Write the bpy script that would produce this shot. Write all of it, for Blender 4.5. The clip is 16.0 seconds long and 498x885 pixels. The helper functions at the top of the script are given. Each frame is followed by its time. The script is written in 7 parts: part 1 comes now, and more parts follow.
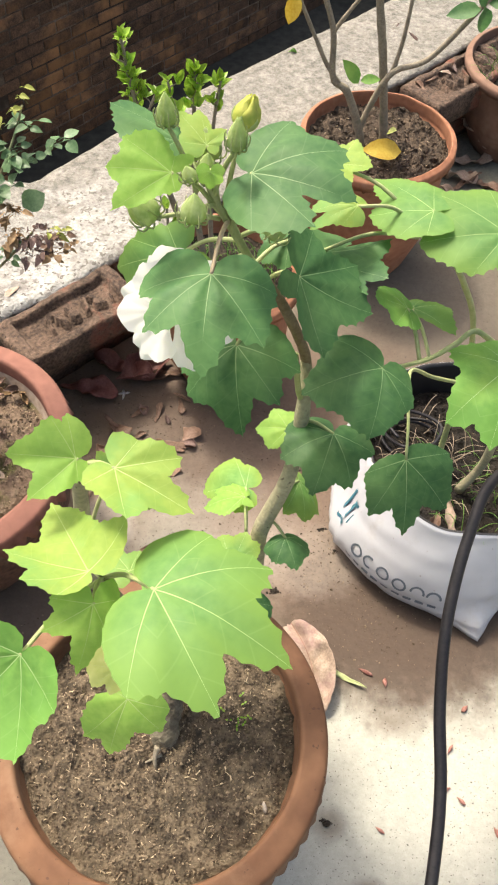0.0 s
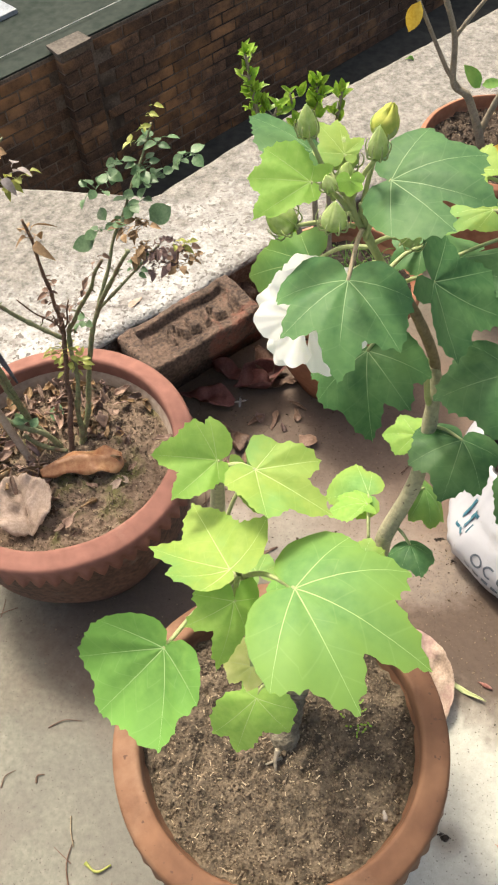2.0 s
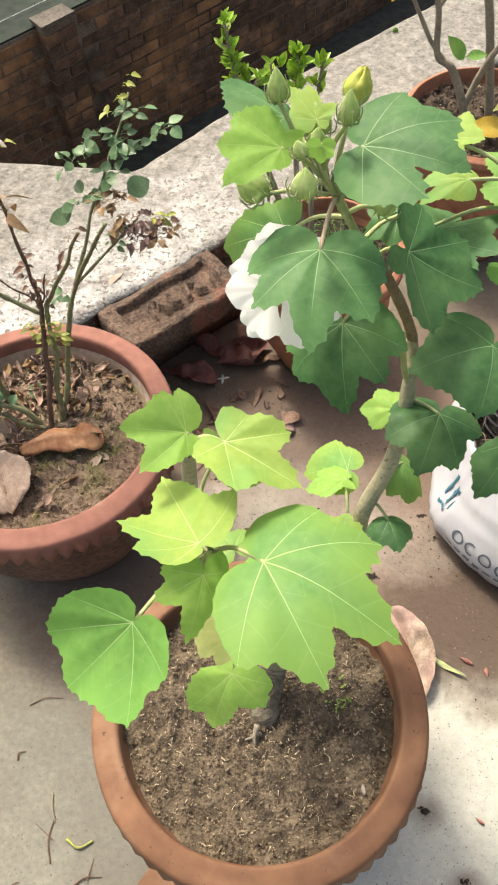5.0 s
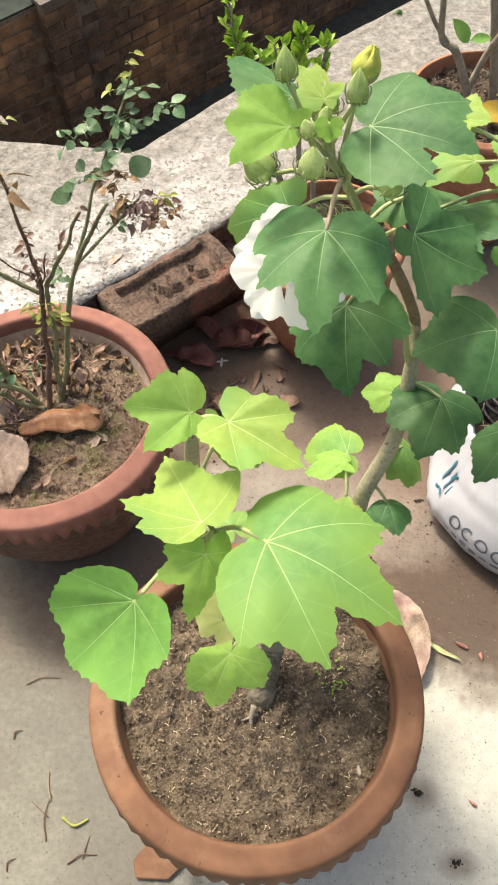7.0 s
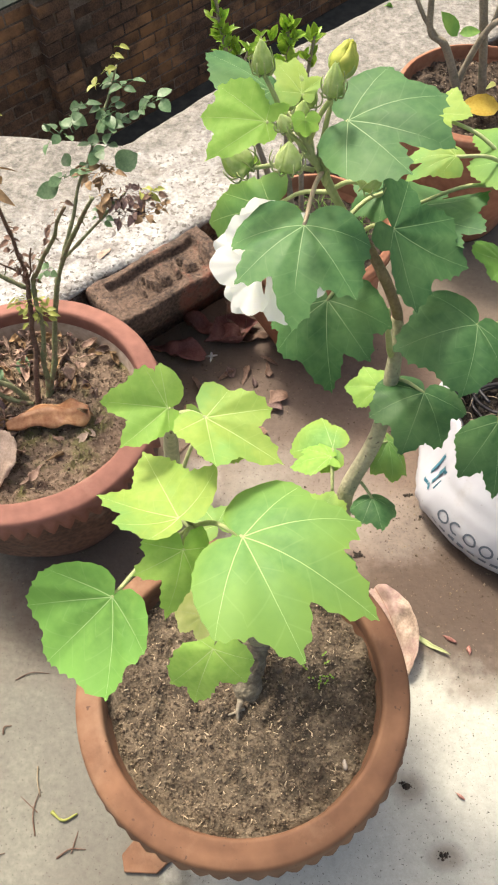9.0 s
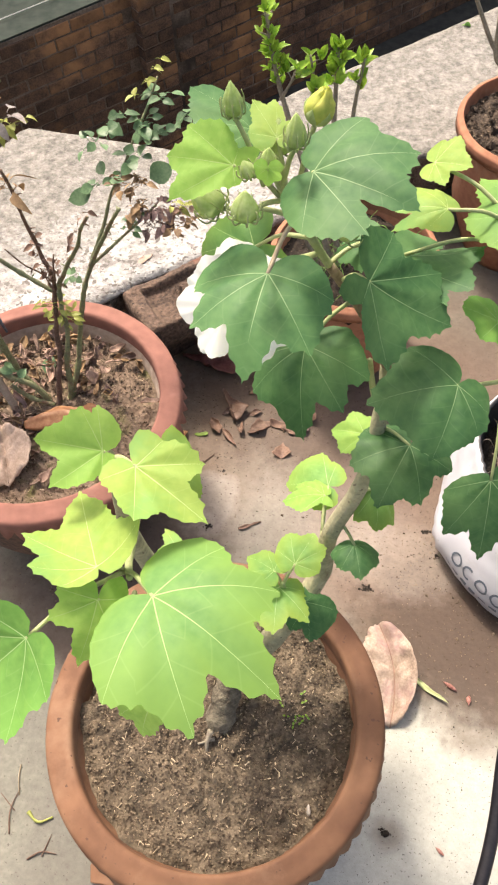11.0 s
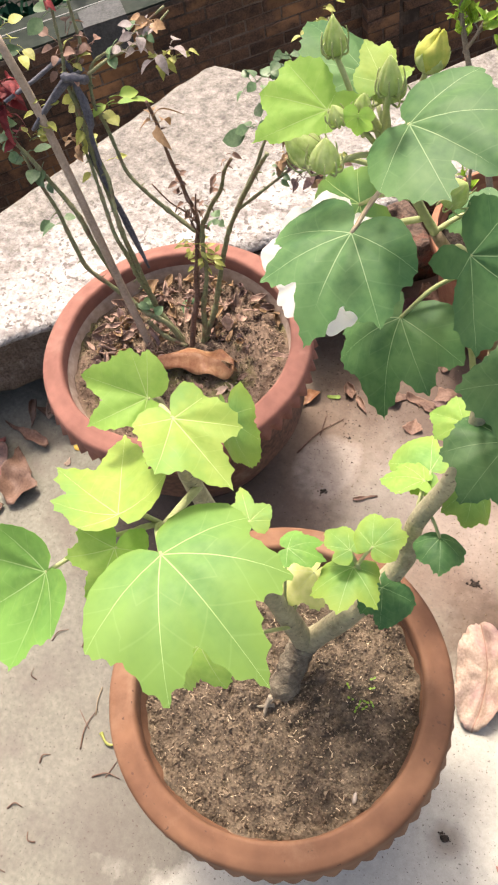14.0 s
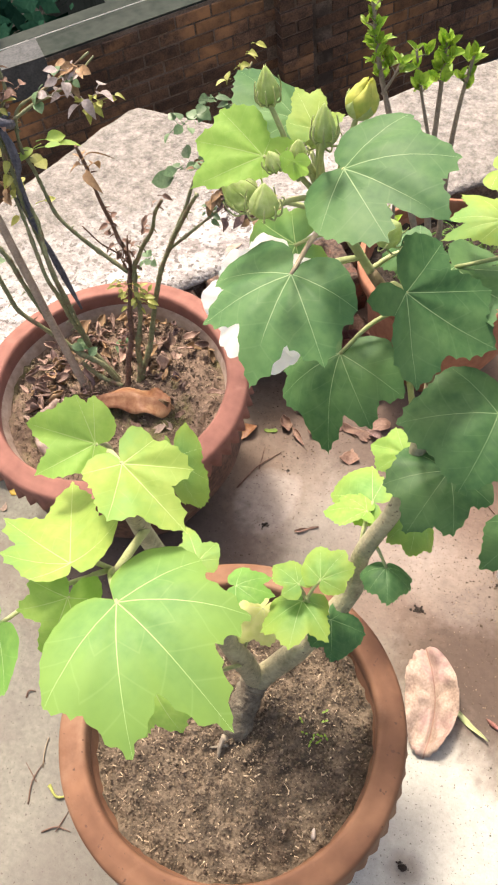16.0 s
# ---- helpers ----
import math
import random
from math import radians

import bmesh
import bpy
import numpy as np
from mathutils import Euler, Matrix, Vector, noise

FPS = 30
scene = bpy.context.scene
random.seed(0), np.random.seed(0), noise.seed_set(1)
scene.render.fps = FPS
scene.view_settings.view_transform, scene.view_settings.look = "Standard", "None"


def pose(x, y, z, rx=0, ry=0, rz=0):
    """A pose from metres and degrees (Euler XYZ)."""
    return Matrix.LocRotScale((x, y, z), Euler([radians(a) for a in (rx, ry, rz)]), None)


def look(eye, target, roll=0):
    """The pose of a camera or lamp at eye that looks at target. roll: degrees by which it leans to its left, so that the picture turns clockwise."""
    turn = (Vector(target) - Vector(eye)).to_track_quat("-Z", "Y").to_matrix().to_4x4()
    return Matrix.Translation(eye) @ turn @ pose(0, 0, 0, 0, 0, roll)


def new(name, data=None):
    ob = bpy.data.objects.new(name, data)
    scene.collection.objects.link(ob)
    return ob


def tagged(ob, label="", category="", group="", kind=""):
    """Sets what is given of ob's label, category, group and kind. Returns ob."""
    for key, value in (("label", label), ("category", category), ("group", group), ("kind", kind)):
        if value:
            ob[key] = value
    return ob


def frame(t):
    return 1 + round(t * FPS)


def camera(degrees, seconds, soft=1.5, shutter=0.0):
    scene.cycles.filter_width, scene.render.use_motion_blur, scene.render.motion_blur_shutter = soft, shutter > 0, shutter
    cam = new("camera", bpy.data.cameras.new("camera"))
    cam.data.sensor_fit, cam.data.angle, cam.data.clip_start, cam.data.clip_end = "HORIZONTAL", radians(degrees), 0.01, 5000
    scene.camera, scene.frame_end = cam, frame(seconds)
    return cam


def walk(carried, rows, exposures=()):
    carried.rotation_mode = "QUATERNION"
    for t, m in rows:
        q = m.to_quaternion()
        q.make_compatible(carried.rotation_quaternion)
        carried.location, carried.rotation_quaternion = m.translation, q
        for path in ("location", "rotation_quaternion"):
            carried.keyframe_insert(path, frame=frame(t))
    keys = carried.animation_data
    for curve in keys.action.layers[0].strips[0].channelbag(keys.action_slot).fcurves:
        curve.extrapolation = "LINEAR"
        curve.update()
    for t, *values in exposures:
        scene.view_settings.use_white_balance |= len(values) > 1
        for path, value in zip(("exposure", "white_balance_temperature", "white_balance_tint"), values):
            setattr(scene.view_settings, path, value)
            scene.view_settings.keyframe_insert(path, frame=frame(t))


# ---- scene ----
cam = camera(32.5, 16.0, soft=2.1)
PATH = [
    (0, (0.07, 0.093, 1.259), (0.117, 1.241, -0.378), 3.3),
    (0.5, (0.066, 0.087, 1.259), (0.104, 1.232, -0.381), 3.4),
    (1, (0.066, 0.085, 1.261), (0.082, 1.232, -0.377), 2.9),
    (1.5, (0.062, 0.085, 1.261), (0.055, 1.234, -0.376), 2.0),
    (2, (0.05, 0.083, 1.265), (-0.147, 1.239, -0.355), -6.0),
    (2.5, (0.059, 0.079, 1.267), (-0.211, 1.244, -0.336), -9.6),
    (3, (0.061, 0.082, 1.262), (-0.212, 1.244, -0.343), -10.5),
    (3.5, (0.062, 0.086, 1.263), (-0.159, 1.239, -0.357), -8.1),
    (4, (0.064, 0.086, 1.261), (-0.125, 1.231, -0.368), -6.9),
    (4.5, (0.063, 0.084, 1.259), (-0.113, 1.219, -0.379), -6.2),
    (5, (0.061, 0.085, 1.255), (-0.109, 1.204, -0.394), -5.3),
    (7.5, (0.056, 0.082, 1.253), (-0.102, 1.171, -0.416), -4.3),
    (8, (0.059, 0.082, 1.252), (-0.095, 1.171, -0.419), -4.3),
    (8.5, (0.061, 0.081, 1.253), (-0.085, 1.164, -0.422), -4.0),
    (11, (0.14, 0.132, 1.254), (-0.165, 1.186, -0.418), -5.5),
    (11.5, (0.166, 0.146, 1.24), (-0.349, 1.116, -0.432), -9.9),
    (12, (0.183, 0.155, 1.236), (-0.443, 1.062, -0.432), -12.5),
    (12.5, (0.185, 0.161, 1.232), (-0.514, 1.016, -0.436), -14.7),
    (13, (0.188, 0.167, 1.221), (-0.483, 0.996, -0.471), -14.9),
    (13.5, (0.195, 0.166, 1.224), (-0.477, 0.992, -0.469), -15.1),
    (14, (0.198, 0.173, 1.224), (-0.455, 1.025, -0.464), -14.5),
    (14.5, (0.199, 0.173, 1.226), (-0.421, 1.056, -0.458), -13.7),
    (15, (0.195, 0.172, 1.229), (-0.388, 1.09, -0.45), -12.3),
    (15.5, (0.196, 0.166, 1.232), (-0.378, 1.102, -0.441), -11.6),
    (16, (0.189, 0.172, 1.229), (-0.342, 1.146, -0.435), -9.5),
]
EXPOSURES = [(0.0, 0.90, 6800, 10), (1.5, 0.84, 6800, 10), (2.5, 0.82, 6800, 10), (5.0, 0.83, 6800, 10), (8.7, 0.86, 6750, 11),
             (11.0, 0.99, 6800, 15), (12.5, 1.02, 6850, 20), (16.0, 1.04, 6850, 19)]
walk(cam, [(t, look(eye, target, roll)) for t, eye, target, roll in PATH], EXPOSURES)

# ---- light ----
world = bpy.data.worlds.new("sky")
scene.world = world
world.use_nodes = True
wn = world.node_tree
sky = wn.nodes.new("ShaderNodeTexSky")
sky.sky_type, sky.sun_disc = "NISHITA", False
SUN_AZ, SUN_EL = radians(-38), radians(61)      # turned from +y towards -x, height
sky.sun_elevation, sky.sun_rotation = SUN_EL, SUN_AZ
sky.dust_density, sky.ozone_density = 8.0, 0.4
wn.links.new(sky.outputs[0], wn.nodes["Background"].inputs[0])
wn.nodes["Background"].inputs[1].default_value = 0.15
sun = new("sun", bpy.data.lights.new("sun", "SUN"))
sun.data.energy, sun.data.angle, sun.data.color = 2.5, radians(8.0), (1.0, 0.94, 0.84)
toward = Vector((math.sin(SUN_AZ) * math.cos(SUN_EL), math.cos(SUN_AZ) * math.cos(SUN_EL), math.sin(SUN_EL)))
sun.matrix_world = look(toward * 8, (0, 0, 0))


# ---- materials ----
def ramp_mat(name, low, high, scale=40.0, rough=0.85, bump=0.3, fine=4.0, spot=None, spot_scale=12.0, spot_at=(0.55, 0.68), vary=0.0, thin=0.0, dist=0.004, spec=0.35, speck=None, world=False, rib=None, margin=None):
    """A rough surface: two colours mixed by a coarse and a fine noise, spots of a third colour, relief, and a touch of light let through."""
    m = bpy.data.materials.new(name)
    m.use_nodes = True
    t = m.node_tree
    n, link = t.nodes, t.links.new
    bsdf = n["Principled BSDF"]
    bsdf.inputs["Roughness"].default_value = rough
    bsdf.inputs["Specular IOR Level"].default_value = spec
    co = n.new("ShaderNodeTexCoord")
    a, b = n.new("ShaderNodeTexNoise"), n.new("ShaderNodeTexNoise")
    a.inputs["Scale"].default_value, b.inputs["Scale"].default_value = scale, scale * fine
    a.inputs["Detail"].default_value, b.inputs["Detail"].default_value = 6, 5
    where = co.outputs["Object"]
    if vary:
        own, shift, span = n.new("ShaderNodeObjectInfo"), n.new("ShaderNodeVectorMath"), n.new("ShaderNodeMath")
        span.operation = "MULTIPLY"
        span.inputs[1].default_value = 40.0
        link(own.outputs["Random"], span.inputs[0])
        link(where, shift.inputs[0])
        link(span.outputs[0], shift.inputs[1])
        where = shift.outputs[0]
    for q in (a, b):
        link(where, q.inputs["Vector"])
    add = n.new("ShaderNodeMath")
    add.operation = "MULTIPLY_ADD"
    link(b.outputs["Fac"], add.inputs[0])
    add.inputs[1].default_value = 0.5
    half = n.new("ShaderNodeMath")
    half.operation = "MULTIPLY"
    half.inputs[1].default_value = 0.5
    link(a.outputs["Fac"], half.inputs[0])
    link(half.outputs[0], add.inputs[2])
    ramp = n.new("ShaderNodeValToRGB")
    ramp.color_ramp.elements[0].position, ramp.color_ramp.elements[1].position = 0.36, 0.64
    ramp.color_ramp.elements[0].color, ramp.color_ramp.elements[1].color = (*low, 1), (*high, 1)
    link(add.outputs[0], ramp.inputs[0])
    colour = ramp.outputs[0]
    if spot:
        s = n.new("ShaderNodeTexNoise")
        s.inputs["Scale"].default_value, s.inputs["Detail"].default_value, s.inputs["Roughness"].default_value = spot_scale, 7, 0.65
        link(n.new("ShaderNodeNewGeometry").outputs["Position"] if world else where, s.inputs["Vector"])
        r2 = n.new("ShaderNodeMapRange")
        r2.inputs["From Min"].default_value, r2.inputs["From Max"].default_value = spot_at
        link(s.outputs["Fac"], r2.inputs["Value"])
        mix = n.new("ShaderNodeMix")
        mix.data_type = "RGBA"
        mix.inputs[7].default_value = (*spot, 1)
        link(r2.outputs[0], mix.inputs[0])
        link(colour, mix.inputs[6])
        colour = mix.outputs[2]
    if speck:
        tint, size, share = speck
        s2 = n.new("ShaderNodeTexNoise")
        s2.inputs["Scale"].default_value, s2.inputs["Detail"].default_value = size, 2
        link(co.outputs["Object"], s2.inputs["Vector"])
        r3 = n.new("ShaderNodeMapRange")
        r3.inputs["From Min"].default_value, r3.inputs["From Max"].default_value = share, share + 0.04
        link(s2.outputs["Fac"], r3.inputs["Value"])
        mix = n.new("ShaderNodeMix")
        mix.data_type = "RGBA"
        mix.inputs[7].default_value = (*tint, 1)
        link(r3.outputs[0], mix.inputs[0])
        link(colour, mix.inputs[6])
        colour = mix.outputs[2]
    if margin:
        rim_at, rim_mr, rim_mul, rim_mix = n.new("ShaderNodeAttribute"), n.new("ShaderNodeMapRange"), n.new("ShaderNodeMath"), n.new("ShaderNodeMix")
        rim_at.attribute_name = "reach"
        rim_mr.inputs["From Min"].default_value, rim_mr.inputs["From Max"].default_value, rim_mr.inputs["To Max"].default_value = 0.45, 1.0, 1.5
        link(rim_at.outputs["Fac"], rim_mr.inputs["Value"])
        rim_mul.operation = "MULTIPLY"
        link(rim_mr.outputs[0], rim_mul.inputs[0])
        link(a.outputs["Fac"], rim_mul.inputs[1])
        rim_mix.data_type = "RGBA"
        rim_mix.inputs[7].default_value = (*margin, 1)
        link(rim_mul.outputs[0], rim_mix.inputs[0])
        link(colour, rim_mix.inputs[6])
        colour = rim_mix.outputs[2]
    if rib:
        at, edge, mix = n.new("ShaderNodeAttribute"), n.new("ShaderNodeMapRange"), n.new("ShaderNodeMix")
        at.attribute_name = "rib"
        edge.inputs["From Min"].default_value, edge.inputs["From Max"].default_value = 998.7, 999.2
        link(at.outputs["Fac"], edge.inputs["Value"])
        mix.data_type = "RGBA"
        mix.inputs[7].default_value = (*rib, 1)
        link(edge.outputs[0], mix.inputs[0])
        link(colour, mix.inputs[6])
        side, part_, less, size_, line, mix2 = (n.new("ShaderNode" + k) for k in ("Attribute", "Math", "Math", "Math", "MapRange", "Mix"))
        side.attribute_name = "side_rib"
        part_.operation, less.operation, size_.operation = "FRACT", "SUBTRACT", "ABSOLUTE"
        less.inputs[1].default_value = 0.5
        link(side.outputs["Fac"], part_.inputs[0])
        link(part_.outputs[0], less.inputs[0])
        link(less.outputs[0], size_.inputs[0])
        line.inputs["From Min"].default_value, line.inputs["From Max"].default_value, line.inputs["To Max"].default_value = 0.046, 0.008, 0.09
        link(size_.outputs[0], line.inputs["Value"])
        mix2.data_type = "RGBA"
        mix2.inputs[7].default_value = (*rib, 1)
        link(line.outputs[0], mix2.inputs[0])
        link(mix.outputs[2], mix2.inputs[6])
        colour = mix2.outputs[2]
    if vary:
        info, hsv, mr = n.new("ShaderNodeObjectInfo"), n.new("ShaderNodeHueSaturation"), n.new("ShaderNodeMapRange")
        mr.inputs["To Min"].default_value, mr.inputs["To Max"].default_value = 1 - vary, 1 + vary
        link(info.outputs["Random"], mr.inputs["Value"])
        link(mr.outputs[0], hsv.inputs["Value"])
        link(colour, hsv.inputs["Color"])
        colour = hsv.outputs[0]
    link(colour, bsdf.inputs["Base Color"])
    if bump:
        bp = n.new("ShaderNodeBump")
        bp.inputs["Strength"].default_value, bp.inputs["Distance"].default_value = bump, dist
        link(add.outputs[0], bp.inputs["Height"])
        link(bp.outputs[0], bsdf.inputs["Normal"])
    if thin:
        tr, ms = n.new("ShaderNodeBsdfTranslucent"), n.new("ShaderNodeMixShader")
        ms.inputs[0].default_value = thin
        warm = n.new("ShaderNodeHueSaturation")
        warm.inputs["Saturation"].default_value, warm.inputs["Value"].default_value = 1.03, 1.5
        link(colour, warm.inputs["Color"])
        link(warm.outputs[0], tr.inputs["Color"])
        link(bsdf.outputs[0], ms.inputs[1])
        link(tr.outputs[0], ms.inputs[2])
        link(ms.outputs[0], n["Material Output"].inputs["Surface"])
    return m


def plain(name, colour, rough=0.5, metal=0.0, spec=0.5):
    m = bpy.data.materials.new(name)
    m.use_nodes = True
    b = m.node_tree.nodes["Principled BSDF"]
    b.inputs["Base Color"].default_value, b.inputs["Roughness"].default_value, b.inputs["Metallic"].default_value = (*colour, 1), rough, metal
    b.inputs["Specular IOR Level"].default_value = spec
    return m


LEAF_DARK = ramp_mat("leaf dark", (0.039, 0.115, 0.038), (0.074, 0.170, 0.055), 18, 0.56, 0.28, 9, spot=(0.116, 0.228, 0.080), spot_scale=9, spot_at=(0.50, 0.72), vary=0.16, thin=0.25, dist=0.001, spec=0.30, rib=(0.25, 0.37, 0.18))
LEAF_MID = ramp_mat("leaf mid", (0.092, 0.222, 0.046), (0.146, 0.300, 0.066), 18, 0.58, 0.28, 9, spot=(0.225, 0.380, 0.080), spot_scale=13, spot_at=(0.50, 0.70), vary=0.12, thin=0.28, dist=0.001, spec=0.24, rib=(0.34, 0.48, 0.22), margin=(0.145, 0.320, 0.065))
LEAF_FRESH = ramp_mat("leaf fresh", (0.090, 0.212, 0.060), (0.142, 0.280, 0.084), 16, 0.58, 0.28, 9, spot=(0.160, 0.300, 0.075), spot_scale=10, spot_at=(0.50, 0.68), vary=0.08, thin=0.30, dist=0.001, spec=0.24, rib=(0.36, 0.49, 0.20), margin=(0.165, 0.290, 0.058))
LEAF_LIME = ramp_mat("leaf lime", (0.200, 0.318, 0.062), (0.275, 0.380, 0.082), 18, 0.58, 0.28, 9, spot=(0.180, 0.340, 0.095), spot_scale=14, spot_at=(0.48, 0.66), vary=0.10, thin=0.30, dist=0.001, spec=0.24, rib=(0.45, 0.56, 0.23))
LEAF_LIGHT = ramp_mat("leaf light green", (0.245, 0.455, 0.085), (0.350, 0.550, 0.125), 20, 0.58, 0.25, 9, spot=(0.230, 0.420, 0.090), spot_scale=14, spot_at=(0.50, 0.68), vary=0.08, thin=0.42, dist=0.001, spec=0.24, rib=(0.48, 0.60, 0.26))
LEAF_APPLE = ramp_mat("leaf apple green", (0.124, 0.280, 0.066), (0.195, 0.362, 0.100), 18, 0.58, 0.28, 9, spot=(0.225, 0.370, 0.085), spot_scale=16, spot_at=(0.50, 0.70), vary=0.10, thin=0.34, dist=0.001, spec=0.24, rib=(0.44, 0.56, 0.26), margin=(0.255, 0.380, 0.070))
LEAF_PALE = ramp_mat("leaf pale", (0.480, 0.550, 0.170), (0.640, 0.660, 0.290), 22, 0.56, 0.25, 6, vary=0.1, thin=0.3, dist=0.001, spec=0.28, rib=(0.56, 0.62, 0.34))
ROSE_LEAF = ramp_mat("rose leaf", (0.072, 0.140, 0.062), (0.135, 0.220, 0.105), 60, 0.4, 0.2, 5, vary=0.3, thin=0.2, dist=0.001)
SHRUB_LEAF = ramp_mat("shrub leaf", (0.130, 0.280, 0.026), (0.310, 0.450, 0.055), 50, 0.35, 0.2, 5, vary=0.32, thin=0.25, dist=0.001)
YELLOW_LEAF = ramp_mat("yellow leaf", (0.450, 0.280, 0.030), (0.560, 0.420, 0.070), 50, 0.5, 0.2, 5, vary=0.15, thin=0.25, dist=0.001)
STEM_GREEN = ramp_mat("green stem", (0.310, 0.370, 0.150), (0.430, 0.470, 0.230), 60, 0.6, 0.3, 5, thin=0.12)
STALK_PINK = ramp_mat("pinkish stalk", (0.380, 0.300, 0.190), (0.460, 0.380, 0.260), 60, 0.6, 0.3, 5, thin=0.12)
STEM_WOOD = ramp_mat("woody stem", (0.235, 0.225, 0.135), (0.400, 0.375, 0.235), 45, 0.8, 0.6, 6, spot=(0.190, 0.170, 0.095), spot_scale=50, spot_at=(0.54, 0.72), speck=((0.150, 0.125, 0.080), 260, 0.66))
# trunk foot: rough brown bark, its colour lowered for the shade under the leaves
TRUNK = ramp_mat("rough brown bark darkened for shade", (0.090, 0.076, 0.050), (0.250, 0.220, 0.150), 55, 0.9, 0.9, 5, spot=(0.060, 0.048, 0.032), spot_scale=45, spot_at=(0.50, 0.66), dist=0.006)
STEM_BROWN = ramp_mat("brown stem", (0.150, 0.110, 0.060), (0.260, 0.200, 0.120), 70, 0.7, 0.5, 5)
STEM_ROSE = ramp_mat("rose stem", (0.105, 0.130, 0.058), (0.235, 0.245, 0.125), 60, 0.6, 0.5, 5, spot=(0.15, 0.095, 0.06), spot_scale=45, spot_at=(0.50, 0.66))
DEAD_STEM = ramp_mat("dead stem", (0.080, 0.045, 0.030), (0.180, 0.115, 0.080), 60, 0.8, 0.5, 5)
GREY_STEM = ramp_mat("grey stem", (0.180, 0.155, 0.110), (0.310, 0.270, 0.195), 70, 0.8, 0.5, 5, spot=(0.130, 0.140, 0.085), spot_scale=40, spot_at=(0.56, 0.70))
STICK = ramp_mat("bare stick", (0.270, 0.212, 0.150), (0.430, 0.350, 0.260), 50, 0.85, 0.5, 6)
BUD = ramp_mat("bud", (0.370, 0.460, 0.190), (0.490, 0.560, 0.290), 90, 0.6, 0.3, 4, thin=0.5)
BUD_YELLOW = ramp_mat("yellow bud", (0.360, 0.440, 0.080), (0.560, 0.570, 0.130), 60, 0.5, 0.3, 4, thin=0.25)
PETAL = ramp_mat("white petal", (0.800, 0.800, 0.770), (0.880, 0.880, 0.860), 40, 0.6, 0.3, 5, thin=0.5, dist=0.001)
RED_PETAL = ramp_mat("red petal", (0.095, 0.013, 0.014), (0.225, 0.030, 0.030), 60, 0.6, 0.3, 5, vary=0.3, thin=0.15)
CLAY = ramp_mat("orange clay", (0.100, 0.046, 0.023), (0.192, 0.098, 0.051), 9, 0.78, 0.40, 3.5, spot=(0.245, 0.148, 0.088), spot_scale=10, spot_at=(0.50, 0.74), dist=0.0015, speck=((0.085, 0.042, 0.024), 120, 0.69))
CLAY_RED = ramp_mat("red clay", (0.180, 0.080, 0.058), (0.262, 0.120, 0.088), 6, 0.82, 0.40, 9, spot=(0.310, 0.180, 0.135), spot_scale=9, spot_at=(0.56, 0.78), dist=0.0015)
CLAY_DUSTY = ramp_mat("dusty brown clay", (0.150, 0.085, 0.058), (0.250, 0.155, 0.110), 7, 0.88, 0.4, 6, spot=(0.300, 0.220, 0.170), spot_scale=8, spot_at=(0.54, 0.76), dist=0.002)
CLAY_DIRTY = ramp_mat("clay crusted with lime", (0.270, 0.200, 0.148), (0.450, 0.365, 0.285), 20, 0.9, 0.4, 6, dist=0.002)
CLAY_PALE = ramp_mat("new clay", (0.240, 0.100, 0.054), (0.370, 0.172, 0.096), 9, 0.8, 0.3, 9, spot=(0.400, 0.240, 0.155), spot_scale=8, spot_at=(0.58, 0.78), dist=0.002)
SOIL = ramp_mat("soil", (0.050, 0.038, 0.025), (0.178, 0.139, 0.092), 48, 0.95, 1.0, 5, spot=(0.048, 0.038, 0.025), spot_scale=38, spot_at=(0.50, 0.62), dist=0.008)
SOIL_MOSS = ramp_mat("mossy soil", (0.085, 0.058, 0.040), (0.235, 0.172, 0.120), 32, 0.95, 1.0, 5, spot=(0.105, 0.100, 0.038), spot_scale=15, spot_at=(0.52, 0.64), dist=0.008)
SOIL_DARK = ramp_mat("dark soil", (0.008, 0.007, 0.005), (0.048, 0.036, 0.025), 50, 0.95, 1.0, 5, dist=0.008)
SOIL_LUMPY = ramp_mat("lumpy brown soil", (0.030, 0.022, 0.015), (0.125, 0.092, 0.064), 50, 0.95, 1.0, 5, spot=(0.028, 0.021, 0.015), spot_scale=30, spot_at=(0.50, 0.62), dist=0.008)
# the bag's soil: shade from the leaves above is put into this near-black colour
SOIL_SHADED = ramp_mat("soil darkened for leaf shade", (0.004, 0.0035, 0.003), (0.030, 0.023, 0.016), 50, 0.95, 1.0, 5, dist=0.008)
CHAFF = ramp_mat("pale chaff", (0.230, 0.180, 0.115), (0.400, 0.330, 0.220), 90, 0.85, 0.0, 5, vary=0.3)


def crumb_material():
    """Crumbs of earth from black-brown to tan, each of one shade."""
    m = bpy.data.materials.new("earth crumbs")
    m.use_nodes = True
    n, link = m.node_tree.nodes, m.node_tree.links.new
    geo, ramp = n.new("ShaderNodeNewGeometry"), n.new("ShaderNodeValToRGB")
    e = ramp.color_ramp.elements
    e[0].color, e[1].color = (0.062, 0.046, 0.032, 1), (0.250, 0.197, 0.134, 1)
    mid = e.new(0.6)
    mid.color = (0.122, 0.093, 0.062, 1)
    link(geo.outputs["Random Per Island"], ramp.inputs[0])
    link(ramp.outputs[0], n["Principled BSDF"].inputs["Base Color"])
    n["Principled BSDF"].inputs["Roughness"].default_value = 0.95
    n["Principled BSDF"].inputs["Specular IOR Level"].default_value = 0.2
    return m


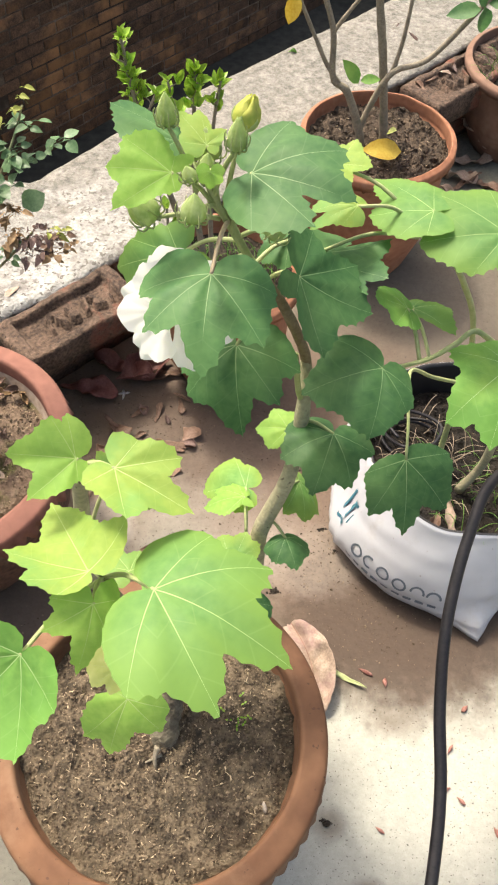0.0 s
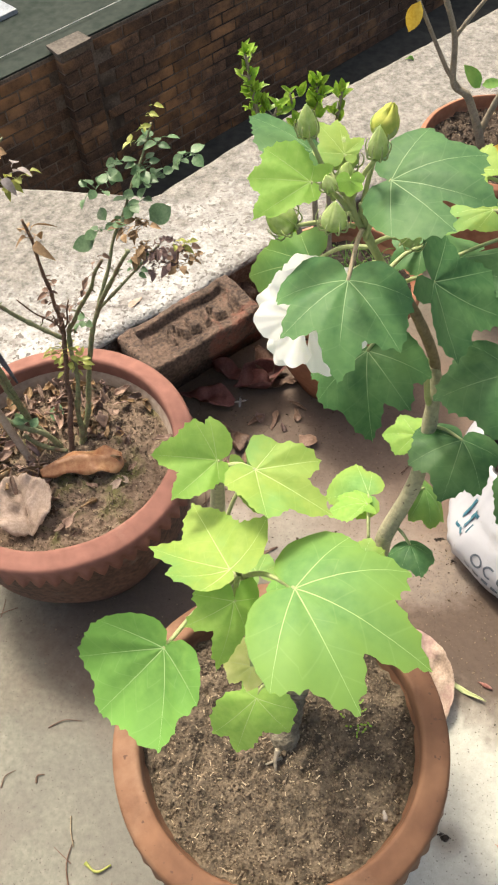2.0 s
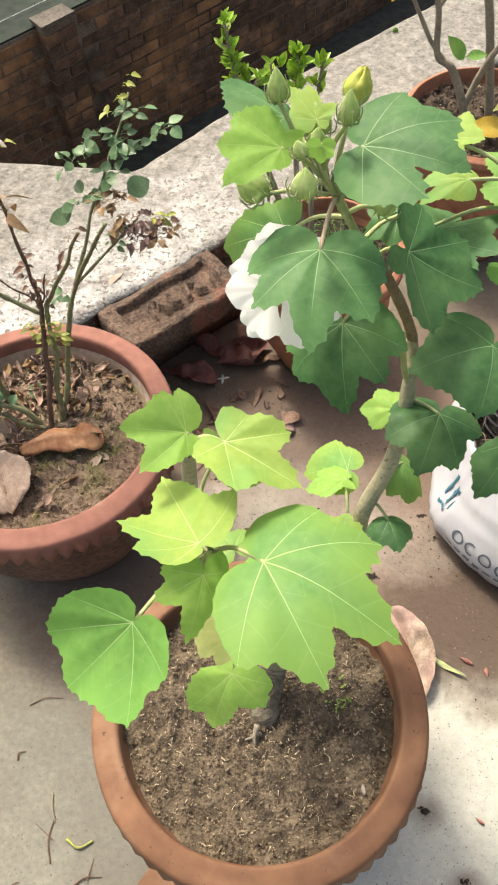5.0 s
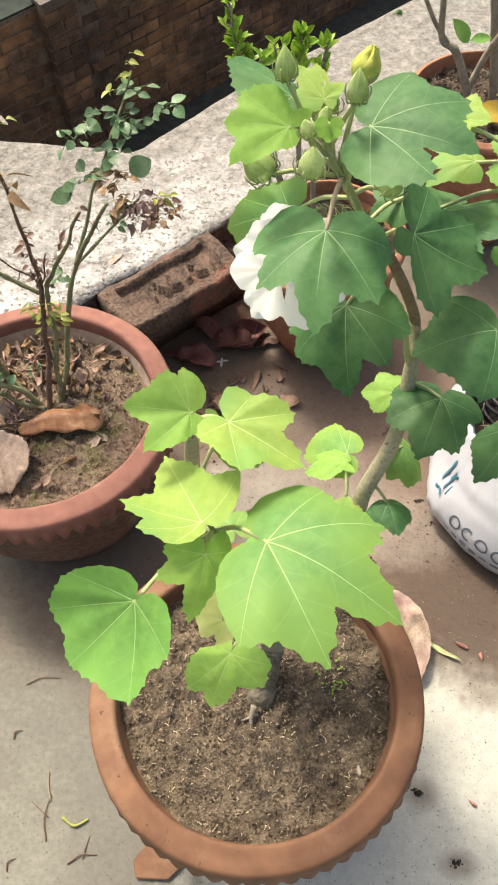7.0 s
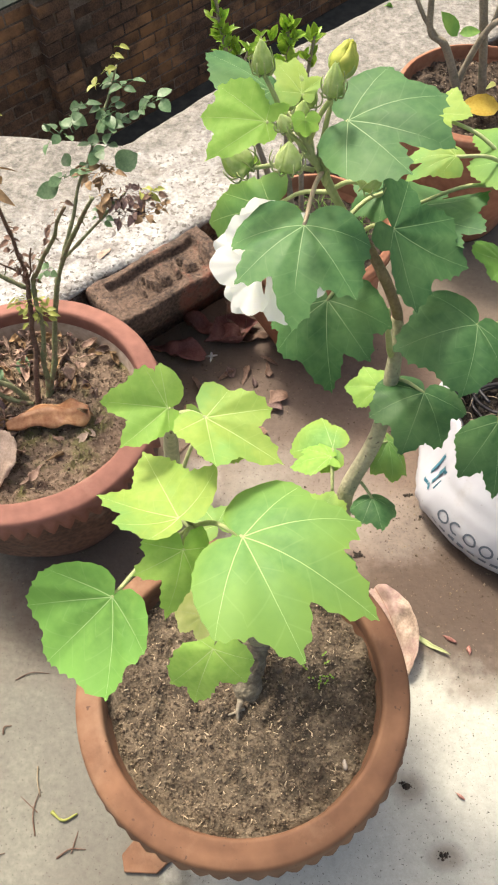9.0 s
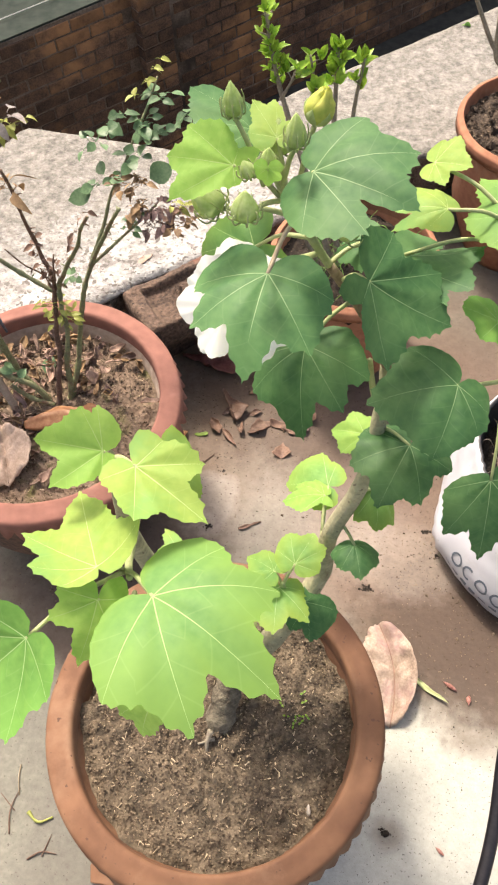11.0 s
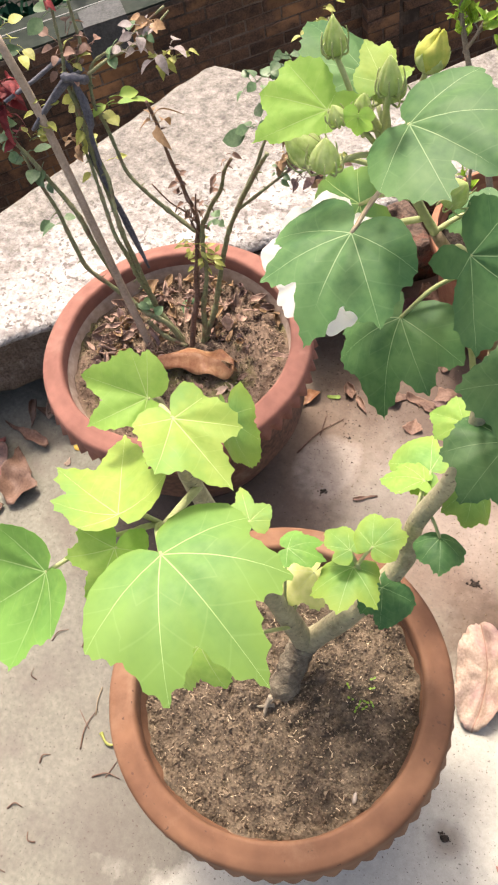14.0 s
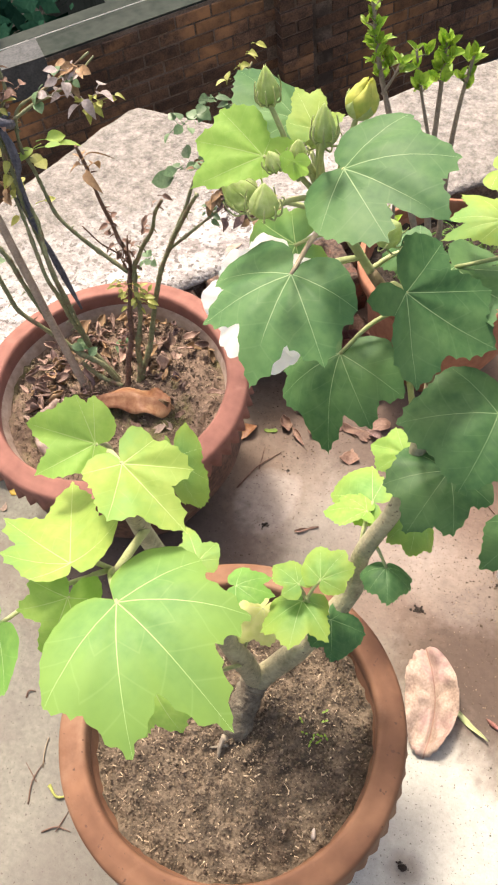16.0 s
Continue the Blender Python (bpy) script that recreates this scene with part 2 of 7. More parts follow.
CRUMB = crumb_material()
DRY_BROWN = ramp_mat("dry leaf brown", (0.120, 0.070, 0.048), (0.245, 0.156, 0.110), 45, 0.6, 0.5, 6, vary=0.26, thin=0.08, dist=0.002)
DRY_LITTER = ramp_mat("crumpled litter leaf", (0.165, 0.105, 0.076), (0.330, 0.228, 0.170), 45, 0.7, 0.5, 6, vary=0.28, thin=0.08, dist=0.002)
DRY_PURPLE = ramp_mat("withered purple leaf", (0.075, 0.048, 0.044), (0.190, 0.125, 0.105), 50, 0.6, 0.4, 5, vary=0.3, thin=0.08, dist=0.002)
# rose pot's body: dirt plus the shade below its rim, both in the colour
CLAY_GRIMY_SHADED = ramp_mat("grimy clay darkened for shade", (0.060, 0.038, 0.029), (0.170, 0.092, 0.066), 16, 0.9, 0.5, 8, spot=(0.200, 0.150, 0.115), spot_scale=12, spot_at=(0.58, 0.74), dist=0.003)
DRY_BLUSH = ramp_mat("dry leaf blush", (0.255, 0.190, 0.140), (0.460, 0.365, 0.285), 34, 0.75, 0.7, 8, spot=(0.300, 0.190, 0.175), spot_scale=22, spot_at=(0.52, 0.70), thin=0.1, dist=0.003, rib=(0.270, 0.170, 0.125))
DRY_RED = ramp_mat("dry leaf red", (0.150, 0.056, 0.048), (0.255, 0.110, 0.092), 45, 0.5, 0.4, 6, vary=0.25, thin=0.08, dist=0.002)
DRY_TAN = ramp_mat("dry leaf tan", (0.255, 0.190, 0.140), (0.450, 0.350, 0.275), 45, 0.75, 0.6, 6, vary=0.12, thin=0.12, dist=0.003)
DRY_ORANGE = ramp_mat("dry leaf orange", (0.230, 0.095, 0.042), (0.400, 0.215, 0.105), 28, 0.46, 0.4, 6, spot=(0.520, 0.330, 0.170), spot_scale=30, spot_at=(0.54, 0.70), thin=0.12, dist=0.002)
DRY_OCHRE = ramp_mat("dry leaf ochre", (0.170, 0.102, 0.050), (0.320, 0.215, 0.110), 40, 0.6, 0.4, 6, vary=0.3, thin=0.12, dist=0.002)
DRY_SILVER = ramp_mat("dried silvery petal", (0.250, 0.215, 0.195), (0.440, 0.395, 0.365), 60, 0.6, 0.3, 5, vary=0.2, thin=0.3, dist=0.001)
PINK_BIT = ramp_mat("fallen pink bud", (0.200, 0.078, 0.058), (0.380, 0.190, 0.150), 120, 0.7, 0.4, 4, vary=0.2)
BRICK = ramp_mat("old brick", (0.046, 0.031, 0.022), (0.148, 0.088, 0.055), 14, 0.92, 0.7, 7, spot=(0.265, 0.142, 0.066), spot_scale=2.2, spot_at=(0.50, 0.64), vary=0.34, dist=0.006, world=True)
BRICK_TOP = ramp_mat("weathered brick", (0.030, 0.022, 0.017), (0.165, 0.112, 0.080), 24, 0.95, 1.0, 7, spot=(0.190, 0.070, 0.046), spot_scale=11, spot_at=(0.54, 0.66), dist=0.008, speck=((0.030, 0.024, 0.019), 260, 0.66))
DARK_CEMENT = ramp_mat("blackened cement", (0.060, 0.052, 0.042), (0.140, 0.122, 0.100), 10, 0.95, 0.6, 6, dist=0.006)
MORTAR = ramp_mat("grey mortar", (0.090, 0.070, 0.052), (0.205, 0.163, 0.126), 9, 0.95, 0.6, 8, spot=(0.045, 0.036, 0.028), spot_scale=1.6, spot_at=(0.46, 0.60), dist=0.006, world=True)
OLD_CONCRETE = ramp_mat("old concrete", (0.200, 0.175, 0.145), (0.380, 0.340, 0.290), 16, 0.95, 0.7, 8, spot=(0.110, 0.095, 0.075), spot_scale=10, spot_at=(0.52, 0.66), dist=0.006)
YARD = ramp_mat("yard ground", (0.022, 0.024, 0.020), (0.050, 0.050, 0.042), 2, 0.95, 0.4, 8, dist=0.02)
LANE = ramp_mat("pale lane", (0.026, 0.034, 0.028), (0.048, 0.057, 0.048), 2, 1.0, 0.4, 8, dist=0.02, spec=0.05)
FAR_GREEN = ramp_mat("far foliage", (0.006, 0.030, 0.018), (0.016, 0.055, 0.032), 4, 1.0, 0.3, 8, vary=0.3, spec=0.02)
BAG = ramp_mat("white plastic sheet", (0.470, 0.485, 0.510), (0.540, 0.555, 0.580), 6, 0.36, 0.10, 5, spot=(0.440, 0.425, 0.405), spot_scale=14, spot_at=(0.58, 0.80), dist=0.002, speck=((0.330, 0.310, 0.290), 150, 0.73))
BAG_IN = plain("black bag lining", (0.012, 0.012, 0.013), 0.5)
INK_TEAL = plain("teal print", (0.040, 0.150, 0.200), 0.5)
INK_GREY = plain("grey print", (0.105, 0.130, 0.160), 0.5)
CABLE = ramp_mat("black rubber", (0.010, 0.010, 0.012), (0.022, 0.020, 0.022), 60, 0.5, 0.1)
ROPE = ramp_mat("grey cloth strip", (0.070, 0.074, 0.088), (0.150, 0.155, 0.172), 60, 0.85, 0.5)
WIRE = plain("pale wire", (0.380, 0.380, 0.360), 0.5)


def parapet_material():
    """Limewash that is bright along the inner side and worn back to brown-grey cement along the outer side."""
    m = ramp_mat("weathered whitewash", (0.255, 0.252, 0.230), (0.508, 0.508, 0.474), 20, 0.92, 1.0, 8, spot=(0.235, 0.222, 0.200), spot_scale=34, spot_at=(0.52, 0.62), dist=0.008, speck=((0.150, 0.138, 0.122), 118, 0.590))
    n, link = m.node_tree.nodes, m.node_tree.links.new
    bsdf = n["Principled BSDF"]
    base = bsdf.inputs["Base Color"].links[0].from_socket
    co, dot, ns, sm, mr, mix = (n.new(k) for k in ("ShaderNodeTexCoord", "ShaderNodeVectorMath", "ShaderNodeTexNoise", "ShaderNodeMath", "ShaderNodeMapRange", "ShaderNodeMix"))
    dot.operation = "DOT_PRODUCT"
    dot.inputs[1].default_value = (-0.670, 0.742, 0)
    link(co.outputs["Object"], dot.inputs[0])
    ns.inputs["Scale"].default_value, ns.inputs["Detail"].default_value, ns.inputs["Roughness"].default_value = 13, 10, 0.72
    link(co.outputs["Object"], ns.inputs["Vector"])
    sm.operation = "MULTIPLY_ADD"
    sm.inputs[1].default_value = 0.42
    link(ns.outputs["Fac"], sm.inputs[0])
    link(dot.outputs["Value"], sm.inputs[2])
    mr.inputs["From Min"].default_value, mr.inputs["From Max"].default_value = 1.29, 1.49
    mr.inputs["To Max"].default_value = 0.92
    link(sm.outputs[0], mr.inputs["Value"])
    far, far_mr, top = n.new("ShaderNodeVectorMath"), n.new("ShaderNodeMapRange"), n.new("ShaderNodeMath")
    far.operation, top.operation = "DOT_PRODUCT", "MAXIMUM"
    far.inputs[1].default_value = (0.742, 0.670, 0)
    link(co.outputs["Object"], far.inputs[0])
    spread = n.new("ShaderNodeMath")
    spread.operation = "MULTIPLY_ADD"
    spread.inputs[1].default_value = 0.9
    link(ns.outputs["Fac"], spread.inputs[0])
    link(far.outputs["Value"], spread.inputs[2])
    far_mr.inputs["From Min"].default_value, far_mr.inputs["From Max"].default_value, far_mr.inputs["To Max"].default_value = 1.05, 1.40, 0.85
    link(spread.outputs[0], far_mr.inputs["Value"])
    link(mr.outputs[0], top.inputs[0])
    link(far_mr.outputs[0], top.inputs[1])
    mix.data_type = "RGBA"
    grain, shade = n.new("ShaderNodeTexNoise"), n.new("ShaderNodeValToRGB")
    grain.inputs["Scale"].default_value, grain.inputs["Detail"].default_value, grain.inputs["Roughness"].default_value = 60, 8, 0.8
    link(co.outputs["Object"], grain.inputs["Vector"])
    shade.color_ramp.elements[0].position, shade.color_ramp.elements[1].position = 0.36, 0.66
    shade.color_ramp.elements[0].color, shade.color_ramp.elements[1].color = (0.088, 0.082, 0.068, 1), (0.315, 0.300, 0.258, 1)
    link(grain.outputs["Fac"], shade.inputs[0])
    link(shade.outputs[0], mix.inputs[7])
    link(top.outputs[0], mix.inputs[0])
    link(base, mix.inputs[6])
    grit, span, mul = (n.new(k) for k in ("ShaderNodeTexNoise", "ShaderNodeMapRange", "ShaderNodeMix"))
    grit.inputs["Scale"].default_value, grit.inputs["Detail"].default_value, grit.inputs["Roughness"].default_value = 48, 14, 0.80
    link(co.outputs["Object"], grit.inputs["Vector"])
    span.inputs["From Min"].default_value, span.inputs["From Max"].default_value = 0.36, 0.62
    span.inputs["To Min"].default_value, span.inputs["To Max"].default_value = 0.70, 1.14
    link(grit.outputs["Fac"], span.inputs["Value"])
    mul.data_type, mul.blend_type = "RGBA", "MULTIPLY"
    mul.inputs[0].default_value = 1.0
    link(mix.outputs[2], mul.inputs[6])
    link(span.outputs[0], mul.inputs[7])
    link(mul.outputs[2], bsdf.inputs["Base Color"])
    return m


PARAPET = parapet_material()


def floor_material():
    """Cement roof floor: pale and limewashed, with brown mud washed out round the pots, deepened for shade by the bag
    and the rose pot.
    """
    m = ramp_mat("roof floor", (0.140, 0.140, 0.110), (0.232, 0.234, 0.184), 9, 0.9, 0.45, 14, spot=(0.150, 0.136, 0.112), spot_scale=11, spot_at=(0.50, 0.72), dist=0.003, speck=((0.120, 0.105, 0.085), 210, 0.70))
    t = m.node_tree
    n, link = t.nodes, t.links.new
    bsdf = n["Principled BSDF"]
    base = bsdf.inputs["Base Color"].links[0].from_socket
    co = n.new("ShaderNodeTexCoord")
    sep = n.new("ShaderNodeSeparateXYZ")
    link(co.outputs["Object"], sep.inputs[0])

    def patch(colour_in, colour, cx, cy, rx, ry, edge, strength, seed, grain=9):
        """An irregular round patch of another colour."""
        mp, ln, ns, mr, mix = (n.new(k) for k in ("ShaderNodeMapping", "ShaderNodeVectorMath", "ShaderNodeTexNoise", "ShaderNodeMapRange", "ShaderNodeMix"))
        mp.inputs["Location"].default_value = (-cx / rx, -cy / ry, 0)
        mp.inputs["Scale"].default_value = (1 / rx, 1 / ry, 0)
        link(co.outputs["Object"], mp.inputs["Vector"])
        ln.operation = "LENGTH"
        link(mp.outputs[0], ln.inputs[0])
        ns.noise_dimensions = "4D"
        ns.inputs["W"].default_value, ns.inputs["Scale"].default_value, ns.inputs["Detail"].default_value = seed, grain, 8
        ns.inputs["Roughness"].default_value = 0.62
        link(co.outputs["Object"], ns.inputs["Vector"])
        sm = n.new("ShaderNodeMath")
        sm.operation = "MULTIPLY_ADD"
        sm.inputs[1].default_value = 1.6
        link(ns.outputs["Fac"], sm.inputs[0])
        link(ln.outputs["Value"], sm.inputs[2])
        mr.inputs["From Min"].default_value, mr.inputs["From Max"].default_value = 1.8 + edge, 1.8 - edge
        mr.inputs["To Max"].default_value = strength
        link(sm.outputs[0], mr.inputs["Value"])
        mix.data_type = "RGBA"
        mix.inputs[7].default_value = (*colour, 1)
        link(mr.outputs[0], mix.inputs[0])
        link(colour_in, mix.inputs[6])
        return mix.outputs[2]

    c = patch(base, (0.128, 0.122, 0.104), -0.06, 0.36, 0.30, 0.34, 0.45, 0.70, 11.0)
    c = patch(c, (0.402, 0.405, 0.345), 0.34, 0.03, 0.46, 0.56, 0.09, 0.96, 1.0)
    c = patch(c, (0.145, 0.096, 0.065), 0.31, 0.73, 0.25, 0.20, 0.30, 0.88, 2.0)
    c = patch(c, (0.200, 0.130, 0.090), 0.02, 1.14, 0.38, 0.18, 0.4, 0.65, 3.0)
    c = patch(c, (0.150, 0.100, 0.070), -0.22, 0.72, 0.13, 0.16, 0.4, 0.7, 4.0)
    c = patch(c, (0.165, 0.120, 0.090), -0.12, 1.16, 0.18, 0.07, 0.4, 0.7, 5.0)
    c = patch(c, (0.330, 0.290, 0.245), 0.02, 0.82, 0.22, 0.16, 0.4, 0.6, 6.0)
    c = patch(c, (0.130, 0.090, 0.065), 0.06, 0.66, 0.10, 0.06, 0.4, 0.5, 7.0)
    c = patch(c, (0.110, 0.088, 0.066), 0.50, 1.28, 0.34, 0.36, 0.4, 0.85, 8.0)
    # mud in front of the rose pot, the pot's shade mixed into its colour
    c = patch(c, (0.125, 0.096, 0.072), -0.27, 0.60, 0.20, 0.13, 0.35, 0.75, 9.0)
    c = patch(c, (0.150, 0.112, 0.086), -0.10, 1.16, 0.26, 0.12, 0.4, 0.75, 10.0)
    # mud beside the bag, darkened for contact shade as well
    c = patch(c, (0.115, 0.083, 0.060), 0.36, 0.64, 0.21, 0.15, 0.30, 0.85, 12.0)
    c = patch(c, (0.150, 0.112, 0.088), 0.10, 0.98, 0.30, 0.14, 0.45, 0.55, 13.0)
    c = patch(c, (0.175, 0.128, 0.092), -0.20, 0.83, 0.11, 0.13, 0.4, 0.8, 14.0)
    c = patch(c, (0.370, 0.335, 0.290), -0.135, 0.790, 0.050, 0.062, 0.14, 0.6, 15.0)
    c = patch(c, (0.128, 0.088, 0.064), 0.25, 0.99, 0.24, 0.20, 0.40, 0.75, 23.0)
    # grainy mud by the bag, then by the rose pot, painted shade included
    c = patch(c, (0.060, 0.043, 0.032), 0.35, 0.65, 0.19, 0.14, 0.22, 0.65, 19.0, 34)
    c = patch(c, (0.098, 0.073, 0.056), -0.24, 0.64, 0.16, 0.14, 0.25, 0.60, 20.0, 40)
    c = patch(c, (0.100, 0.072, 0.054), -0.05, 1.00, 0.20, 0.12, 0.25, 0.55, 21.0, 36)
    c = patch(c, (0.300, 0.262, 0.220), 0.20, 0.74, 0.09, 0.06, 0.25, 0.35, 22.0, 24)
    c = patch(c, (0.110, 0.085, 0.062), 0.221, 0.338, 0.020, 0.020, 0.5, 0.6, 16.0)
    c = patch(c, (0.110, 0.085, 0.062), 0.266, 0.254, 0.022, 0.016, 0.5, 0.6, 17.0)
    c = patch(c, (0.120, 0.112, 0.092), -0.165, 0.165, 0.075, 0.080, 0.5, 0.6, 18.0)
    dots, cut, mix = (n.new(k) for k in ("ShaderNodeTexNoise", "ShaderNodeMapRange", "ShaderNodeMix"))
    dots.inputs["Scale"].default_value, dots.inputs["Detail"].default_value = 240, 2
    link(co.outputs["Object"], dots.inputs["Vector"])
    cut.inputs["From Min"].default_value, cut.inputs["From Max"].default_value, cut.inputs["To Max"].default_value = 0.66, 0.70, 0.75
    link(dots.outputs["Fac"], cut.inputs["Value"])
    mix.data_type = "RGBA"
    mix.inputs[7].default_value = (0.090, 0.075, 0.060, 1)
    link(cut.outputs[0], mix.inputs[0])
    link(c, mix.inputs[6])
    rough, cut2, mul = (n.new(k) for k in ("ShaderNodeTexNoise", "ShaderNodeMapRange", "ShaderNodeMix"))
    rough.inputs["Scale"].default_value, rough.inputs["Detail"].default_value, rough.inputs["Roughness"].default_value = 70, 14, 0.85
    link(co.outputs["Object"], rough.inputs["Vector"])
    cut2.inputs["From Min"].default_value, cut2.inputs["From Max"].default_value = 0.34, 0.66
    cut2.inputs["To Min"].default_value, cut2.inputs["To Max"].default_value = 0.80, 1.16
    link(rough.outputs["Fac"], cut2.inputs["Value"])
    mul.data_type, mul.blend_type = "RGBA", "MULTIPLY"
    mul.inputs[0].default_value = 1.0
    link(mix.outputs[2], mul.inputs[6])
    link(cut2.outputs[0], mul.inputs[7])
    link(mul.outputs[2], bsdf.inputs["Base Color"])
    return m


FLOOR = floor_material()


# ---- builders ----
def mesh_of(bm, name, material, smooth=True):
    me = bpy.data.meshes.new(name)
    bm.normal_update()
    bm.to_mesh(me)
    bm.free()
    me.materials.append(material)
    if smooth:
        for p in me.polygons:
            p.use_smooth = True
    return me


def part(name, bm, material, parent=None, label="", smooth=True):
    ob = new(name, mesh_of(bm, name, material, smooth))
    ob.parent = parent
    return tagged(ob, label)


def thing(name, label, category, at=(0, 0, 0), group="", kind=""):
    e = new(name)
    e.location = at
    return tagged(e, label, category, group, kind)


def basis(axis):
    z = Vector(axis).normalized()
    x = z.orthogonal().normalized()
    return x, z.cross(x), z


def curve_points(points, steps=6):
    """A smooth line through the points."""
    p = [Vector(q) for q in points]
    p = [2 * p[0] - p[1], *p, 2 * p[-1] - p[-2]]
    out = []
    for i in range(1, len(p) - 2):
        for k in range(steps):
            u = k / steps
            a, b, c, d = p[i - 1 : i + 3]
            out.append(0.5 * (2 * b + (c - a) * u + (2 * a - 5 * b + 4 * c - d) * u * u + (3 * b - a - 3 * c + d) * u**3))
    return out + [p[-2]]


def tube(bm, points, r0, r1, seg=8, steps=6, knots=0.0, seed=0):
    """A tapering round stem along the points, with closed ends and swollen nodes."""
    line = curve_points(points, steps)
    rnd = random.Random(seed)
    rings = []
    x, y, z = basis(line[1] - line[0])
    for i, c in enumerate(line):
        way = (line[min(i + 1, len(line) - 1)] - line[max(i - 1, 0)]).normalized()
        x = (x - way * x.dot(way)).normalized()
        y = way.cross(x)
        f = i / (len(line) - 1)
        r = r0 + (r1 - r0) * f
        r *= 1 + knots * rnd.uniform(-0.5, 1.0) * (1 if i % 3 == 0 else 0.3)
        rings.append([bm.verts.new(c + r * (math.cos(a) * x + math.sin(a) * y)) for a in (2 * math.pi * k / seg for k in range(seg))])
    for p, q in zip(rings, rings[1:]):
        for k in range(seg):
            bm.faces.new((p[k], p[(k + 1) % seg], q[(k + 1) % seg], q[k]))
    bm.faces.new(rings[0][::-1])
    bm.faces.new(rings[-1])


def lathe(bm, profile, seg=72, wobble=0.0, seed=0):
    """A turned body: profile of (radius, height, scallop) from inside bottom or outside, round the z axis."""
    rings = []
    for r, z, s in profile:
        ring = []
        for k in range(seg):
            a = 2 * math.pi * k / seg
            w = 1 + wobble * noise.noise((math.cos(a) * 1.5, math.sin(a) * 1.5, z * 6 + seed))
            bulge = s * (0.5 + 0.5 * math.cos(k * math.pi / 2)) ** 0.7
            ring.append(bm.verts.new(((r + bulge * 0.6) * w * math.cos(a), (r + bulge * 0.6) * w * math.sin(a), z - bulge)))
        rings.append(ring)
    for p, q in zip(rings, rings[1:]):
        for k in range(seg):
            bm.faces.new((p[k], p[(k + 1) % seg], q[(k + 1) % seg], q[k]))
    return rings


def box(bm, x0, x1, y0, y1, z0, z1, m=None, rough=0.0, seed=0):
    made = bmesh.ops.create_cube(bm, size=1)["verts"]
    for v in made:
        v.co = Vector((x0 + (v.co.x + 0.5) * (x1 - x0), y0 + (v.co.y + 0.5) * (y1 - y0), z0 + (v.co.z + 0.5) * (z1 - z0)))
        if m is not None:
            v.co = m @ v.co
    return made


# ---- leaves ----
def outline(lobes, angles, dips, heart, teeth, rnd):
    """The rim of a palmate leaf with pointed, toothed lobes and a heart-shaped base, as points round the stalk's end."""
    def polar(a, r):
        return Vector((-math.sin(radians(a)) * r, math.cos(radians(a)) * r))

    pts = [polar(-178, 0.04), polar((angles[0] - 180) / 2, heart[0])]
    for k in range(5):
        pts.append(polar(angles[k], lobes[k] * 1.02))
        if k < 4:
            pts.append(polar((angles[k] + angles[k + 1]) / 2, dips[k]))
    pts += [polar((angles[4] + 180) / 2, heart[1]), polar(178, 0.04)]
    last_turn = -179.0
    rim = []
    for i in range(len(pts) - 1):
        p, q = pts[i], pts[i + 1]
        n = max(3, round((q - p).length / 0.034))
        out = Vector(((q - p).y, -(q - p).x)).normalized()
        if out.dot(p + q) < 0:
            out = -out
        base = i < 2 or i > 9
        sharp = 0.5 + 0.9 * rnd.random()
        for k in range(n):
            u = k / n
            from_tip = u if i % 2 == 0 else 1 - u
            if base:
                bulge = (0.22 if i in (0, 11) else 0.10) * math.sin(math.pi * u)
            else:
                bulge = 0.085 * math.sin(math.pi * from_tip ** 0.7) - 0.075 * sharp * math.sin(math.pi * min(1, from_tip * 2.6)) * (from_tip < 0.385)
            beat = (i * 5 + k) % 4
            tooth = 0 if k == 0 else teeth * (0.9, 0.15, -0.45, -0.25)[beat] * rnd.uniform(0.2, 1.4) * (0.45 if base else 1)
            v = p + (q - p) * u + out * (bulge * (q - p).length + tooth)
            turn = math.degrees(math.atan2(-v.x, v.y))
            last_turn = min(max(turn, last_turn + 0.4), 179.5)
            rim.append(polar(last_turn, v.length))
    return rim


